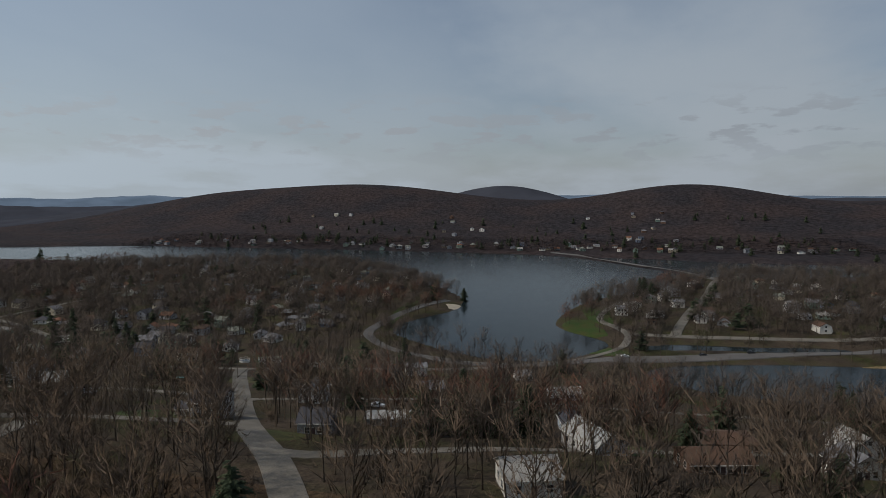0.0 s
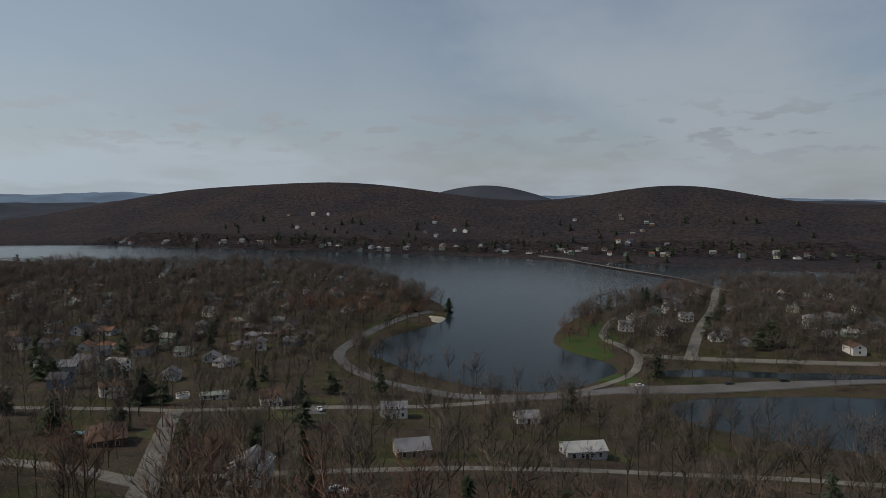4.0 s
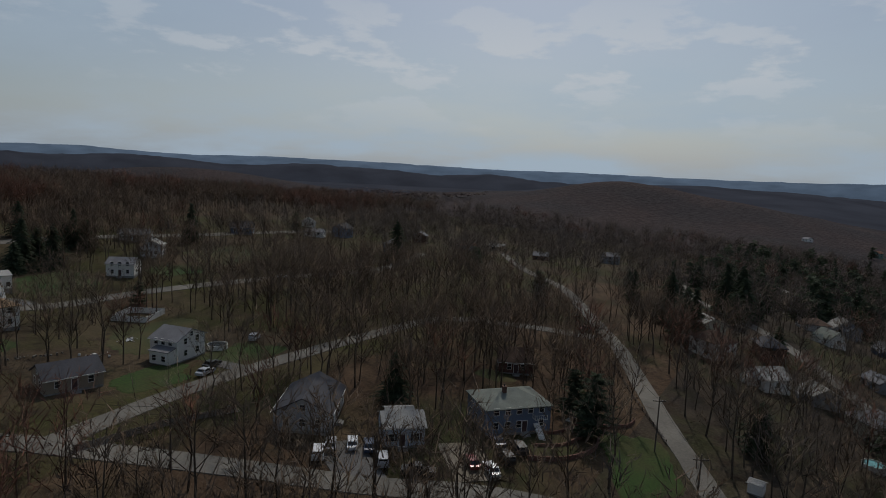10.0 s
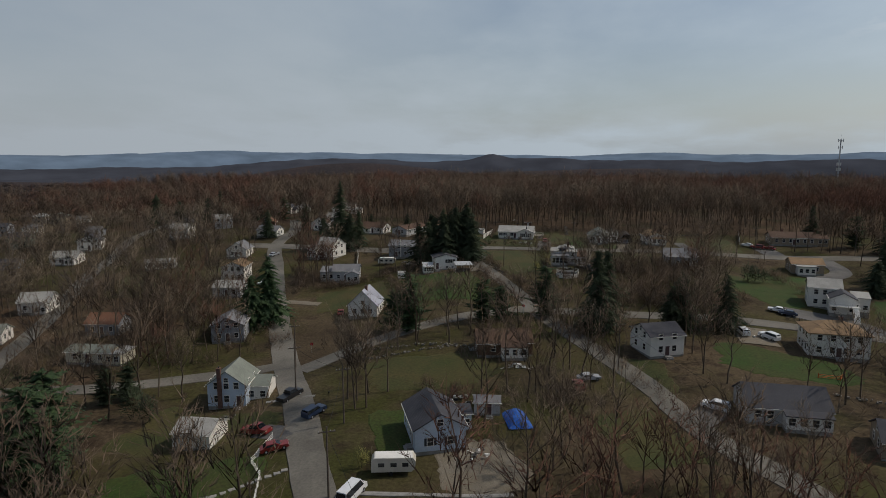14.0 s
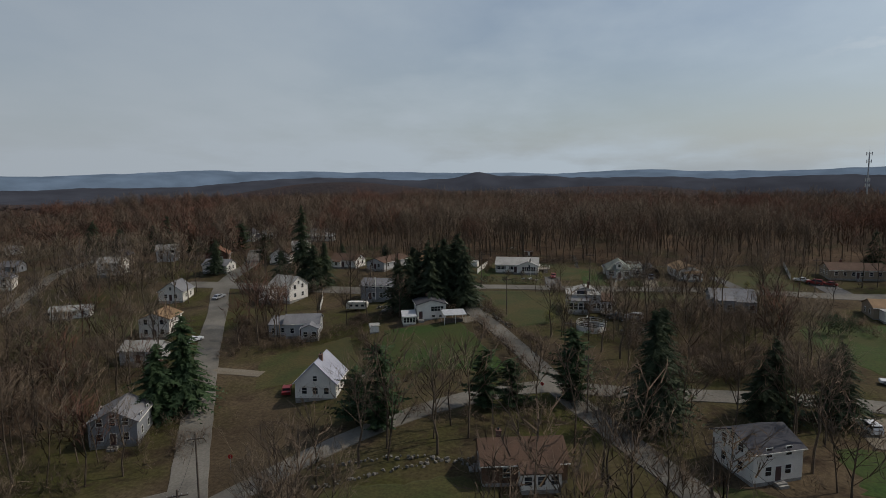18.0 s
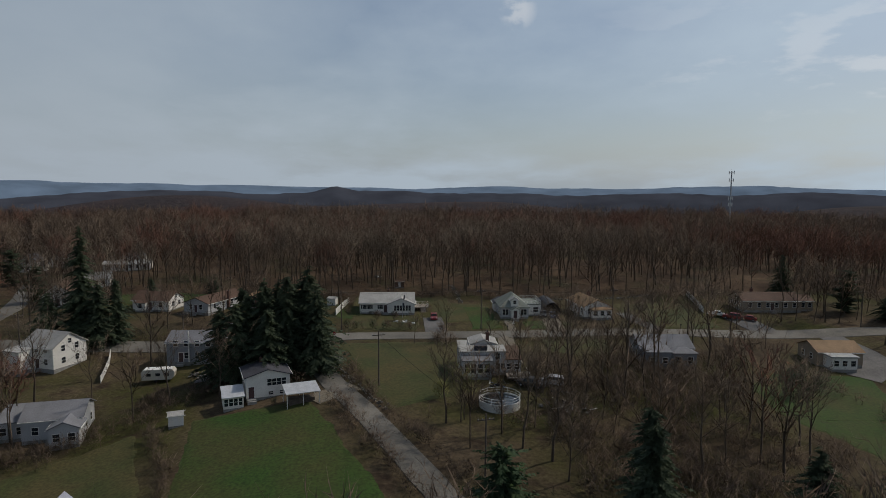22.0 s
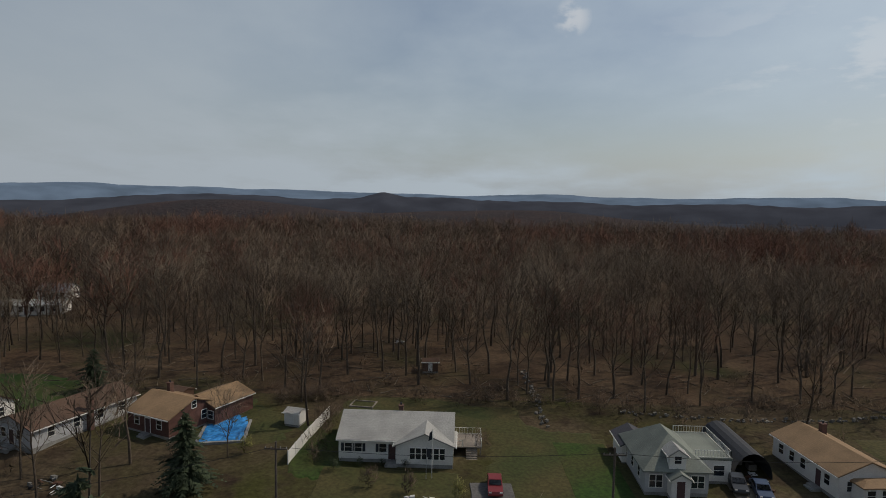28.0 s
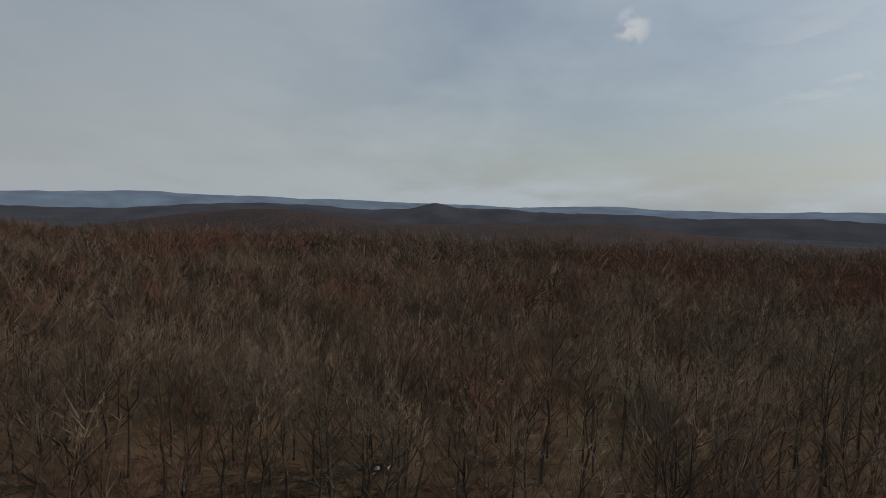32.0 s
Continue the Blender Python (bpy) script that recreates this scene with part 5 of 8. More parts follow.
house(154, -456, -150, 11, 5, 2.4, "x", .3, "white", "greengrey", "long low white mobile home", {"f": 4, "l": 1, "r": 1})
house(283, -456, -130, 8, 9, 4.8, "x", .5, "white", "light", "white two-storey house among bare trees", {"f": 3, "l": 2, "r": 2})
house(217, -322, -140, 12, 8, 3.2, "x", .4, "grey", "grey", "low grey house beside the lane", {"f": 3, "l": 2, "r": 2})
house(85, -308, 190, 8, 8, 5.0, "x", .45, "lightgrey", "dark", "grey two-storey house with paired shuttered windows", {"f": 3, "l": 2, "r": 2}, None, (("f", 3),), True, wing=[(-6, 0, 4.5, 5, 2.8, "x", .4)])
house(45, -325, 195, 12, 6, 2.6, "f", 0, "grey", "silver", "low grey house with pale flat roof", {"f": 4, "l": 2, "r": 2})
house(0, -346, 195, 6, 8, 3.0, "y", .55, "bluewhite", "dark", "small white house with dark gable roof and porch", {"f": 2, "l": 2, "r": 2}, wing=[(0, -4.6, 2.4, 1.6, 2.4, "y", .5)])
house(-6, -312, 215, 8, 13, 3.4, "y", .6, "lightgrey", "silver", "grey gabled house with long weathered silver roof", {"f": 2, "l": 4, "r": 4}, (2, -2))
house(-36, -336, 190, 15, 9, 3.0, "h", .28, "brown", "brown", "low brown house with broad hipped roof", {"f": 4, "l": 2, "r": 2})
house(-68, -345, 200, 9, 9, 3.8, "y", .5, "white", "light", "white gabled house on the slope", {"f": 3, "l": 2, "r": 2})
house(82, -358, 190, 8, 9, 4.4, "y", .6, "lightgrey", "grey", "grey gabled house with tall chimney", {"f": 2, "l": 2, "r": 2}, (3, 0))
house(53, -300, 192, 7, 8, 3.4, "x", .5, "grey", "dark", "dark grey cottage under bare trees", {"f": 2, "l": 2, "r": 2})
house(77, -456, 200, 10, 7, 4.6, "x", .4, "white", "grey", "white two-storey house near the highway", {"f": 4, "l": 2, "r": 2})

house(55, -401, 205, 10, 8, 3.0, "x", .5, "tan", "grey", "low tan house with a grey roof beside the lane", {"f": 3, "l": 2, "r": 2})
house(6, -428, 200, 13, 8, 3.2, "x", .42, "lightgrey", "silver", "long grey house with a worn silver roof below the lane", {"f": 4, "l": 2, "r": 2})
house(27, -468, 200, 9, 7, 3.0, "x", .45, "white", "grey", "low white cottage near the highway", {"f": 3, "l": 2, "r": 2})
house(-28, -300, 195, 12, 8, 2.8, "x", .4, "brown", "brown", "dark brown lodge beside the lane", {"f": 4, "l": 2, "r": 2})
house(-55, -310, 200, 8, 7, 3.2, "y", .55, "white", "grey", "small white gabled house above the lane", {"f": 2, "l": 2, "r": 2})
house(4, -274, 200, 9, 8, 3.4, "x", .5, "white", "light", "white cottage with a pale roof beside tall spruces", {"f": 3, "l": 2, "r": 2})
for x, y, h, top in ((-24, -668, 5.6, "grey"), (-31, -688, 5.4, "light"), (-36, -708, 4.8, "brown"), (-50, -668, 3.0, "light"), (-62, -745, 5.6, "dark"), (-70, -715, 5.0, "grey")):
    house(x, y, 190, 9, 8, h, "x", .45, "white", top, "white lakeside house with a %s roof" % {"light": "pale"}.get(top, top), {"f": 3, "l": 2, "r": 2})
house(-99, 76, 14, 17, 7, 2.8, "x", .25, "white", "silver", "long low white building with a flat pale roof", {"f": 6, "l": 1, "r": 1})
house(-107, 99, 10, 9, 7, 3.0, "x", .45, "white", "grey", "white cottage under bare trees", {"f": 3, "l": 1, "r": 1})
house(-136, 96, 20, 9, 8, 3.4, "y", .5, "white", "grey", "white gabled cottage in the far lane", {"f": 2, "l": 2, "r": 2})
house(-92, 38, 18, 8, 7, 3.0, "x", .5, "white", "light", "small white cottage with a pale roof", {"f": 3, "l": 1, "r": 1})
house(-88, 9, 12, 8, 8, 3.6, "y", .75, "white", "brown", "white steep-gabled cottage behind tall spruces", {"f": 2, "l": 2, "r": 2})
# houses farther off
FAR_WALLS, FAR_ROOFS = ["white", "lightgrey", "grey", "tan", "brown", "grey", "cream", "green", "blue", "white"], ["grey", "dark", "dark", "brown", "greengrey", "redbrown", "light", "grey"]


FAR_TONES = {"wall": collections.defaultdict(Geo), "roof": collections.defaultdict(Geo), "window": collections.defaultdict(Geo)}


def turned(geo, at):
    return [tuple(at @ Vector(p)) for p in geo.v], geo.f


def far_house(x, y, turn, rnd, group):
    w, d, h = rnd.uniform(7, 11), rnd.uniform(6.5, 8.5), rnd.choice([2.7, 2.9, 3.0, 4.6, 5.0])
    wall, top, kind = rnd.choice(FAR_WALLS), rnd.choice(FAR_ROOFS), rnd.choice("xxyh")
    pitch = rnd.uniform(.38, .65)
    wing = rnd.random() < .5 and (rnd.uniform(-1.5, 1.5), -d / 2 - .9, rnd.uniform(3, 4.5), rnd.uniform(2, 3.4))
    if y < -740:
        at = pose(x, y, gz(x, y) + .05, 0, 0, turn)
        bits = [(at, w, d, h, kind)] + ([(at @ pose(wing[0], wing[1], 0), wing[2], wing[3], 2.5, "y")] if wing else [])
        for m, ww, dd, hh, k in bits:
            g, r = block(ww, dd, hh, k, pitch, -2.2, .4)[:2]
            FAR_TONES["wall"][wall].add(*turned(g, m))
            FAR_TONES["roof"][top].add(*turned(r, m))
        for s in range(2 if h > 4 else 1):
            for u in (-w / 4, w / 4):
                FAR_TONES["window"]["glass"].add(*turned(Geo().box(u - .55, -d / 2 - .03, 1.1 + s * 2.6, u + .55, -d / 2 + .02, 2.4 + s * 2.6), at))
        SPOTS.append((x, y, max(w, d) * .62))
        return
    words = {"light": "pale grey", "greengrey": "green-grey", "redbrown": "red-brown"}
    two = "two-storey " if h > 4 else "low "
    ob = start_house(x, y, turn, w, d, "%s%s house with %s roof among bare trees" % (two, {"bluewhite": "pale blue", "lightgrey": "light grey"}.get(wall, wall), words.get(top, top)), group=group)
    body(ob, w, d, h, kind, pitch, M_SIDING[wall], M_ROOF[top], base=2.2, plain=True)
    if wing:
        body(ob, wing[2], wing[3], 2.5, "y", pitch, M_SIDING[wall], M_ROOF[top], at=pose(wing[0], wing[1], 0), base=2.2, plain=True)
    f = window_meshes(1.1, 1.3, False)
    for s in range(2 if h > 4 else 1):
        for side, us in (("f", (-w / 4, w / 4)), ("l", (0,)), ("r", (0,))):
            for u in us:
                part("window", f[1], None, ob, at=wall_pose(w, d, side, u, 1.1 + s * 2.6))


def clear_of(x, y, r):
    return all((x - a) ** 2 + (y - b) ** 2 > (r + c) ** 2 for a, b, c in SPOTS) and all(((line - (x, y)) ** 2).sum(1).min() > (hw + r) ** 2 for line, hw in BLOCKED)


def scatter_houses(count, x0, x1, y0, y1, seed, group, turn, gap=6, shore=7):
    rnd, made = random.Random(seed), 0
    for _ in range(count * 14):
        if made >= count:
            break
        x, y = rnd.uniform(x0, x1), rnd.uniform(y0, y1)
        if float(shore_distance(np.array([x]), np.array([y]))[0]) > shore and clear_of(x, y, gap):
            far_house(x, y, turn + rnd.choice((0, 0, 90)) + rnd.uniform(-18, 18), rnd, group)
            made += 1


scatter_houses(150, 165, 540, -890, -480, 3, "houses by the lake", 190, 5)
scatter_houses(52, 185, 480, -470, -260, 5, "houses on the slope", 215)
scatter_houses(15, 480, 900, -800, -250, 6, "houses toward the lake arm", 220)
scatter_houses(64, -300, -38, -900, -622, 7, "houses on the point", 185, 5)
scatter_houses(62, -420, 900, -1340, -1250, 8, "houses on the far shore", 180, 4, 6)
scatter_houses(26, -150, 700, -1640, -1340, 9, "houses on the far hillside", 180, 5, 14)
scatter_houses(20, -340, -110, -150, 90, 11, "houses on the west lane", 20)
scatter_houses(9, 270, 420, -200, -20, 12, "houses on the east lanes", -60)
far_town = tagged(new("far_houses"), "small houses along the far shore and up the wooded hillside", "houses", kind="stuff")
for kind, tones in FAR_TONES.items():
    for tone, geo in tones.items():
        part(kind, geo, M_GLASS if kind == "window" else (M_SIDING if kind == "wall" else M_ROOF)[tone], far_town)["kind"] = "stuff"


# ---- trees ----
def stick(a, b, r0, r1, sides):
    """Corners and triangles of one tapered branch."""
    w = b - a
    w = w / (np.linalg.norm(w) + 1e-9)
    u = np.cross(w, (0, 0, 1) if abs(w[2]) < .9 else (1, 0, 0))
    u = u / np.linalg.norm(u)
    s = np.cross(w, u)
    ang = np.arange(sides) * 2 * np.pi / sides
    ring = np.cos(ang)[:, None] * u + np.sin(ang)[:, None] * s
    i = np.arange(sides)
    j = (i + 1) % sides
    return np.concatenate([a + ring * r0, b + ring * r1]), np.concatenate([np.stack([i, j, sides + j], 1), np.stack([i, sides + j, sides + i], 1)])


def twigs(a, b, width, rnd, blades=1):
    """Thin tapering slivers from points a to points b."""
    d = b - a
    out_v, out_t = [], []
    for _ in range(blades):
        side = np.cross(d, rnd.normal(size=d.shape))
        side /= np.linalg.norm(side, axis=1)[:, None] + 1e-9
        side *= width[:, None] / 2
        v = np.stack([a - side, a + side, b], 1).reshape(-1, 3)
        out_t.append(np.arange(len(v)).reshape(-1, 3) + sum(map(len, out_v)))
        out_v.append(v)
    return np.concatenate(out_v), np.concatenate(out_t)


def join(pieces):
    vs, ts, k = [], [], 0
    for v, t in pieces:
        vs.append(v)
        ts.append(t + k)
        k += len(v)
    return np.concatenate(vs), np.concatenate(ts)


def bare_tree(seed, height, limbs, per_limb, per_twig, twig_w, spread=.30, fork=.38, sides=5, blades=1, lift=.9, simple=False):
    """A leafless tree: trunk and limbs, and the spray of twigs."""
    r = np.random.default_rng(seed)
    wood, spray_a, spray_b, spray_w = [], [], [], []
    lean = r.normal(size=2) * .03
    pts = [np.array([0, 0, -.6])]
    for k in range(1, 6):
        pts.append(np.array([*(lean * height * k / 5 + r.normal(size=2) * .02 * height * (k > 1)), height * .86 * k / 5]))
    rad = height * .0112
    if simple:
        wood += [stick(pts[0], pts[2], rad * 1.15, rad * .75, 3), stick(pts[2], pts[5], rad * .75, rad * .12, 3)]
    for k in range(0 if simple else 5):
        wood.append(stick(pts[k], pts[k + 1], rad * (1.15 - k * .2), rad * (1.15 - (k + 1) * .2), sides))
    for i in range(limbs):
        f = fork + (.97 - fork) * (i + r.random()) / limbs
        k = min(4, int(f * 5))
        base = pts[k] + (pts[k + 1] - pts[k]) * (f * 5 - k)
        az = i * 2.4 + r.normal() * .4
        length = height * spread * (1.25 - .85 * (f - fork) / (1 - fork)) * r.uniform(.75, 1.2)
        out = np.array([math.cos(az), math.sin(az), 0])
        mid = base + out * length * .42 + np.array([0, 0, length * .55 * lift]) + r.normal(size=3) * length * .05
        tip = mid + out * length * .30 * r.uniform(.6, 1.3) + np.array([0, 0, length * .72 * lift]) + r.normal(size=3) * length * .09
        rr = rad * (.5 - .28 * f)
        if simple:
            spray_a.append(base), spray_b.append(tip), spray_w.append(rr * 2.4)
        else:
            wood += [stick(base, mid, rr, rr * .62, 3), stick(mid, tip, rr * .62, rr * .16, 3)]
        for j in range(per_limb):
            g = .22 + .78 * (j + r.random()) / per_limb
            p = base + (mid - base) * g * 2 if g < .5 else mid + (tip - mid) * (g - .5) * 2
            way = out * .42 + np.array([0, 0, .72]) + r.normal(size=3) * .42
            q = p + way * length * .40 * r.uniform(.6, 1.2)
            if sides > 3:
                wood.append(twigs(p[None], q[None], np.array([rr * .6]), r, 2))
            else:
                spray_a.append(p), spray_b.append(q), spray_w.append(twig_w * 2)
            h = r.uniform(.15, 1, per_twig)
            for u in h:
                s = p + (q - p) * u
                e = s + (way * .75 + r.normal(size=3) * .33 + np.array([0, 0, .10])) * length * .27
                spray_a.append(s), spray_b.append(e), spray_w.append(twig_w * r.uniform(.6, 1.2))
    for u in r.uniform(.75, 1, 6):
        s = pts[4] + (pts[5] - pts[4]) * (u * 5 - 4) if u > .8 else pts[4]
        spray_a.append(s), spray_b.append(s + np.array([r.normal() * .06, r.normal() * .06, .16]) * height), spray_w.append(twig_w * 2)
    return join(wood), twigs(np.array(spray_a), np.array(spray_b), np.array(spray_w), r, blades)


def conifer(seed, height, width, whorls, arms, droop=.25, clumps=6, shape=.85):
    """A spruce or pine: trunk and tiers of drooping needle sprays."""
    r = np.random.default_rng(seed)
    trunk = stick(np.array([0, 0, -.6]), np.array([0, 0, height * .97]), height * .016, .03, 6)
    a, b, w = [], [], []
    for k in range(whorls):
        f = .06 + .94 * (k + r.random() * .6) / whorls
        reach = width * (1 - f) ** shape * r.uniform(.55, 1.2) + .25
        for j in range(arms):
            az = 2 * np.pi * (j + r.random() * 1.3) / arms + k * 1.7
            o = np.array([math.cos(az), math.sin(az), 0])
            side = np.array([-o[1], o[0], 0])
            ln = reach * r.uniform(.5, 1.25)
            z = f * height + r.normal() * height / whorls * .55
            for c in range(clumps):
                g = (c + .4) / clumps
                p = o * ln * g + np.array([0, 0, z - droop * ln * g * g + .05 * ln])
                s = (ln * (1.05 - g) * .36 + .3) * (6 / clumps) ** .8
                for sg in (-1, 1):
                    e = p + o * s * .9 + side * sg * s * r.uniform(.5, 1) + np.array([0, 0, -.25 * s + r.normal() * .12])
                    a.append(p), b.append(e), w.append(s * r.uniform(.5, .9))
    for q in range(5):
        a.append(np.array([0, 0, height * .93])), b.append(np.array([r.normal() * .12, r.normal() * .12, height * 1.02])), w.append(.35)
    return trunk, twigs(np.array(a), np.array(b), np.array(w), r, 1)


def outward(v):
    """The way out of a crown at each of its points, a little upward."""
    c, d = v.mean(0), v.std(0) + 1e-6
    n = (v - c) / d ** 2 * d.mean()
    n = n / (np.linalg.norm(n, axis=1)[:, None] + 1e-6) + np.array([0, 0, .8])
    return n / np.linalg.norm(n, axis=1)[:, None]


def haze(r, height, spread, count, length, width, low=.34):
    """The fine spray of a bare crown: many short twigs filling a lumpy dome."""
    d = r.normal(size=(count, 3))
    d[:, 2] += .25
    d /= np.linalg.norm(d, axis=1)[:, None]
    az = np.arctan2(d[:, 1], d[:, 0])
    ph = r.uniform(0, 6.28, 3)
    lump = 1 + .20 * np.sin(2 * az + ph[0]) + .16 * np.sin(3 * az + ph[1] + 3 * d[:, 2]) + .10 * np.sin(7 * d[:, 2] + ph[2])
    k = r.uniform(.12, 1, count) ** .45 * lump
    mid, rz = height * (1 + low) / 2, height * (1 - low) / 2
    p = np.stack([d[:, 0] * k * spread * height, d[:, 1] * k * spread * height, mid + d[:, 2] * k * rz], 1)
    way = d * np.array([.55, .55, .5]) + np.array([0, 0, .55]) + r.normal(size=(count, 3)) * .42
    way /= np.linalg.norm(way, axis=1)[:, None]
    ln = length * r.uniform(.6, 1.3, count)
    a = p - way * ln[:, None] * .5
    return a, a + way * ln[:, None], width * r.uniform(.6, 1.3, count)


def hazy_tree(seed, height, spread, limbs, count, length, width, sides=3, low=.34):
    """A bare tree for the middle distance: trunk, main limbs and a haze of twigs."""
    r = np.random.default_rng(seed)
    rad, top = height * .0105, np.array([*(r.normal(size=2) * .03 * height), height * .88])
    fork = np.array([0, 0, height * .42]) + r.normal(size=3) * .012 * height
    wood = [stick(np.array([0, 0, -.6]), fork, rad * 1.1, rad * .72, sides), stick(fork, top, rad * .72, rad * .12, 3)]
    a, b, w = haze(r, height, spread, count, length, width, low)
    la, lb = [], []
    for i in range(limbs):
        f = r.uniform(.75, 1.35)
        az = i * 2.4 + r.normal() * .5
        base = fork * f
        la.append(base)
        lb.append(base + np.array([math.cos(az) * spread * .85, math.sin(az) * spread * .85, .30 + .12 * r.random()]) * height * (1.25 - .4 * f))
    v, t = twigs(np.array(la), np.array(lb), np.full(limbs, rad * 1.1), r, 2)
    wood.append((v, t))
    return join(wood), twigs(a, b, w, r)


HI = [bare_tree(s, 1.0 * h, n, 8, 9, .04, sp, fk) for s, h, n, sp, fk in ((1, 17, 14, .36, .32), (2, 19, 15, .31, .38), (3, 15, 14, .42, .26), (4, 21, 15, .29, .42), (5, 16, 13, .40, .28), (6, 20, 14, .33, .40))]
MID = [bare_tree(s, 1.0 * h, 12, 6, 4, .09, sp, fk, 3, simple=True) for s, h, sp, fk in ((11, 16, .34, .30), (12, 19, .29, .36), (13, 14, .40, .26), (14, 18, .32, .34), (18, 17, .31, .30))]
MID2 = [hazy_tree(s, 1.0 * h, sp, 4, 84, 3.0, .26, 3, low) for s, h, sp, low in ((15, 16, .32, .30), (16, 18, .28, .34), (17, 14, .36, .26), (19, 17, .30, .30))]


def tufts(seed, low, high, reach, count, size, tilt):
    """A piece of far canopy: ragged tufts at uneven heights, open at the edge."""
    r = np.random.default_rng(seed)
    az, k = r.uniform(0, 2 * np.pi, count), np.sqrt(r.uniform(0, 1, count))
    p = np.c_[np.cos(az) * k * reach, np.sin(az) * k * reach, r.uniform(low, high, count)]
    n = np.array([0, 0, 1.0]) + r.normal(size=(count, 3)) * tilt
    n /= np.linalg.norm(n, axis=1)[:, None]
    u = np.cross(n, r.normal(size=(count, 3)))
    u /= np.linalg.norm(u, axis=1)[:, None]
    w = np.cross(n, u)
    s = size * r.uniform(.5, 1.3, count)[:, None]
    v = np.stack([p - u * s * .6 - w * s * .4, p + u * s * .6 - w * s * .4, p + w * s * .8], 1).reshape(-1, 3)
    spray = v, np.arange(3 * count).reshape(-1, 3)
    return spray, spray


FAR = [tufts(q, 4.0, 8.0, 5.4, 16, 2.6, .14) for q in (21, 22, 23, 24)]
BRUSH = []
for fs in (25, 26):
    spray = twigs(*haze(np.random.default_rng(fs), 3.0, .55, 40, 1.3, .08, .02), np.random.default_rng(fs))
    BRUSH.append((spray, spray))
SHRUB = [hazy_tree(s, 3.2, .42, 8, 260, .7, .09, 3, .02) for s in (31, 32)]
CON = [conifer(s, h, w, n, 13, dr, 10, sh) for s, h, w, n, dr, sh in ((41, 16, 6.6, 20, .30, .62), (42, 13, 6.2, 17, .22, .55), (43, 18, 7.0, 22, .36, .66), (44, 28, 8.0, 28, .34, .78))]
PINE = [conifer(s, h, w, n, 11, -.10, 9, .38) for s, h, w, n in ((51, 14, 5.6, 12), (52, 11, 5.2, 10))]
CONLOW = [conifer(61, 15, 5.2, 9, 8, .2, 3, .7), conifer(62, 12, 4.8, 8, 8, .15, 3, .55), conifer(63, 14, 5.6, 7, 8, -.05, 3, .36), conifer(64, 11, 5.6, 6, 8, -.02, 3, .30)]

TREE_MESHES = {}
for tag, sets in (("hi", HI), ("shrub", SHRUB), ("con", CON), ("pine", PINE)):
    for k, (wood, spray) in enumerate(sets):
        TREE_MESHES[tag, k] = (array_mesh("trunk", *wood, M_BARK), {m.name: array_mesh("crown", *spray, m, outward(spray[0])) for m in ((M_TWIG, M_RED, M_PALE, M_WILLOW) if tag == "hi" else (M_TWIG, M_RED, M_PALE, M_WILLOW, M_NEEDLE) if tag == "shrub" else (M_NEEDLE, M_PINE))})


def plant(tag, k, x, y, scale, mat, label, rnd, name="bare_tree", category="tree", group=""):
    trunk, crowns = TREE_MESHES[tag, k]
    ob = thing(name, pose(x, y, gz(x, y), 0, 0, rnd.uniform(0, 360)) @ Matrix.Diagonal((scale * rnd.uniform(.92, 1.08), scale * rnd.uniform(.92, 1.08), scale, 1)), label, category, group)
    part("trunk", trunk, None, ob)
    part("crown", crowns[mat.name], None, ob)
    return ob


cell = 12.0
GRID = {}


def note(x, y, r):
    for i in range(int((x - r - 8) // cell), int((x + r + 8) // cell) + 1):
        for j in range(int((y - r - 8) // cell), int((y + r + 8) // cell) + 1):
            GRID.setdefault((i, j), []).append((x, y, r))


for px, py, pr in SPOTS:
    note(px, py, pr)
for line, hw in BLOCKED:
    for p in line:
        note(p[0], p[1], hw + 2.2 * (-225 < p[1] < -15 and abs(p[0]) < 130))
# lawns, yards and verges that stay open
for place in ((-6, -88, 19), (-9, -106, 11), (5, -100, 9), (-35, -88, 12), (-25, -121, 11), (-38, -112, 7), (10, -50, 13), (0, -44, 8), (50, -40, 6), (95, -62, 9), (88, -76, 9), (100, -98, 12), (80, -100, 7), (60, -112, 5), (-28, -178, 11), (-28, -193, 12), (-40, -180, 7),
              (6, -192, 8), (18, -188, 9), (3, -155, 11), (43, -173, 8), (70, -173, 9), (84, -137, 9), (30, -12, 11), (8, -16, 12), (45, -16, 8), (62, -16, 7), (75, -16, 7), (-12, -70, 7), (-56, -46, 9), (108, -54, 7), (-68, -48, 6), (113, -254, 9), (103, -243, 7), (133, -268, 8)):
    note(*place)


def free(x, y, r=1.0):
    return all((x - a) ** 2 + (y - b) ** 2 > (r + c) ** 2 for a, b, c in GRID.get((int(x // cell), int(y // cell)), ()))


def spots(count, inside, rnd, x0, x1, y0, y1, gap, shore=3.0, take=True):
    """Places for trees, kept apart from each other and off roads, houses and water."""
    out, tries = [], 0
    while len(out) < count and tries < count * 12:
        tries += 256
        xs, ys = rnd.uniform(x0, x1, 256), rnd.uniform(y0, y1, 256)
        ok = (shore_distance(xs, ys) > shore) & inside(xs, ys)
        for x, y in zip(xs[ok], ys[ok]):
            if free(x, y, gap):
                out.append((x, y))
                if take:
                    note(x, y, gap)
                if len(out) >= count:
                    break
    return out


def noise_at(x, y, size=16.0):
    return np.array([noise.noise(Vector((a / size, b / size, 4.7))) for a, b in zip(x, y)])


rng, rpy = np.random.default_rng(77), random.Random(77)
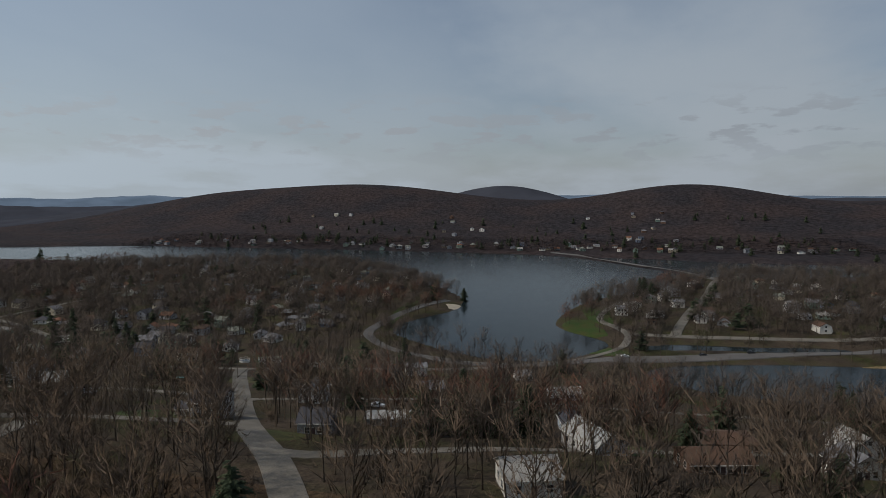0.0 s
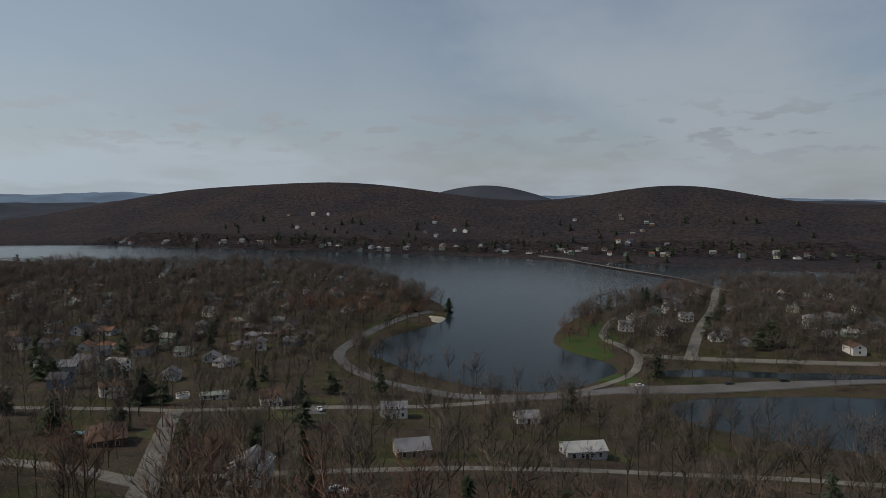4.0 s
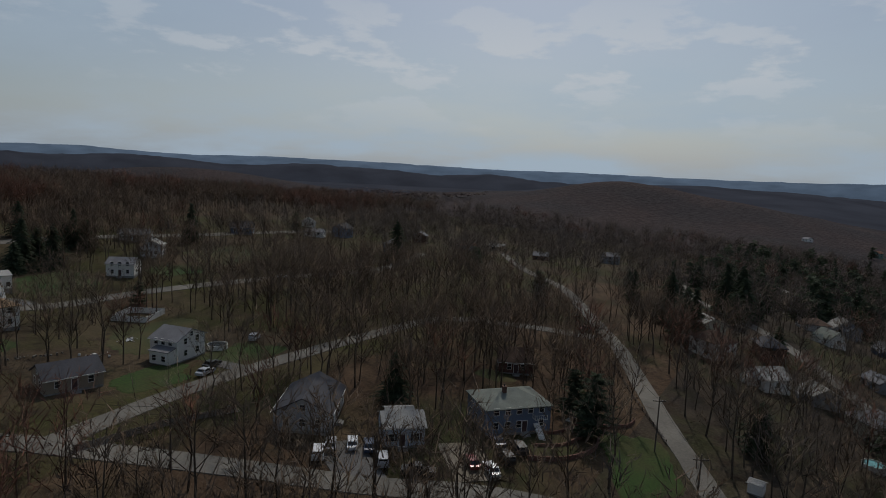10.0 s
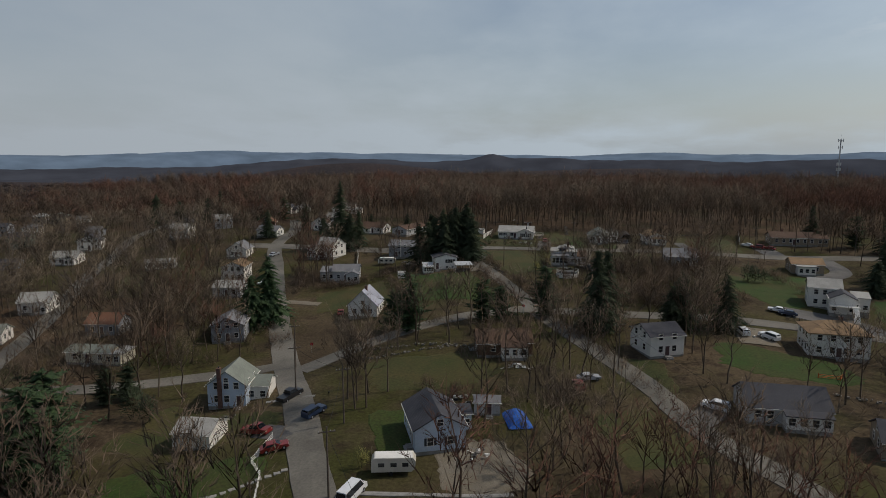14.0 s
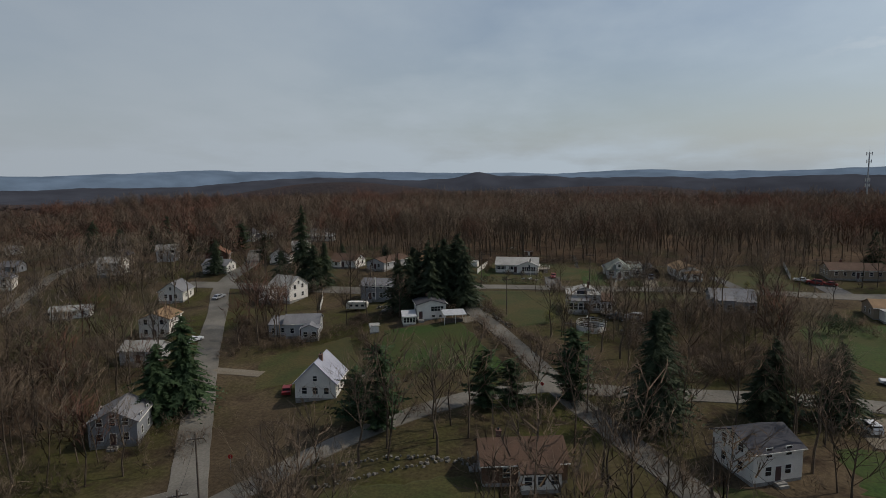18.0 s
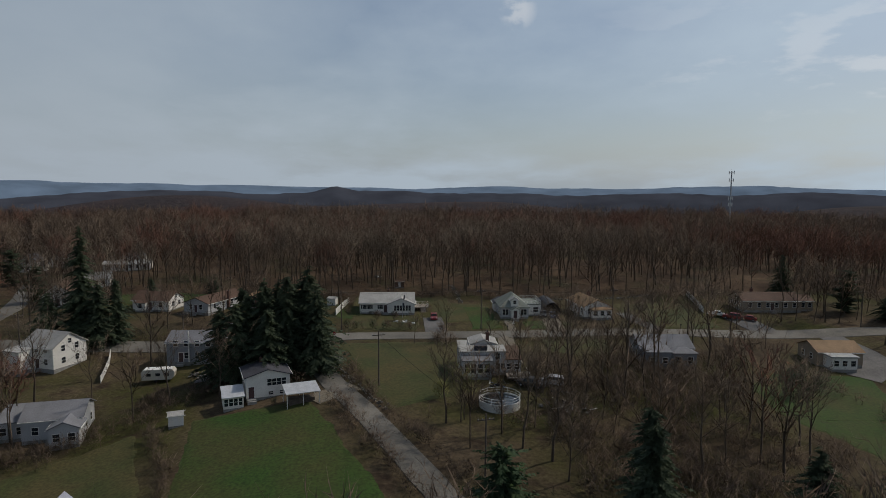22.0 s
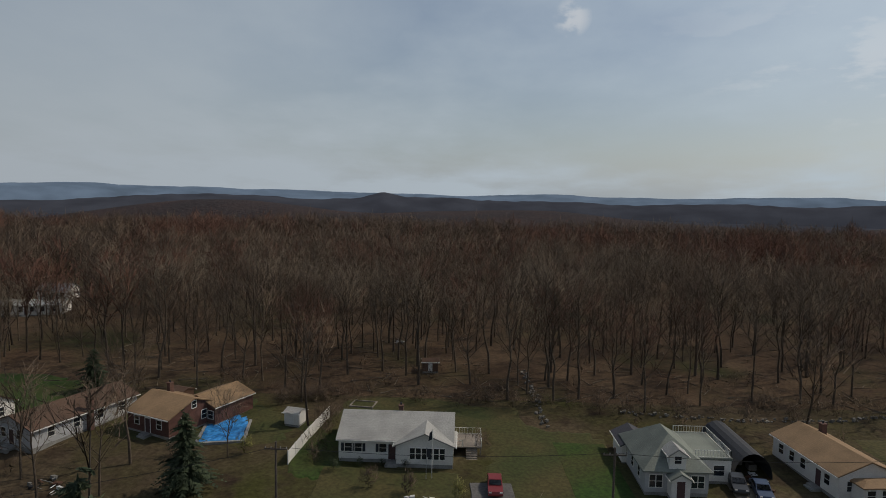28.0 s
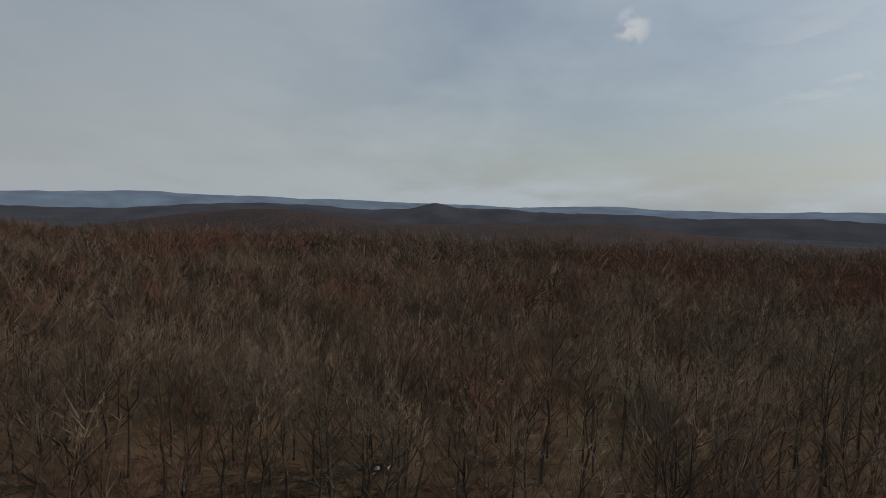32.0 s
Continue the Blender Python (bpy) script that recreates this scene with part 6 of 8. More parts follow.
# the trees that stand out, one by one: evergreens
for x, y, tag, k, s, mat in ((-15, -51, "con", 0, 1.2, M_NEEDLE), (-20, -49, "con", 2, 1.0, M_NEEDLE), (-10, -53, "con", 2, 1.1, M_NEEDLE), (-24, -51, "con", 0, .95, M_NEEDLE), (-6.5, -50, "con", 0, 1.28, M_NEEDLE), (-16, -45, "con", 2, .95, M_NEEDLE), (-20, -54, "con", 1, 1.2, M_NEEDLE), (-13, -57, "con", 1, 1.1, M_NEEDLE), (-4, -54, "con", 0, 1.05, M_NEEDLE), (-10, -47, "con", 1, 1.3, M_NEEDLE), (-12.5, -50, "con", 0, 1.15, M_NEEDLE), (-18, -51.5, "con", 2, .95, M_NEEDLE),
                             (-65, -24, "con", 3, 1.0, M_NEEDLE), (-57, -24, "con", 2, .85, M_NEEDLE), (-60, -27, "con", 0, .95, M_NEEDLE), (-71, -28, "con", 1, 1.0, M_NEEDLE), (40, -114, "con", 2, 1.0, M_NEEDLE), (37.4, -122, "con", 2, 1.1, M_NEEDLE), (58, -115, "con", 0, .85, M_NEEDLE), (68, -115, "con", 0, .85, M_NEEDLE), (55.5, -117, "con", 1, .8, M_NEEDLE),
                             (-8, -127, "pine", 0, 1.05, M_PINE), (-13, -124, "pine", 1, .9, M_PINE), (9.2, -118.5, "pine", 0, .8, M_PINE), (13.7, -116.5, "pine", 1, .8, M_PINE), (24.6, -112.6, "pine", 0, .95, M_PINE), (-51, -117, "con", 0, 1.2, M_PINE), (-54, -121, "con", 1, 1.1, M_PINE),
                             (-50, -194, "pine", 0, 1.25, M_PINE), (-55, -198, "pine", 1, 1.1, M_PINE), (-46, -199, "pine", 1, 1.0, M_PINE), (-57, -167, "pine", 1, .7, M_NEEDLE), (-60, -170, "pine", 0, .55, M_NEEDLE), (-16.6, -14, "con", 0, .62, M_NEEDLE), (-47, 18, "con", 1, .55, M_NEEDLE),
                             (-62, 8, "con", 1, .6, M_NEEDLE), (-105, -12, "con", 0, .8, M_NEEDLE), (-97, 12, "pine", 0, .8, M_NEEDLE), (-160, 40, "con", 2, 1.0, M_NEEDLE), (-170, 44, "con", 0, .9, M_NEEDLE), (-184, 38, "con", 1, 1.0, M_NEEDLE), (-150, 44, "con", 1, .9, M_NEEDLE), (-136, 40, "con", 0, .9, M_NEEDLE), (-200, 40, "con", 0, 1.1, M_NEEDLE), (-124, 44, "pine", 0, .9, M_NEEDLE),
                             (149, -395, "con", 1, .75, M_NEEDLE), (161, -383, "con", 0, .8, M_NEEDLE), (166, -318, "con", 2, .95, M_NEEDLE), (171, -322, "pine", 0, 1.1, M_NEEDLE), (161, -311, "con", 1, 1.1, M_NEEDLE), (180, -310, "con", 0, 1.0, M_NEEDLE), (66, -352, "con", 2, .85, M_NEEDLE), (24, -318, "con", 2, .9, M_NEEDLE), (18, -322, "con", 0, .9, M_NEEDLE), (10, -328, "con", 1, 1.0, M_NEEDLE), (32, -312, "con", 1, .9, M_NEEDLE), (-26, -316, "con", 1, .8, M_NEEDLE),
                             (-85, -395, "con", 0, 1.0, M_NEEDLE), (-110, -392, "con", 2, .9, M_NEEDLE), (215, -262, "con", 2, 1.0, M_NEEDLE), (225, -258, "con", 1, 1.2, M_NEEDLE), (240, -250, "con", 0, 1.1, M_NEEDLE), (112, -727, "con", 1, .9, M_NEEDLE), (-42, -748, "con", 2, 1.1, M_NEEDLE), (-46, -756, "con", 0, 1.2, M_NEEDLE), (-52, -750, "con", 1, 1.2, M_NEEDLE),
                             (120, -70, "con", 1, .8, M_NEEDLE), (128, -58, "con", 2, .9, M_NEEDLE), (136, -62, "con", 0, .9, M_NEEDLE), (160, -40, "con", 1, .9, M_NEEDLE), (205, -45, "con", 2, 1.0, M_NEEDLE), (262, -120, "con", 0, 1.2, M_NEEDLE), (150, -285, "con", 1, .8, M_NEEDLE), (131, -50, "con", 0, .9, M_NEEDLE), (135, -53, "con", 1, .9, M_NEEDLE), (129, 10, "con", 2, .8, M_NEEDLE), (140, -4, "pine", 0, .9, M_NEEDLE), (148, -12, "con", 0, .9, M_NEEDLE), (160, -22, "con", 1, .9, M_NEEDLE), (156, -38, "con", 2, .9, M_NEEDLE), (278, -263, "con", 2, 1.1, M_NEEDLE), (285, -268, "con", 0, 1.2, M_NEEDLE), (272, -270, "con", 1, 1.2, M_NEEDLE), (132, -258, "pine", 0, .9, M_NEEDLE), (139, -252, "pine", 1, .9, M_NEEDLE)):
    kind = "pine" if tag == "pine" else "spruce"
    note(x, y, 2.5 * s)
    plant(tag, k, x, y, s, mat, "dark green %s tree with dense drooping branches" % kind if mat is M_NEEDLE else "green %s tree with open branches" % kind, rpy, kind + "_tree", group="evergreens")
for x, y in ((205, -55), (260, -210), (225, -480), (-150, -905), (175, -620), (22.8, -78)):
    plant("hi", 4, x, y, .6, M_WILLOW, "yellow-green willow just coming into leaf", rpy, "willow_tree")

# bare trees in the nearest woods and gardens, each its own
woods_near = spots(190, lambda x, y: (y > 17 + 3 * np.sin(x / 9)), rng, -40, 82, 14, 100, 2.0) + spots(60, lambda x, y: (y > 17 + 3 * np.sin(x / 9)) & ((x < -40) | (x > 82)), rng, -80, 125, 14, 90, 2.2)
gardens = spots(75, lambda x, y: (x < 40) | (x > 84) | (y < -104) | (y > -45) | (noise_at(x, y) > .1), rng, -75, 120, -205, 10, 2.6)
garden_mid = spots(80, lambda x, y: y < 1e9, rng, 40, 200, -330, -130, 2.2)
front = [p for p in woods_near if p[1] < 38 and -35 < p[0] < 80]
deep = [p for p in woods_near if p not in front]
for n, (x, y) in enumerate(front):
    plant("hi", n % 6, x, y, rpy.uniform(.8, 1.12), rpy.choice((M_TWIG, M_PALE, M_PALE, M_RED)), "tall bare grey-brown tree at the edge of the woods", rpy, group="woodland trees")
for n, (x, y) in enumerate(gardens + garden_mid):
    plant("hi", n % 6, x, y, rpy.uniform(.6, 1.05), rpy.choice((M_TWIG, M_PALE, M_PALE)), "leafless garden tree with pale branching crown", rpy, group="garden trees")
plant("shrub", 0, 85.5, -66, 1.9, M_NEEDLE, "broad dark evergreen bush on the lawn", rpy, "evergreen_bush", "bush", "shrubs")
plant("shrub", 1, 88, -65, 1.7, M_NEEDLE, "broad dark evergreen bush on the lawn", rpy, "evergreen_bush", "bush", "shrubs")
for x, y, s in ((5, -12, .9), (10, -13, .9), (16, -14, .8), (60, -30, 1), (22, -30, 1.3), (-22, -5, .9), (-13, -4, .9), (-45, -12, 1), (52, -40, 1.2), (30, -60, 1.2), (23, -62, 1.3), (20, -68, 1.2), (-20, -30, 1), (85, -24, .8), (80, -20, .8), (1, -190, 1)):
    plant("shrub", rpy.randrange(2), x, y, s, rpy.choice((M_TWIG, M_WILLOW, M_PALE)), "low bare shrub with many thin stems", rpy, "shrub", "shrub", "shrubs")


def forest(name, sets, places, wood_mat, spray_mat, label, low, high, rnd, with_wood=True):
    """Woods as one mass of trunks and one of crowns."""
    xs, ys = np.array(places).T
    zs = ground_z(xs, ys)
    pick, s, a = rnd.integers(0, len(sets), len(xs)), rnd.uniform(low, high, len(xs)), rnd.uniform(0, 6.28, len(xs))
    masses, ways = [[], []], []
    for k, pair in enumerate(sets):
        m = pick == k
        if not m.any():
            continue
        c, q = np.cos(a[m])[:, None], np.sin(a[m])[:, None]
        for which, (v, t) in enumerate(pair):
            sc = s[m][:, None]
            wv = np.stack([(v[None, :, 0] * c - v[None, :, 1] * q) * sc + xs[m][:, None], (v[None, :, 0] * q + v[None, :, 1] * c) * sc + ys[m][:, None], v[None, :, 2] * sc + zs[m][:, None]], -1)
            tt = t[None] + (np.arange(m.sum()) * len(v))[:, None, None]
            masses[which].append((wv.reshape(-1, 3), tt.reshape(-1, 3)))
            if which:
                o = outward(v)
                ways.append(np.stack([o[None, :, 0] * c - o[None, :, 1] * q, o[None, :, 0] * q + o[None, :, 1] * c, np.repeat(o[None, :, 2], m.sum(), 0)], -1).reshape(-1, 3))
    ob = new(name, array_mesh(name, *join(masses[1]), spray_mat, np.concatenate(ways)))
    tagged(ob, label, "woods", kind="stuff")
    if with_wood:
        trunks = part("trunks", array_mesh("trunks", *join(masses[0]), wood_mat), None, ob)
        trunks["kind"] = "stuff"
    return ob


def splitting(places, cut=.12):
    """Parts the places into patches that redden with buds and those that stay brown."""
    m = [noise.noise(Vector((x / 70, y / 70, .3))) + rpy.uniform(-.16, .16) > cut for x, y in places]
    return [p for p, k in zip(places, m) if k], [p for p, k in zip(places, m) if not k]


# woods beyond the last houses
forest("woods", HI, deep[0::2], M_BARK, M_PALE, "tall bare trees with pale branching crowns", .8, 1.12, rng)
forest("woods", HI, deep[1::2], M_BARK, M_TWIG, "tall bare trees with brown branching crowns", .8, 1.12, rng)
edge = lambda x, y: y > 19 + 3 * np.sin(x / 9)
near_woods = spots(760, lambda x, y: edge(x, y) & ((y > 88) | (np.abs(x - 21) > 62) | (noise_at(x, y) > .34)), rng, -150, 220, 15, 190, 1.6)
red, brown = splitting(near_woods)
forest("woods", MID, red, M_BARK, M_RED, "bare woods with a reddish haze of buds", .85, 1.2, rng)
forest("woods", MID, brown, M_BARK, M_TWIG, "bare brown woods on the plateau", .85, 1.2, rng)
deep_woods = spots(3600, lambda x, y: edge(x, y) & ((y > 120) | (x < -110) | (x > 160)), rng, -420, 560, 15, 460, 1.2)
red, brown = splitting(deep_woods)
forest("woods", MID2, red, M_BARK, M_RED, "deeper bare woods with a reddish haze of buds", .9, 1.25, rng)
forest("woods", MID2, brown, M_BARK, M_TWIG, "deeper bare brown woods on the plateau", .9, 1.25, rng)
# trees through the streets and down the slope
streets = spots(960, lambda x, y: ((noise_at(x, y) > -.12) | (y < -120) | (x > 130)) & ((x < 38) | (x > 120) | (y < -104) | (noise_at(x, y) > .27)), rng, -110, 230, -335, 12, 1.7)
thicket = spots(9, lambda x, y: y < 1e9, rng, 42, 80, -104, -52, 2.0) + spots(9, lambda x, y: y < 1e9, rng, -58, -30, -86, -66, 1.0) + spots(6, lambda x, y: y < 1e9, rng, 108, 134, -14, 12, 1.4)
streets += thicket + spots(90, lambda x, y: y < 1e9, rng, 56, 210, -265, -135, 1.4)
red, brown = splitting(streets, .38)
forest("street_trees", MID, red, M_BARK, M_RED, "reddish bare trees between the houses", .7, 1.1, rng)
forest("street_trees", MID, brown, M_BARK, M_TWIG, "grey-brown bare trees between the houses", .7, 1.15, rng)
west = spots(310, lambda x, y: y < 1e9, rng, -215, -60, -165, 60, 1.8)
forest("street_trees", MID, west, M_BARK, M_PALE, "pale bare trees along the west lane", .6, 1.0, rng)
slope = spots(4300, lambda x, y: ((y < -270) | (x > 170) | (x < -95)), rng, -400, 640, -545, 18, 1.0)
topping = spots(300, lambda x, y: y < 1e9, rng, -130, 290, -545, -262, 1.2)
close = topping + [p for p in slope if -90 < p[0] < 260 and p[1] > -545][::2]
slope = [p for p in slope if not (-90 < p[0] < 260 and p[1] > -545)]
forest("slope_woods", MID, close, M_BARK, M_GREY, "bare brown trees at the top of the slope", .6, 1.05, rng)
red, brown = splitting(slope, .45)
forest("slope_woods", MID2, red, M_BARK, M_RED, "reddish bare trees down the slope to the lake", .65, 1.05, rng)
forest("slope_woods", MID2, brown, M_BARK, M_GREY, "grey-brown bare trees down the slope to the lake", .65, 1.05, rng)
lakeside = spots(4700, lambda x, y: y < 1e9, rng, -380, 640, -960, -545, 1.0, 4)
red, brown = splitting(lakeside, .50)
forest("lakeside_trees", MID2, red, M_BARK, M_RED, "reddish bare trees round the lakeside houses", .7, 1.2, rng)
forest("lakeside_trees", MID2, brown, M_BARK, M_GREY, "grey-brown bare trees round the lakeside houses", .7, 1.2, rng)
# far woods
far_land = spots(9000, lambda x, y: ((y > 420) | (x > 520) | (x < -380)) & (y > -1000) & ((x < 560) | (y > 150) | (y < -450)) & (x ** 2 + (y + 250) ** 2 < 1000 ** 2), rng, -1000, 1000, -1000, 760, 1.0, take=False)
shoreline = spots(3000, lambda x, y: (ground_z(x, y) > -61), rng, -450, 950, -1440, -1245, 1.0, take=False)
forest("hill_woods", FAR, shoreline, M_BARK, M_FAR, "bare woods along the far shore", .5, 1.0, rng, False)
red, brown = splitting(far_land, .2)
forest("far_woods", FAR, red, M_BARK, M_GREY, "distant grey-brown bare woods", .8, 1.25, rng, False)
forest("far_woods", FAR, brown, M_BARK, M_FAR, "distant brown bare woods", .8, 1.25, rng, False)
dark = spots(170, lambda x, y: y < 1e9, rng, -420, 800, -1600, -340, 2, take=False) + spots(300, lambda x, y: y < 1e9, rng, 300, 600, -350, -232, 2, take=False) + spots(50, lambda x, y: y < 1e9, rng, 60, 460, -560, -330, 2) + spots(60, lambda x, y: y < 1e9, rng, -420, 900, -1420, -1255, 2, 8) + spots(70, lambda x, y: y < 1e9, rng, -330, 520, -900, -540, 2, 6, take=False)
near_dark = spots(16, lambda x, y: (x > 120) | (y < -215), rng, -90, 300, -330, 0, 3)
for n, (x, y) in enumerate(near_dark):
    plant("con" if n % 3 else "pine", n % 2, x, y, rpy.uniform(.55, 1.1), M_NEEDLE, "dark green evergreen tree between the houses", rpy, "spruce_tree" if n % 3 else "pine_tree", group="evergreens")
forest("evergreen_woods", CONLOW, dark, M_BARK, M_NEEDLE, "scattered dark evergreens among the bare trees", .6, 1.1, rng)
# brush and saplings
brush = spots(1700, lambda x, y: (noise_at(x, y) > .02) | (np.abs(y - 21) < 5), rng, -140, 240, -350, 130, .2, take=False)
brush += spots(700, lambda x, y: y < 1e9, rng, 38, 86, -104, -46, .2, take=False) + spots(1000, lambda x, y: y < 1e9, rng, 8, 115, -262, -186, .2, take=False) + spots(500, lambda x, y: y < 1e9, rng, -100, -45, -160, -60, .2, take=False)
forest("brush", BRUSH, brush, M_BARK, M_TWIG, "low bare brush and saplings", .5, 1.4, rng, False)


def hedgerow(pts, width, count, label, low=.5, high=1.15):
    """A strip of bare thicket along a boundary or a roadside."""
    line = smooth_line(pts, 1.0)
    places = [(line[k][0] + rpy.gauss(0, width / 3), line[k][1] + rpy.gauss(0, width / 3)) for k in (rpy.randrange(len(line)) for _ in range(count))]
    ob = forest("hedgerow", BRUSH, places, M_BARK, M_TWIG, label, low, high, rng, False)
    ob["category"] = "hedge"


THICKET = "strip of bare brown thicket and brambles"
for pts, w, n in (([(-52, -86), (-41, -77), (-32, -69), (-29, -64)], 5, 130), ([(-28, -76), (-22, -87), (-16, -101)], 1.6, 60), ([(-36, -62), (-29, -60.5), (-22, -58)], 3, 50), ([(1, -68), (9.4, -87), (18, -103)], 2.4, 90),
                  ([(1.4, -54), (6.4, -66), (14.4, -82), (24, -98)], 2.6, 100), ([(-70, -21), (-40, -23), (-22, -24)], 2, 70), ([(0, -22), (14, -23)], 1.6, 30), ([(-4, -6), (-3.5, 8)], 1.8, 30), ([(30, -31), (60, -31), (96, -28)], 3, 80),
                  ([(34, -60), (44, -64), (56, -62)], 4, 70), ([(24, -70), (34, -80), (52, -86)], 6, 120), ([(-60, -100), (-50, -120), (-40, -135)], 5, 90), ([(-66, -60), (-60, -75), (-58, -90)], 5, 80), ([(0, -160), (20, -165), (38, -160)], 5, 80),
                  ([(26, -112), (40, -140), (50, -165)], 3, 80), ([(-5, -122), (8, -124), (24, -122)], 4, 70), ([(-10, 17), (20, 18), (60, 17), (100, 20)], 5, 160), ([(60, -46), (70, -52), (72, -66)], 4, 60), ([(95, -50), (98, -70), (104, -90)], 4, 70),
                  ([(130, -560), (110, -548), (80, -532), (40, -521)], 5, 120)):
    hedgerow(pts, w, int(n * .7), THICKET)

# small lawns round the houses on the slope and by the lake, as one sheet of patches
rp2, pv, pf = random.Random(31), [], []
for x, y, r in [q for q in SPOTS if q[1] < -200 and q[1] > -1000]:
    if rp2.random() < .75:
        a0, d = rp2.uniform(0, 6.28), r + rp2.uniform(2, 6)
        cx, cy, rx, ry = x + d * math.cos(a0), y + d * math.sin(a0), rp2.uniform(4, 9), rp2.uniform(3, 7)
        if float(shore_distance(np.array([cx]), np.array([cy]))[0]) < 12 or not all(((line - (cx, cy)) ** 2).sum(1).min() > (hw + 4) ** 2 for line, hw in BLOCKED):
            continue
        base = len(pv)
        ring = [(cx, cy)] + [(cx + rx * f * math.cos(b) * rp2.uniform(.8, 1.15), cy + ry * f * math.sin(b) * rp2.uniform(.8, 1.15)) for f in (.5, 1) for b in [2 * math.pi * k / 14 for k in range(14)]]
        zs = ground_z(np.array([q[0] for q in ring]), np.array([q[1] for q in ring])) + np.array([.18] * 15 + [-.1] * 14)
        pv += [(q[0], q[1], z) for q, z in zip(ring, zs)]
        pf += [(base, base + 1 + k, base + 1 + (k + 1) % 14) for k in range(14)]
        for k in range(14):
            k2 = (k + 1) % 14
            pf += [(base + 1 + k, base + 15 + k, base + 15 + k2), (base + 1 + k, base + 15 + k2, base + 1 + k2)]
tagged(new("garden_lawns", array_mesh("garden_lawns", np.array(pv), np.array(pf), M_DRYLAWN)), "small green lawns round the houses on the slope", "lawn", kind="stuff")


# ---- vehicles, poles, fences, pools ----
def car_meshes(kind):
    """Body, glass and wheels of a saloon, an estate or a pick-up; it points along +y."""
    L, W, H = {"sedan": (4.6, 1.78, 1.42), "suv": (4.7, 1.88, 1.75), "pickup": (5.5, 1.95, 1.8), "van": (5.2, 1.98, 2.1)}[kind]
    side = {"sedan": [(-L / 2, .45), (-L / 2, .85), (-L / 2 + .5, .95), (-L / 2 + 1.1, H), (L / 2 - 2.1, H), (L / 2 - 1.3, .93), (L / 2 - .15, .80), (L / 2, .5)],
            "suv": [(-L / 2, .5), (-L / 2, 1.1), (-L / 2 + .25, H), (L / 2 - 2.0, H), (L / 2 - 1.25, 1.08), (L / 2 - .1, .98), (L / 2, .55)],
            "pickup": [(-L / 2, .55), (-L / 2, 1.08), (-L / 2 + 2.0, 1.08), (-L / 2 + 2.15, H), (L / 2 - 1.9, H), (L / 2 - 1.3, 1.12), (L / 2 - .1, 1.02), (L / 2, .6)],
            "van": [(-L / 2, .5), (-L / 2, 1.2), (-L / 2 + .1, H), (L / 2 - 1.3, H), (L / 2 - .7, 1.25), (L / 2 - .05, 1.05), (L / 2, .55)]}[kind]
    g = Geo()
    n = len(side)
    prof = [(s, y, z) for s in (-1, 1) for y, z in [(-L / 2, .32), *side, (L / 2, .32)]]
    n += 2
    inset = lambda z: W / 2 - (max(0, z - .95) * .22)
    g.v = [(s * inset(z), y, z) for s, y, z in prof]
    g.f = [tuple(range(n)), tuple(range(2 * n - 1, n - 1, -1))] + [(i, n + i, n + (i + 1) % n, (i + 1) % n) for i in range(n)]
    b = g.mesh("body", M_CAR["white"])
    gl = Geo()
    cab = [(y, z) for y, z in side if z > 1.05]
    y0, y1, top = min(y for y, z in cab if z == H), max(y for y, z in cab if z == H), H
    low = .98 if kind == "sedan" else 1.14
    for s in (-1, 1):
        a = [(s * (inset(z) + .012), y, z) for y, z in ((y0 - .3, low + .02), (y1 + .45, low + .02), (y1 - .05, top - .1), (y0 + .08, top - .1))]
        gl.add(a, [(0, 1, 2, 3) if s > 0 else (3, 2, 1, 0)])
    slope = ((y1 + .08, top - .07), (y1 + .72, low + .03))
    gl.add([(s * (inset(z) - .12), y + .03, z + .03) for y, z in slope for s in (-1, 1)], [(0, 1, 3, 2), (2, 3, 1, 0)])
    if kind != "pickup":
        rs = ((y0 - .06, top - .09), (y0 - (.55 if kind == "sedan" else .12), low + .04))
        gl.add([(s * (inset(z) - .12), y - .03, z + .02) for y, z in rs for s in (-1, 1)], [(0, 1, 3, 2), (2, 3, 1, 0)])
    tyre = Geo().tube((-.11, 0, 0), (.11, 0, 0), .33, .33, 14).mesh("tyre", M_TYRE)
    rim = Geo().tube((-.12, 0, 0), (.12, 0, 0), .19, .19, 8).mesh("rim", M_STEEL)
    lamp = Geo().box(-.16, -.03, -.07, .16, .03, .07).mesh("headlight", M_TRIM)
    return b, gl.mesh("glass", M_GLASS), tyre, rim, lamp, (L, W)


CAR_SETS = {k: car_meshes(k) for k in ("sedan", "suv", "pickup", "van")}


def car(kind, colour, x, y, turn, where):
    b, gl, tyre, rim, lamp, (L, W) = CAR_SETS[kind]
    z = gz(x, y) + .16
    e = 1.2
    a = radians(turn)
    fx, fy = -math.sin(a), math.cos(a)
    slope = math.degrees(math.atan2(gz(x + fx * e, y + fy * e) - gz(x - fx * e, y - fy * e), 2 * e))
    ob = thing("car" if kind != "pickup" else "pickup_truck", pose(x, y, z, slope, 0, turn), "%s %s parked %s" % (colour, {"sedan": "saloon car", "suv": "estate car", "pickup": "pick-up truck", "van": "van"}[kind], where), "car" if kind != "pickup" else "truck", "parked vehicles")
    bb = part("body", b, None, ob)
    bb.material_slots[0].link = "OBJECT"
    bb.material_slots[0].material = M_CAR[colour]
    part("glass", gl, None, ob)
    for sx in (-1, 1):
        for sy in (-1, 1):
            w = part("wheel", tyre, None, ob, at=pose(sx * (W / 2 - .1), sy * L * .31, .33))
            part("rim", rim, None, w)
        part("headlight", lamp, None, ob, at=pose(sx * W * .36, L / 2 - .06, .72))


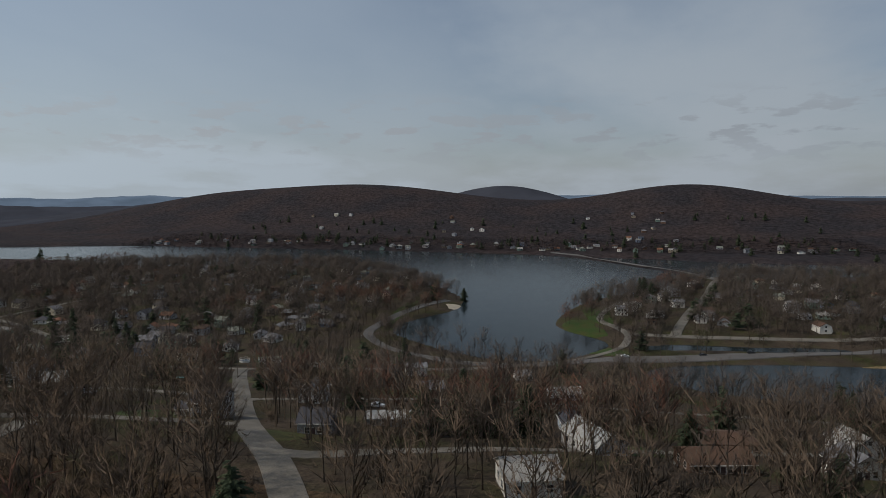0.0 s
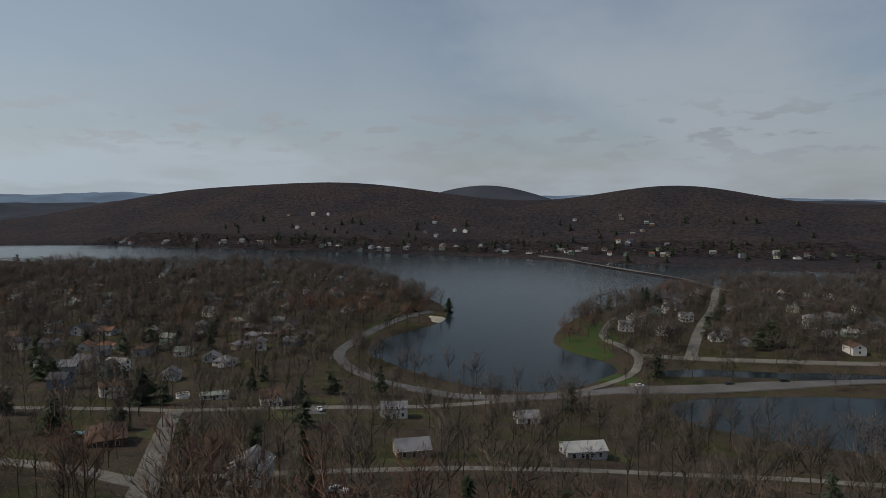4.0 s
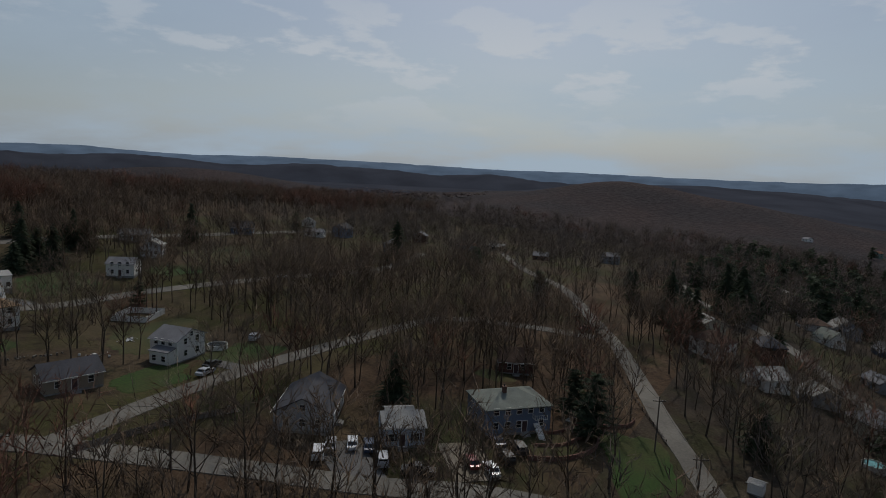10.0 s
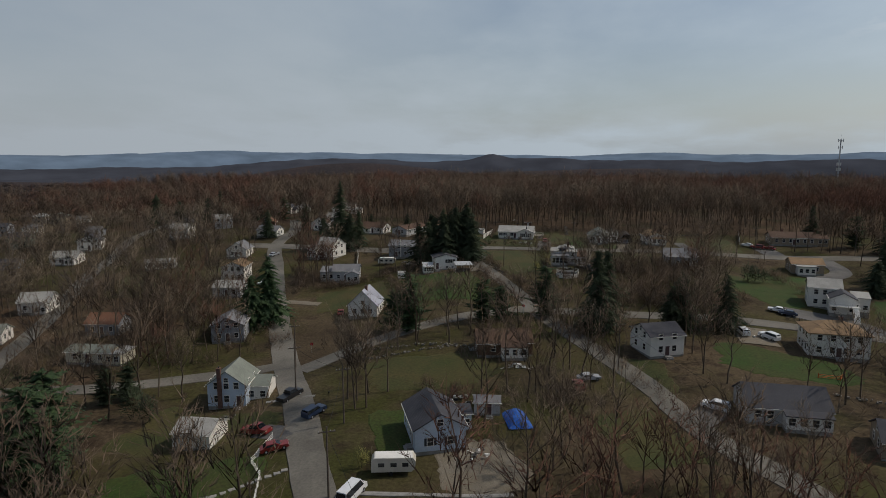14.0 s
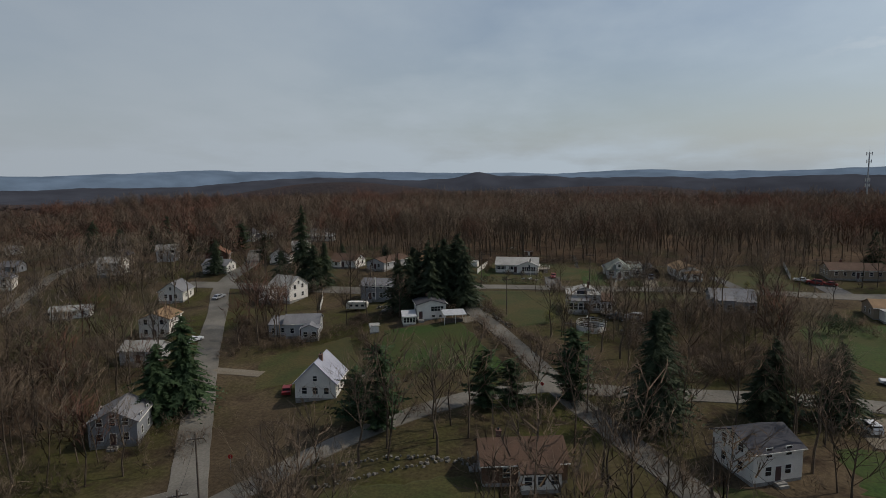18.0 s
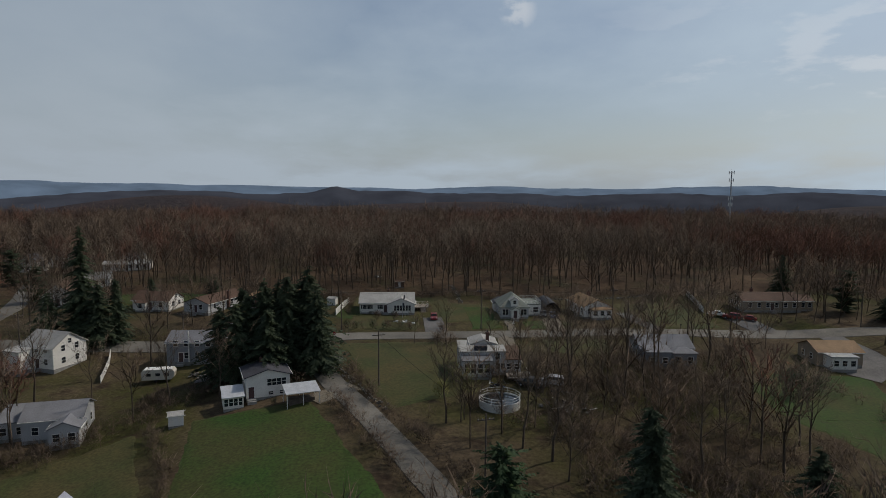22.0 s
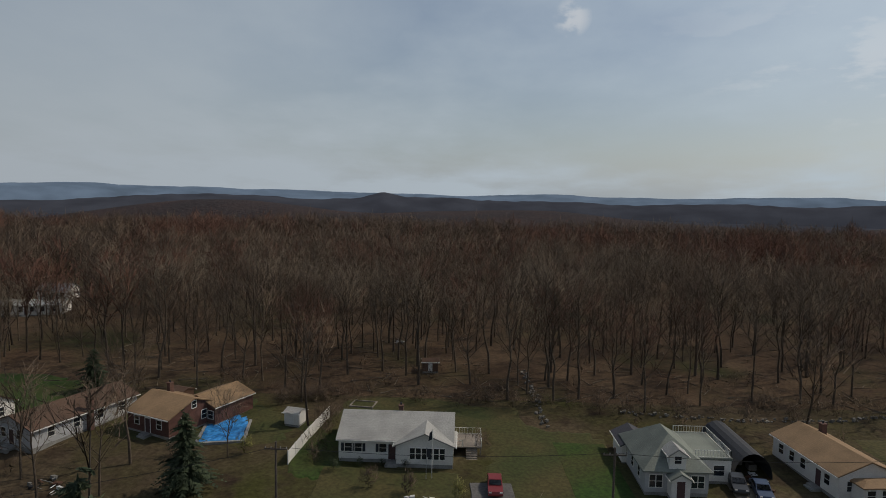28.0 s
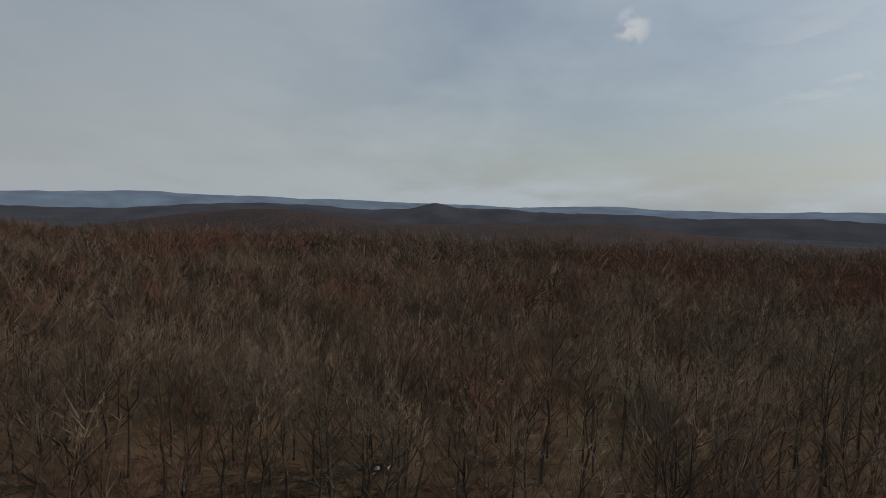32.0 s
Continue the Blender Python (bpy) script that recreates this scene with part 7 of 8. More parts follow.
HOME = "beside a house"
for c in (("pickup", "red", -22, -179, -100, "on a driveway"), ("sedan", "red", -15.5, -185, -60, "by a picket fence"), ("suv", "blue", -14, -172.5, -22, "on the lane"), ("van", "white", 2.2, -197.5, -12, "beside the lane"), ("suv", "white", 56.5, -161, 60, HOME), ("sedan", "silver", 35, -152, -70, "in the yard"), ("sedan", "red", 33, -156, 10, "in the yard"),
          ("sedan", "white", 85.5, -95.5, 75, "on a dark driveway"), ("sedan", "blue", 87.5, -97.5, 80, "on a dark driveway"), ("suv", "white", 71.5, -117.5, 10, "in a yard"), ("suv", "white", 77, -119, 40, "on a paved yard"), ("pickup", "black", 37, -63.6, 60, "beside the weathered house"), ("suv", "silver", 41, -62.4, 70, "beside the weathered house"),
          ("sedan", "red", 20.4, -11.5, 180, "on the ranch driveway"), ("sedan", "black", 50.5, -9, 170, "in front of the arch shed"), ("sedan", "blue", 52.8, -10.5, 170, "in front of the arch shed"), ("suv", "red", 103, -10, 60, HOME), ("sedan", "red", 107, -11, 60, HOME), ("sedan", "white", 100, -7, 60, HOME),
          ("suv", "black", -23, -46, 70, "beside the grey house"), ("sedan", "black", -20, -48.5, 70, "beside the grey house"), ("sedan", "black", -24, -27.5, 92, "on the street"), ("suv", "black", 113, -249.4, -44, "on a pale driveway"), ("suv", "black", 117.6, -249.6, -44, "on a pale driveway"), ("sedan", "blue", 117.6, -245.4, -44, "on a pale driveway"), ("sedan", "white", 107.8, -249.2, -44, "on a pale driveway"), ("sedan", "red", 107.8, -245.6, -44, "on a pale driveway"),
          ("pickup", "black", 99.3, -240.6, 30, "on the lane"), ("suv", "silver", 98.6, -234.2, -50, HOME), ("sedan", "blue", 101, -229.6, -50, HOME), ("suv", "white", 93.6, -225, -52, HOME), ("sedan", "silver", 97, -224.6, -52, HOME), ("sedan", "white", 99.8, -227, -52, HOME), ("sedan", "silver", 104, -184, -75, HOME), ("sedan", "black", 108, -181, -75, HOME), ("suv", "silver", 128, -172, -60, HOME),
          ("sedan", "silver", 146, -334, 20, "on a dark driveway"), ("sedan", "black", 148.5, -335.5, 20, "on a dark driveway"), ("suv", "black", 151, -337, 20, "on a dark driveway"), ("suv", "black", 160, -334, 40, "on a dark driveway"), ("sedan", "white", 106, -452, 40, "beside the white cottage"), ("sedan", "black", 189, -315, 50, "on the lane"), ("sedan", "white", 60, -357, 90, HOME),
          ("sedan", "white", -22, -541, 112, "on the highway"), ("sedan", "black", -66, -557, 112, "on the highway"), ("suv", "black", -94, -568, 112, "on the highway"), ("sedan", "silver", 190, -118, -80, "on the street"), ("sedan", "red", 205, -232, 60, "on the lane")):
    car(*c)


def camper(x, y, turn, L=6.5):
    ob = thing("camper_trailer", pose(x, y, gz(x, y) + .1, 0, 0, turn), "cream camper trailer with rounded ends, parked in a yard", "trailer")
    W, H = 2.3, 2.7
    prof = [(-L / 2, .6), (-L / 2, 2.2), (-L / 2 + .4, H), (L / 2 - .4, H), (L / 2, 2.1), (L / 2 - .2, 1.0), (L / 2 - .7, .6)]
    n = len(prof)
    g = Geo()
    g.v = [(x0, s * W / 2, z) for s in (-1, 1) for x0, z in prof]
    g.f = [tuple(range(n)), tuple(range(2 * n - 1, n - 1, -1))] + [(i, (i + 1) % n, n + (i + 1) % n, n + i)[::-1] for i in range(n)]
    part("shell", g, M_CAR["tan"], ob)
    part("roof_panel", Geo().box(-L / 2 + .5, -W / 2 + .05, H + .003, L / 2 - .5, W / 2 - .05, H + .06), M_TRIM, ob)
    for u in (-1.8, 0, 1.7):
        part("window", Geo().box(u - .45, -W / 2 - .02, 1.4, u + .45, -W / 2 + .02, 2.0), M_GLASS, ob)
    for s in (-1, 1):
        w = part("wheel", Geo().tube((-.4, s * .95, .33), (-.4, s * 1.16, .33), .34, .34, 12), M_TYRE, ob)


camper(6.2, -190.5, 14)
camper(-38, -47, 8)


def utility_pole(x, y, turn, h=10.5):
    ob = thing("utility_pole", pose(x, y, gz(x, y), 0, 0, turn), "weathered wooden utility pole with a crossarm", "pole", "utility poles")
    part("pole", Geo().tube((0, 0, -1), (0, 0, h), .16, .11, 8), M_POLE, ob)
    part("crossarm", Geo().box(-1.2, -.06, h - .9, 1.2, .06, h - .75), M_POLE, ob)
    for u in (-1.1, -.5, .5, 1.1):
        part("insulator", Geo().tube((u, 0, h - .75), (u, 0, h - .58), .05, .03, 6), M_STEEL, ob)
    return (x, y, gz(x, y) + h - .6)


def cable(p, q, sag):
    """One sagging wire: a three-sided tube swept from pole to pole."""
    g, n = Geo(), 8
    way = Vector((q[0] - p[0], q[1] - p[1], 0)).normalized()
    side = Vector((-way.y, way.x, 0))
    vs, fs = [], []
    for k in range(n + 1):
        t = k / n
        c = Vector((p[0] + (q[0] - p[0]) * t, p[1] + (q[1] - p[1]) * t, p[2] + (q[2] - p[2]) * t - 4 * sag * t * (1 - t)))
        vs += [c + side * .022, c - side * .022, c + Vector((0, 0, .035))]
    for k in range(n):
        fs += [(3 * k + j, 3 * k + (j + 1) % 3, 3 * k + 3 + (j + 1) % 3, 3 * k + 3 + j) for j in range(3)]
    g.add(vs, fs)
    tagged(part("cable", g, M_WIRE), "thin black overhead cable between poles", "cable")


lines = [[utility_pole(x, y, t) for x, y in row] for row, t in (([(-75, -32.5), (-38, -32.8), (-3, -22.8), (32, -22), (66, -20.8), (100, -18.5), (135, -17)], 0), ([(8.5, -62), (24.5, -98)], 15), ([(-29, -148), (-22, -163), (-7, -176), (-1, -198), (15, -222)], 30),
                                                                 ([(27, -118), (41, -146), (58, -183), (76, -212), (89, -240)], 30), ([(117, -279), (135, -269), (160, -254), (190, -240)], -60), ([(138, -402), (112, -447), (80, -466)], 30))]
for row in lines:
    for p, q in zip(row, row[1:]):
        if math.dist(p, q) < 60:
            cable(p, q, .7)


def fence(pts, h, label, mat, gap=.0, board=2.4, name="fence"):
    ob = tagged(new(name), label, "fence")
    for (x0, y0), (x1, y1) in zip(pts, pts[1:]):
        n = max(1, int(math.hypot(x1 - x0, y1 - y0) / board))
        for k in range(n):
            a, b = k / n, (k + 1) / n
            ax, ay, bx, by = x0 + (x1 - x0) * a, y0 + (y1 - y0) * a, x0 + (x1 - x0) * b, y0 + (y1 - y0) * b
            za, zb = gz(ax, ay), gz(bx, by)
            part("post", Geo().box(ax - .07, ay - .07, za - .4, ax + .07, ay + .07, za + h + .12), mat, ob)
            dx, dy = (by - ay), -(bx - ax)
            ln = math.hypot(dx, dy)
            dx, dy = dx / ln * .03, dy / ln * .03
            if gap:
                for zz in (.25, .55, .9):
                    part("rail", Geo().tube((ax, ay, za + h * zz), (bx, by, zb + h * zz), .05, .05, 4), mat, ob)
            else:
                vs = [(px + s * dx, py + s * dy, pz) for px, py, pz in ((ax, ay, za + .05), (bx, by, zb + .05), (bx, by, zb + h), (ax, ay, za + h)) for s in (-1, 1)]
                part("panel", Geo().add(vs, [(0, 2, 4, 6), (7, 5, 3, 1), (0, 1, 3, 2), (4, 5, 7, 6), (2, 3, 5, 4), (6, 7, 1, 0)]), mat, ob)


fence([(-6.4, -6.5), (-5.6, 1), (-4.4, 9.5)], 1.8, "tall white panel fence beside the ranch house", M_TRIM)
fence([(97.8, -4.1), (100.5, 7.5), (103.2, 19.3)], 1.7, "pale panel fence along a garden", M_TRIM)
fence([(-50, -47), (-53, -37), (-55, -32)], 1.5, "white garden fence behind the cream house", M_TRIM)
fence([(-18, -181), (-17.6, -189), (-14, -193), (-10, -203)], 1.0, "low white picket fence by the lane", M_TRIM, .3)
fence([(86, -101.5), (92, -102.5), (103, -103)], .8, "low timber rail along the driveway", M_POLE, .3)
fence([(140, -270), (160, -258.5), (180, -248), (194, -240.5)], .8, "timber guard rail along the lane", M_POLE, .3)
fence([(70, -197), (84, -199), (96, -203)], 1.2, "pale board fence above the lane", M_DECK)
fence([(3, -191), (1, -185)], .9, "low timber rail beside the blue house", M_POLE, .3)
fence([(116, -130), (124, -126), (130, -133), (121, -138), (116, -130)], 1.7, "white panel fence round a small yard", M_TRIM)


def round_pool(x, y, r, label, cover, rail=True):
    ob = thing("round_pool", pose(x, y, gz(x, y)), label, "pool")
    n = 24
    w = Geo()
    for rad, z in ((r, -.5), (r, 1.2), (r - .12, 1.2), (r - .12, .4)):
        w.v += [(rad * math.cos(2 * math.pi * k / n), rad * math.sin(2 * math.pi * k / n), z) for k in range(n)]
    w.f = [(q * n + k, q * n + (k + 1) % n, (q + 1) * n + (k + 1) % n, (q + 1) * n + k) for q in range(3) for k in range(n)]
    part("pool_wall", w, M_TRIM, ob)
    part("pool_cover", Geo().add([((r - .13) * math.cos(2 * math.pi * k / n), (r - .13) * math.sin(2 * math.pi * k / n), .95) for k in range(n)], [tuple(range(n))]), cover, ob)
    if rail:
        for k in range(12):
            a = 2 * math.pi * k / 12
            part("rail_post", Geo().tube((r * math.cos(a), r * math.sin(a), 1.2), (r * math.cos(a), r * math.sin(a), 2.1), .04, .04, 5), M_TRIM, ob)
            b = a + 2 * math.pi / 12
            part("rail", Geo().tube((r * math.cos(a), r * math.sin(a), 2.08), (r * math.cos(b), r * math.sin(b), 2.08), .05, .05, 4).tube((r * math.cos(a), r * math.sin(a), 1.6), (r * math.cos(b), r * math.sin(b), 1.6), .03, .03, 4), M_TRIM, ob)


round_pool(30.0, -71.5, 3.6, "round above-ground pool with white railing and dark water", M_DARKWATER)
round_pool(117.5, -171, 2.4, "round white above-ground pool", M_DARKWATER, False)
round_pool(166, -452, 2.6, "round above-ground pool with railing", M_DARKWATER)
round_pool(170, -305, 2.2, "round covered pool beside the lane", M_TURQ, False)

pool = tagged(new("pool"), "in-ground pool under a crumpled bright blue cover", "pool")
pool.matrix_basis = pose(-18.7, 4.2, gz(-18.7, 4.2) + .12, 0, 0, 12)
g, n, m = Geo(), 12, 18
rp = random.Random(5)
for j in range(m + 1):
    for i in range(n + 1):
        edge = i in (0, n) or j in (0, m)
        g.v.append((-2.9 + 5.8 * i / n + rp.uniform(-.1, .1), -5.2 + 10.4 * j / m + rp.uniform(-.1, .1), .02 if edge else .1 + rp.uniform(-.10, .12)))
g.f = [(j * (n + 1) + i, j * (n + 1) + i + 1, (j + 1) * (n + 1) + i + 1, (j + 1) * (n + 1) + i) for j in range(m) for i in range(n)]
part("pool_cover", g, M_POOLCOVER, pool)
part("pool_edge", Geo().box(-3.4, -5.7, -.3, -2.95, 5.7, .06).box(2.95, -5.7, -.3, 3.4, 5.7, .06).box(-2.95, -5.7, -.3, 2.95, -5.25, .06).box(-2.95, 5.25, -.3, 2.95, 5.7, .06), M_CONCRETE, pool)

tarp = tagged(new("tarpaulin"), "crumpled bright blue tarpaulin over a woodpile", "tarpaulin")
tarp.matrix_basis = pose(22.5, -171, gz(22.5, -171), 0, 0, 18)
g = Geo()
for j in range(13):
    for i in range(9):
        u, v = i / 8 - .5, j / 12 - .5
        g.v.append((u * 4.2, v * 7, max(.03, 1.5 * (1 - (2 * u) ** 2) * (1 - (2 * v) ** 4) + rp.uniform(-.13, .13))))
g.f = [(j * 9 + i, j * 9 + i + 1, j * 9 + i + 10, j * 9 + i + 9) for j in range(12) for i in range(8)]
part("cover", g, M_TARP, tarp)
tq = tagged(new("tarpaulin"), "turquoise tarpaulin stretched over a frame on the slope", "tarpaulin")
tq.matrix_basis = pose(150, -383, gz(150, -383), 0, 0, 20)
part("cover", Geo().slab((-3, -2, 1.0), (3, -2, 1.0), (3, 2, 1.6), (-3, 2, 1.6), .05), M_TURQ, tq)
for sx in (-2.8, 2.8):
    for sy in (-1.8, 1.8):
        part("prop", Geo().box(sx - .05, sy - .05, -.5, sx + .05, sy + .05, 1.25 + sy * .15), M_POLE, tq)

for x, y, t, w, d, mat, lab in ((-9, 6.5, -15, 2.4, 2.2, "white", "small pale shed behind the white fence"), (10, 34, 5, 3, 2.6, "brown", "small weathered shed in the woods"), (-25.4, -71.5, 20, 2.4, 2.2, "white", "small white shed at the edge of the lawn"), (134, -286, -100, 2.4, 2, "white", "small white shed in the trees"), (-30, 14, -20, 3, 2.6, "brown", "dark shed behind the bungalow")):
    s = start_house(x, y, t, w, d, lab, "shed", "garden_shed")
    body(s, w, d, 2.0, "x", .35, M_SIDING[mat], M_ROOF["light" if mat == "white" else "brown"], over=.15, base=.6)
    part("door", Geo().box(-.4, -d / 2 - .03, .3, .4, -d / 2 + .01, 1.85), M_TRIM, s)

# mobile-phone mast
mast = thing("mobile_mast", pose(205, 191, gz(205, 191)), "slim grey mobile-phone mast rising above the woods", "mast")
part("mast_pole", Geo().tube((0, 0, -1), (0, 0, 44), .55, .35, 10), M_STEEL, mast)
for z, r in ((43, 1.6), (38.5, 1.3), (27.5, 1.2), (24, 1.1)):
    part("antenna_frame", Geo().tube((-r, 0, z), (r, 0, z), .08, .08, 5).tube((0, -r, z), (0, r, z), .08, .08, 5).tube((-r, 0, z), (0, r, z), .06, .06, 4).tube((r, 0, z), (0, -r, z), .06, .06, 4), M_STEEL, mast)
    for a in range(0, 360, 60):
        c, s = r * math.cos(radians(a)), r * math.sin(radians(a))
        part("antenna", Geo().box(c - .14, s - .14, z - 1.0, c + .14, s + .14, z + 1.0), M_TRIM, mast)
part("lightning_rod", Geo().tube((0, 0, 44), (0, 0, 47), .05, .02, 5), M_STEEL, mast)


def stone_wall(pts, label):
    ob = tagged(new("stone_wall"), label, "wall")
    r = random.Random(len(pts))
    shapes = []
    for k in range(4):
        q = Geo()
        q.box(-.5, -.35, -.3, .5, .35, .35)
        q.v = [(a * r.uniform(.7, 1.1), b * r.uniform(.7, 1.1), c * r.uniform(.7, 1.15)) for a, b, c in q.v]
        shapes.append(q.mesh("stone", M_STONE))
    line = smooth_line(pts, .45)[:170]
    for x, y in line:
        x, y, s = x + r.gauss(0, .35), y + r.gauss(0, .35), r.uniform(.2, .62)
        part("stone", r.choice(shapes), None, ob, at=pose(x, y, gz(x, y) + .12 + r.choice((0, 0, .2)), r.uniform(-15, 15), r.uniform(-15, 15), r.uniform(0, 360)) @ Matrix.Scale(s, 4))


stone_wall([(29, 8), (29, 20), (28, 36)], "loose field-stone wall running into the woods")
stone_wall([(42, 15), (58, 13), (76, 14), (90, 18)], "tumbled field-stone wall along the woods")
stone_wall([(-2.6, -38), (-.6, -50), (4, -61), (10.5, -73)], "low field-stone edging beside the lane")
stone_wall([(-14, -140), (0, -137), (14, -139)], "low field-stone wall behind the lawn")

g = Geo()
rl = random.Random(9)
for _ in range(620):
    x, y = rl.uniform(-60, 105), 18 + 82 * rl.random() ** 1.4
    a, ln = rl.uniform(0, math.pi), rl.uniform(.8, 5)
    z0, z1 = gz(x, y), gz(x + math.cos(a) * ln, y + math.sin(a) * ln)
    g.tube((x, y, z0 + .1), (x + math.cos(a) * ln, y + math.sin(a) * ln, z1 + .15), rl.uniform(.04, .12), .03, 4)
tagged(part("fallen_branches", g, M_DEADWOOD), "fallen branches and logs on the woodland floor", "branches", kind="stuff")
# ---- garden things and clutter ----
M_SCRAP = {"grey": material("weathered_boards", (.20, .19, .17), .9, vary=.3, scale=1, fine=12), "pale": material("pale_plastic", (.62, .62, .60), .6, vary=.1, scale=1),
           "rust": material("rusty_metal", (.10, .05, .03), .8, .2, vary=.4, scale=2, fine=14), "dark": material("dark_rubbish", (.03, .03, .032), .8, vary=.3), "blue": material("blue_plastic", (.03, .10, .36), .5, vary=.1)}
M_ORANGE = material("orange_barrier_mesh", (.62, .13, .03), .6, vary=.2, scale=2)
M_SIGNRED = material("red_sign_face", (.38, .02, .02), .4, vary=.05)
M_TERRA = material("terrace_brick", (.20, .10, .075), .9, vary=.35, scale=1.5, fine=12, bump=.5)


def scrap_heap(x, y, w, d, count, label, seed, tones=("grey", "grey", "pale", "rust", "dark")):
    """A yard heap of boards, crates and sheets, each its own piece."""
    r = random.Random(seed)
    ob = thing("scrap_heap", pose(x, y, gz(x, y)), label, "scrap heap")
    for _ in range(count):
        px, py = r.gauss(0, w / 4), r.gauss(0, d / 4)
        h = max(.03, .75 * math.exp(-(px / w * 3) ** 2 - (py / d * 3) ** 2) * r.random()) + gz(x + px, y + py) - gz(x, y)
        kind = r.random()
        if kind < .55:
            size, name = (r.uniform(.8, 2.4), r.uniform(.08, .22), .04), "board"
        elif kind < .85:
            size, name = (r.uniform(.3, .8), r.uniform(.3, .6), r.uniform(.2, .5)), "crate"
        else:
            size, name = (r.uniform(.6, 1.3), r.uniform(.5, 1.0), .03), "sheet"
        a, b, c = size
        part(name, Geo().box(-a / 2, -b / 2, 0, a / 2, b / 2, c), M_SCRAP[r.choice(tones)], ob, at=pose(px, py, h, r.uniform(-14, 14), r.uniform(-14, 14), r.uniform(0, 360)))


scrap_heap(41.4, -66.5, 5, 3, 22, "heap of boards and crates under bare trees", 1)
scrap_heap(41.5, -73, 7, 5, 46, "wide heap of scrap boards, crates and sheets", 2)
scrap_heap(36, -60.5, 4, 3, 16, "loose boards beside the parked cars", 3)
scrap_heap(30.5, -62.5, 4, 3, 16, "garden clutter below the weathered house", 4, ("pale", "blue", "grey", "dark"))
scrap_heap(53, -6.5, 5, 6, 30, "yard clutter in front of the arch shed", 5, ("dark", "dark", "pale", "rust"))
scrap_heap(48.5, -5, 3, 4, 14, "boxes stacked beside the cottage", 6)
scrap_heap(11.5, -165, 5, 3, 20, "boards and boxes round a small shed", 7)
scrap_heap(17.5, -184, 4, 4, 18, "timber and stones on the gravel yard", 8, ("grey", "grey", "pale"))
scrap_heap(20.5, -147.5, 6, 3, 20, "white garden furniture and boards in the yard", 9, ("pale", "pale", "grey"))
scrap_heap(96, -158, 6, 5, 26, "garden boards and raised beds", 10, ("grey", "pale", "rust"))
scrap_heap(95, -202, 4, 3, 14, "white garden chairs and boxes behind the fence", 11, ("pale", "pale", "grey"))
scrap_heap(-31, -172.5, 3, 3, 10, "clutter between the house and its garage", 12)
scrap_heap(-34, -13, 5, 3, 14, "garden clutter before the bungalow", 13)
scrap_heap(12.5, -15.5, 4, 3, 16, "white play equipment and toys on the front lawn", 14, ("pale", "pale", "pale", "rust"))
scrap_heap(2, 54, 4, 3, 12, "pale boards dumped in the woods", 15, ("pale", "grey", "grey"))
scrap_heap(-31, -46, 4, 3, 12, "covered junk beside the camper", 16, ("dark", "grey", "pale"))
scrap_heap(108, -150, 5, 4, 18, "garden clutter in a sunny yard", 17, ("pale", "grey", "rust"))
scrap_heap(75, -119, 5, 3, 14, "boxes and boards on the paved yard", 18, ("pale", "grey"))
scrap_heap(-100, -120, 5, 4, 16, "red and grey junk beside a low house", 19, ("rust", "grey", "pale"))

# flag, letterboxes, signs
flag = thing("flag_pole", pose(11.9, -9.5, gz(11.9, -9.5)), "thin pole with a hanging dark flag before the ranch house", "flag")
part("pole", Geo().tube((0, 0, -.4), (0, 0, 4.2), .04, .03, 6), M_STEEL, flag)
part("flag", Geo().slab((.03, 0, 3.0), (.55, .1, 2.7), (.5, .06, 3.9), (.03, 0, 4.1), .02), M_SHUTTER, flag)


def letterbox(x, y, turn):
    ob = thing("letterbox", pose(x, y, gz(x, y), 0, 0, turn), "small letterbox on a wooden post by the lane", "letterbox", "letterboxes")
    part("post", Geo().box(-.05, -.05, -.4, .05, .05, 1.1), M_POLE, ob)
    part("box", Geo().box(-.12, -.25, 1.1, .12, .25, 1.28).tube((0, -.25, 1.28), (0, .25, 1.28), .12, .12, 8), M_SCRAP["dark"], ob)


for x, y, turn in ((-1.2, -24.2, 0), (22, -24.2, 0), (38.5, -23.8, 0), (56, -22.8, 0), (84, -20.8, 4), (33, -31, 180), (-40, -31, 180), (-14, -165.5, 20), (56, -172, 30), (72, -103.8, 0), (98, -111, 180), (89, -240, 30)):
    letterbox(x, y, turn)


def octagon_sign(x, y, turn):
    ob = thing("road_sign", pose(x, y, gz(x, y), 0, 0, turn), "red octagonal road sign on a steel post", "sign", "road signs")
    part("post", Geo().tube((0, 0, -.4), (0, 0, 2.5), .035, .035, 6), M_STEEL, ob)
    ring = [(.38 * math.cos(radians(22.5 + 45 * k)), -.05, 2.3 + .38 * math.sin(radians(22.5 + 45 * k))) for k in range(8)]
    back = [(a, -.03, c) for a, _, c in ring]
    part("plate", Geo().add(ring + back, [tuple(range(8)), tuple(range(15, 7, -1))] + [(k, 8 + k, 8 + (k + 1) % 8, (k + 1) % 8) for k in range(8)]), M_SIGNRED, ob)


for x, y, turn in ((19, -111.5, 150), (-3.5, -33, 170), (-29, -139, 200), (73, -293.5, 40), (106.5, -279, 60)):
    octagon_sign(x, y, turn)


def plain_sign(x, y, turn):
    ob = thing("road_sign", pose(x, y, gz(x, y), 0, 0, turn), "small pale sign plate on a thin post", "sign", "road signs")
    part("post", Geo().tube((0, 0, -.4), (0, 0, 2.3), .03, .03, 6), M_STEEL, ob)
    part("plate", Geo().box(-.3, -.03, 1.7, .3, 0, 2.3), M_TRIM, ob)


for x, y, turn in ((-16, -190, 20), (51, -506, 120), (40, -23.5, 0), (140, -545, 70)):
    plain_sign(x, y, turn)

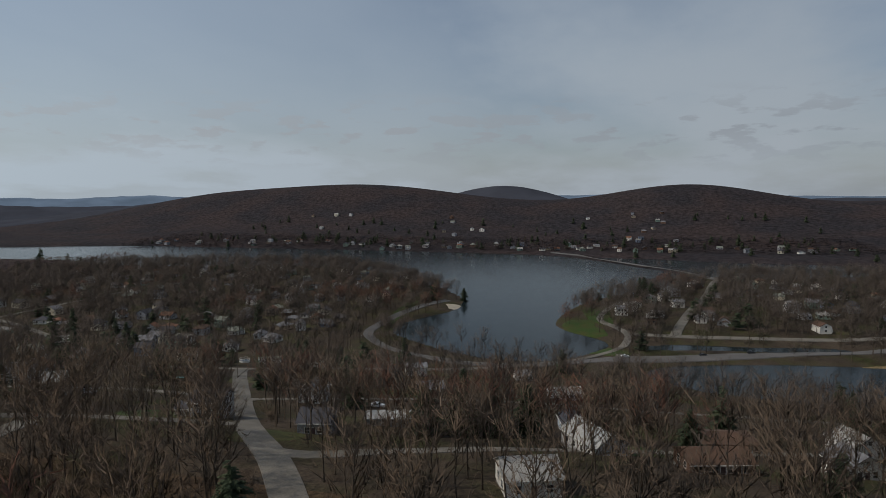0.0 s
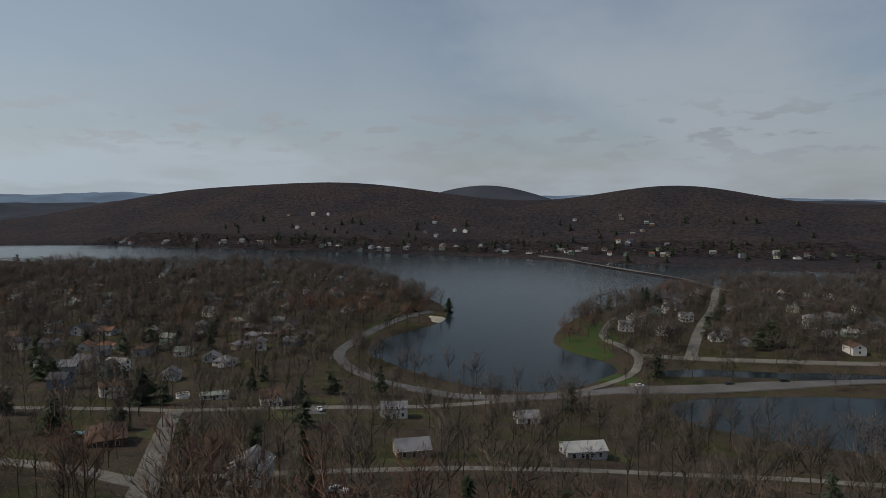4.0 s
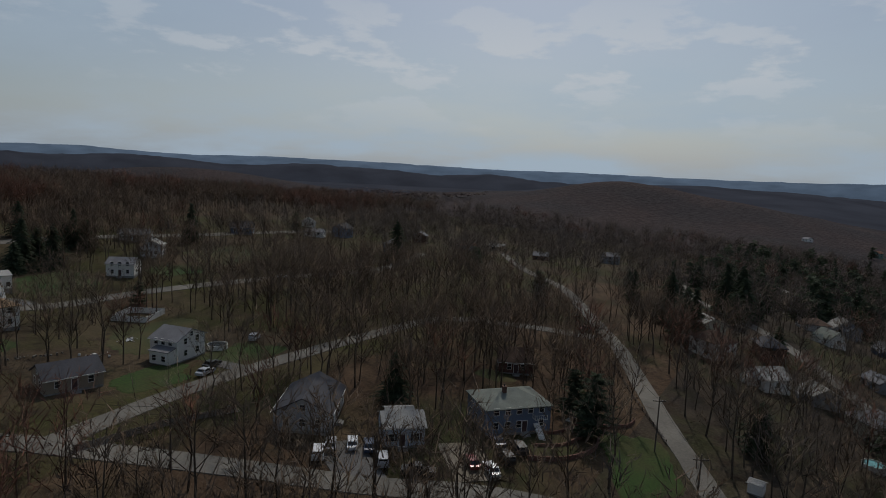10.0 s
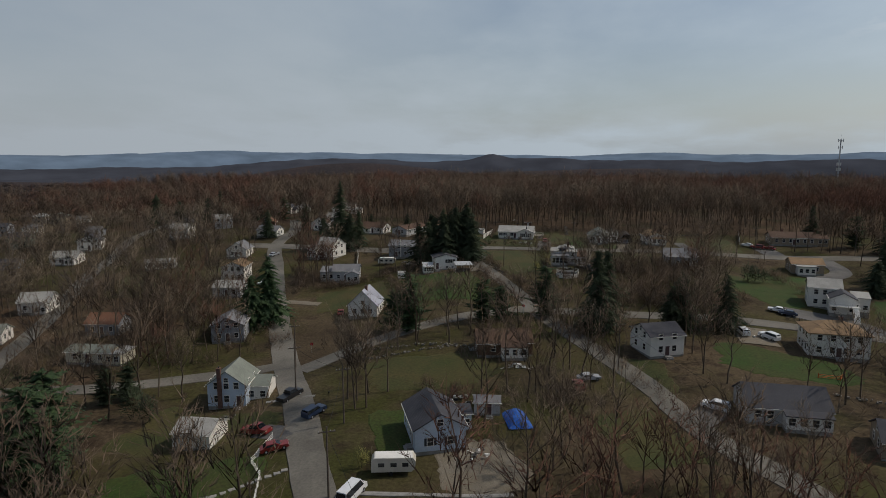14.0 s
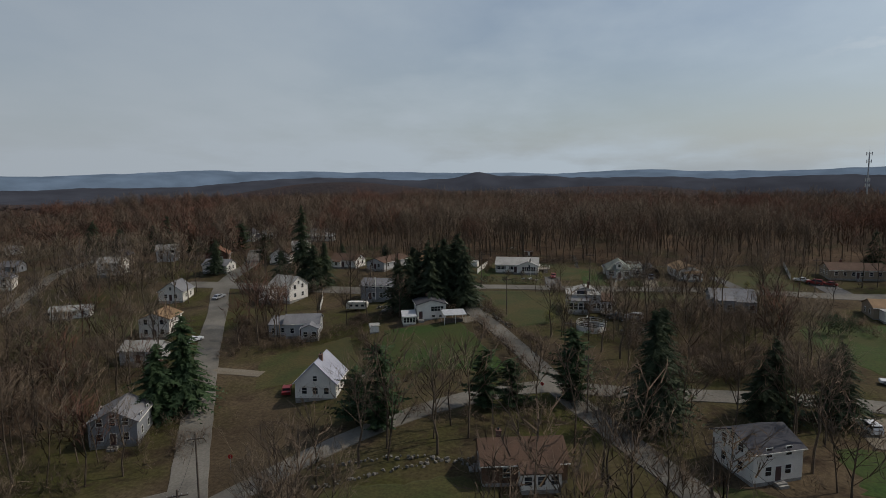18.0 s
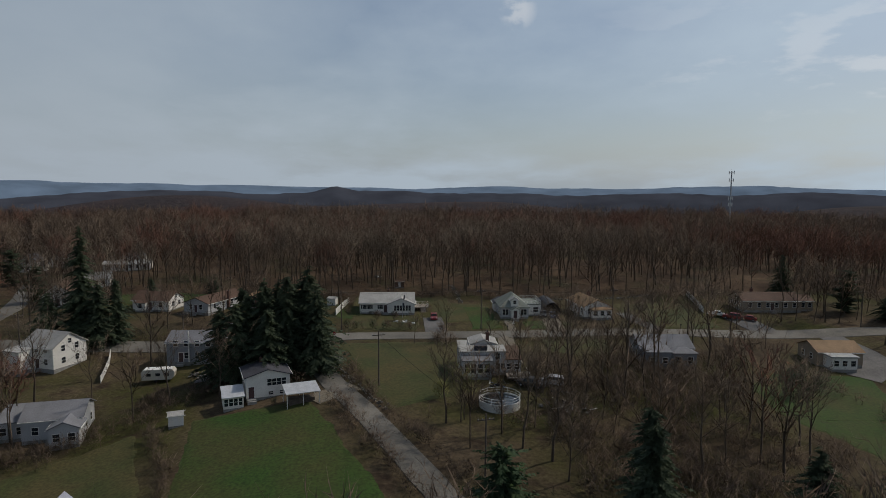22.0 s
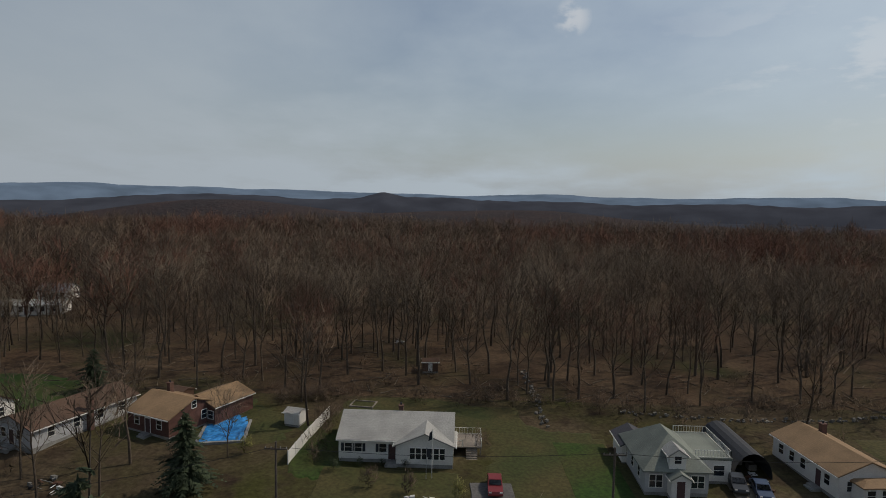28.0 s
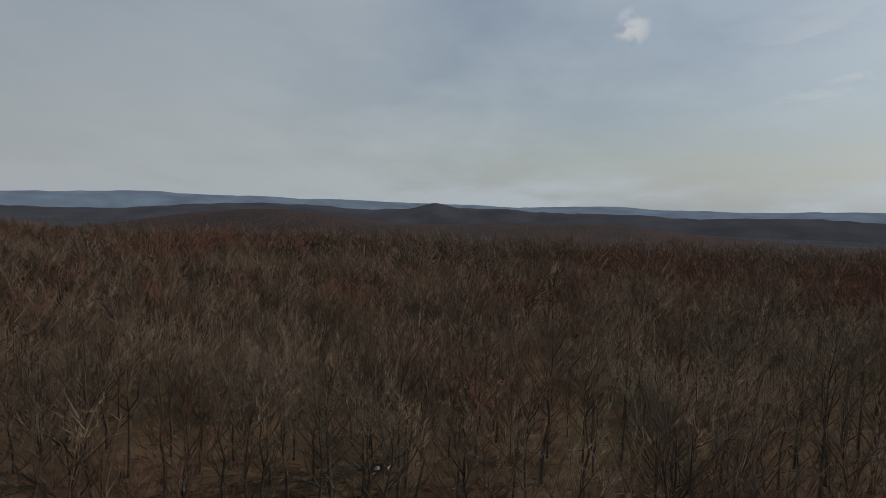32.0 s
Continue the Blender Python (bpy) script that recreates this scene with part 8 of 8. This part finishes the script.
# covered boat beside the steep cottage
boat = thing("boat", pose(-19, -103.6, gz(-19, -103.6), 0, 0, 75), "small boat under a grey cover on a trailer", "boat")
hull = Geo()
for k in range(9):
    u = k / 8
    wd = .95 * math.sin(math.pi * min(1, .25 + u * .75)) ** .6 + .02
    zz = (u - .1) * 4.6 - 2
    hull.v += [(zz, -wd, 1.15), (zz, -wd * .6, .55), (zz, 0, .42 + .25 * (1 - u) * 0), (zz, wd * .6, .55), (zz, wd, 1.15)]
hull.f = [(k * 5 + j, k * 5 + j + 1, k * 5 + j + 6, k * 5 + j + 5) for k in range(8) for j in range(4)] + [(0, 1, 2, 3, 4), (44, 43, 42, 41, 40)]
part("hull", hull, M_TRIM, boat)
cover = Geo()
for k in range(9):
    u = k / 8
    wd = .97 * math.sin(math.pi * min(1, .25 + u * .75)) ** .6 + .02
    zz = (u - .1) * 4.6 - 2
    cover.v += [(zz, -wd, 1.12), (zz, 0, 1.3 + .35 * math.sin(math.pi * u)), (zz, wd, 1.12)]
cover.f = [(k * 3 + j, k * 3 + j + 3, k * 3 + j + 4, k * 3 + j + 1) for k in range(8) for j in range(2)]
part("cover", cover, M_SCRAP["grey"], boat)
part("trailer", Geo().box(-2.2, -.5, .32, 2.6, -.4, .42).box(-2.2, .4, .32, 2.6, .5, .42).box(-.6, -.9, .28, -.45, .9, .36), M_STEEL, boat)
for sy in (-.95, .95):
    part("wheel", Geo().tube((-.52, sy - .09, .3), (-.52, sy + .09, .3), .3, .3, 12), M_TYRE, boat)
car("sedan", "red", -33.5, -108, 20, "behind the steep cottage")
car("pickup", "black", -22.5, -164.5, -20, "beside the white house")
car("sedan", "silver", -89, -38, -15, "on the west lane")
car("sedan", "white", -72, -80, -28, "on the west lane")

# orange barrier round a building plot
fence([(80, -141), (84, -141), (86, -138)], .9, "orange plastic barrier rails round a building plot", M_ORANGE, .3, name="barrier_fence")

# stepping stones, walkways
path = tagged(new("stepping_stones"), "irregular stepping stones across the grass", "path")
rs = random.Random(21)
for k in range(9):
    x, y = -18.6 + 7.8 * k / 8, -198 + 6.8 * k / 8
    part("stone", Geo().box(-.5, -.38, -.15, .5, .38, .06), M_CONCRETE, path, at=pose(x + rs.uniform(-.15, .15), y, gz(x, y) + .06, 0, 0, 40 + rs.uniform(-12, 12)))
ribbon("path", [(-32, -201.5), (-25, -200), (-18.6, -198)], 1.0, M_CONCRETE, .12, "pale garden path", "path", step=2)
ribbon("path", [(-27, -166), (-21, -164.5), (-17.5, -164)], 1.0, M_CONCRETE, .12, "pale garden path", "path", step=2)
ribbon("path", [(3, -196.5), (10.8, -195.4), (20.3, -194), (24, -193)], .8, M_CONCRETE, .12, "pale garden path", "path", step=2)
stone_wall([(-13, -146), (-6, -143), (0, -140), (7, -136.7), (14, -136)], "tumbled pale stones edging a lawn")
stone_wall([(70, -152), (80, -150), (92, -152)], "tumbled stones below a garden")

# terraced garden beside the slate-blue house
for k, (pts, h) in enumerate((([(116, -252), (120, -257), (127, -260), (134, -259)], .8), ([(121, -251), (125, -255), (131, -256.5)], .7), ([(127, -250), (130, -252.5), (136, -254)], .6), ([(138, -258), (142, -262), (146, -262.5)], .7))):
    ob = tagged(new("retaining_wall"), "curved brick retaining wall of a terraced garden", "wall", "terrace walls")
    line = smooth_line(pts, 1.1)
    for (ax, ay), (bx, by) in zip(line, line[1:]):
        a = math.atan2(by - ay, bx - ax)
        ln = math.hypot(bx - ax, by - ay)
        part("block", Geo().box(-ln / 2, -.16, -.5, ln / 2 - .03, .16, h), M_TERRA, ob, at=pose((ax + bx) / 2, (ay + by) / 2, gz((ax + bx) / 2, (ay + by) / 2), 0, 0, math.degrees(a)))
steps = thing("garden_stairs", pose(140, -252.5, gz(140, -252.5), 0, 0, -10), "white timber garden stairs with handrails", "stairs")
for k in range(9):
    part("tread", Geo().box(-4 + k * .8, -.6, .12 + k * .18, -3.2 + k * .8, .6, .2 + k * .18), M_TRIM, steps)
for sy in (-.62, .62):
    part("handrail", Geo().tube((-4, sy, 1.1), (3.2, sy, 2.7), .05, .05, 5), M_TRIM, steps)
    for k in (0, 3, 6, 9):
        part("baluster", Geo().tube((-4 + k * .8, sy, -.4), (-4 + k * .8, sy, 1.1 + k * .18), .04, .04, 5), M_TRIM, steps)

# evergreen bushes and hedges
EVER = "rounded dark evergreen bush"
for x, y, s in ((-2.1, -20.5, .8), (.6, -21, .7), (4.7, -21.2, .8), (7.4, -21.4, .65), (12, -21.5, .6), (90.6, -65, 1.5), (40, -17.5, .5), (37, -17.8, .45), (44, -17.6, .5), (-50.6, -173.8, 2.2), (-46.5, -175, 1.7), (0, -8, .6), (3, -6.4, .4), (6, -6.4, .4), (9, -6.4, .4), (25.5, -56, .9), (24, -58.5, .8), (-9.5, -68.6, .5), (97, -52, .9)):
    plant("shrub", rpy.randrange(2), x, y, s, M_NEEDLE, EVER, rpy, "bush", "bush", "evergreen bushes")
for k in range(9):
    plant("con", 1, 121.5 + k * 1.25, -70.2 - k * .15, .24, M_NEEDLE, "slim clipped evergreen in a hedge row", rpy, "hedge_tree", "hedge", "hedge row")
for x, y, s in ((43.9, -66.4, 1.0), (45, -72.8, .95), (45.1, -42.3, .6), (57.7, -29.5, .55), (77.8, -12.7, .4), (84.2, -17.6, .45), (22.4, -34, .5), (15.1, -35, .45), (33, -33, .5), (-7, -170.4, 1.0), (-10, -166, .8), (-3, -163, .8)):
    plant("hi", rpy.randrange(6), x, y, s, M_PALE, "bare broad-crowned tree on a lawn", rpy, group="garden trees")
plant("pine", 0, -48, -200, 1.25, M_PINE, "broad green pine beside a lawn", rpy, "pine_tree", group="evergreens")
plant("hi", 4, 23.4, -77.2, .55, M_WILLOW, "yellow-green willow just coming into leaf", rpy, "willow_tree")
# sand box frame behind the ranch house, brush pile
frame_box = thing("sand_pit", pose(0, 15.2, gz(0, 15.2), 0, 0, -8), "low timber sand pit frame in the grass", "sand pit")
for a, b, c, d in ((-2, -1.5, 2, -1.3), (-2, 1.3, 2, 1.5), (-2, -1.3, -1.8, 1.3), (1.8, -1.3, 2, 1.3)):
    part("plank", Geo().box(a, b, -.1, c, d, .25), M_DECK, frame_box)
hedgerow([(-14, 16), (-10, 18.5), (-6, 18)], 4, 60, "tangled brush pile at the edge of the woods", .4, .9)
hedgerow([(20, -33), (24, -36)], 2, 18, "bare lilac thicket by the lane", .6, 1.1)
hedgerow([(62, -58), (62, -66), (58, -74)], 7, 70, THICKET, .6, 1.3)
hedgerow([(40, -96), (56, -98), (70, -100)], 5, 80, THICKET)
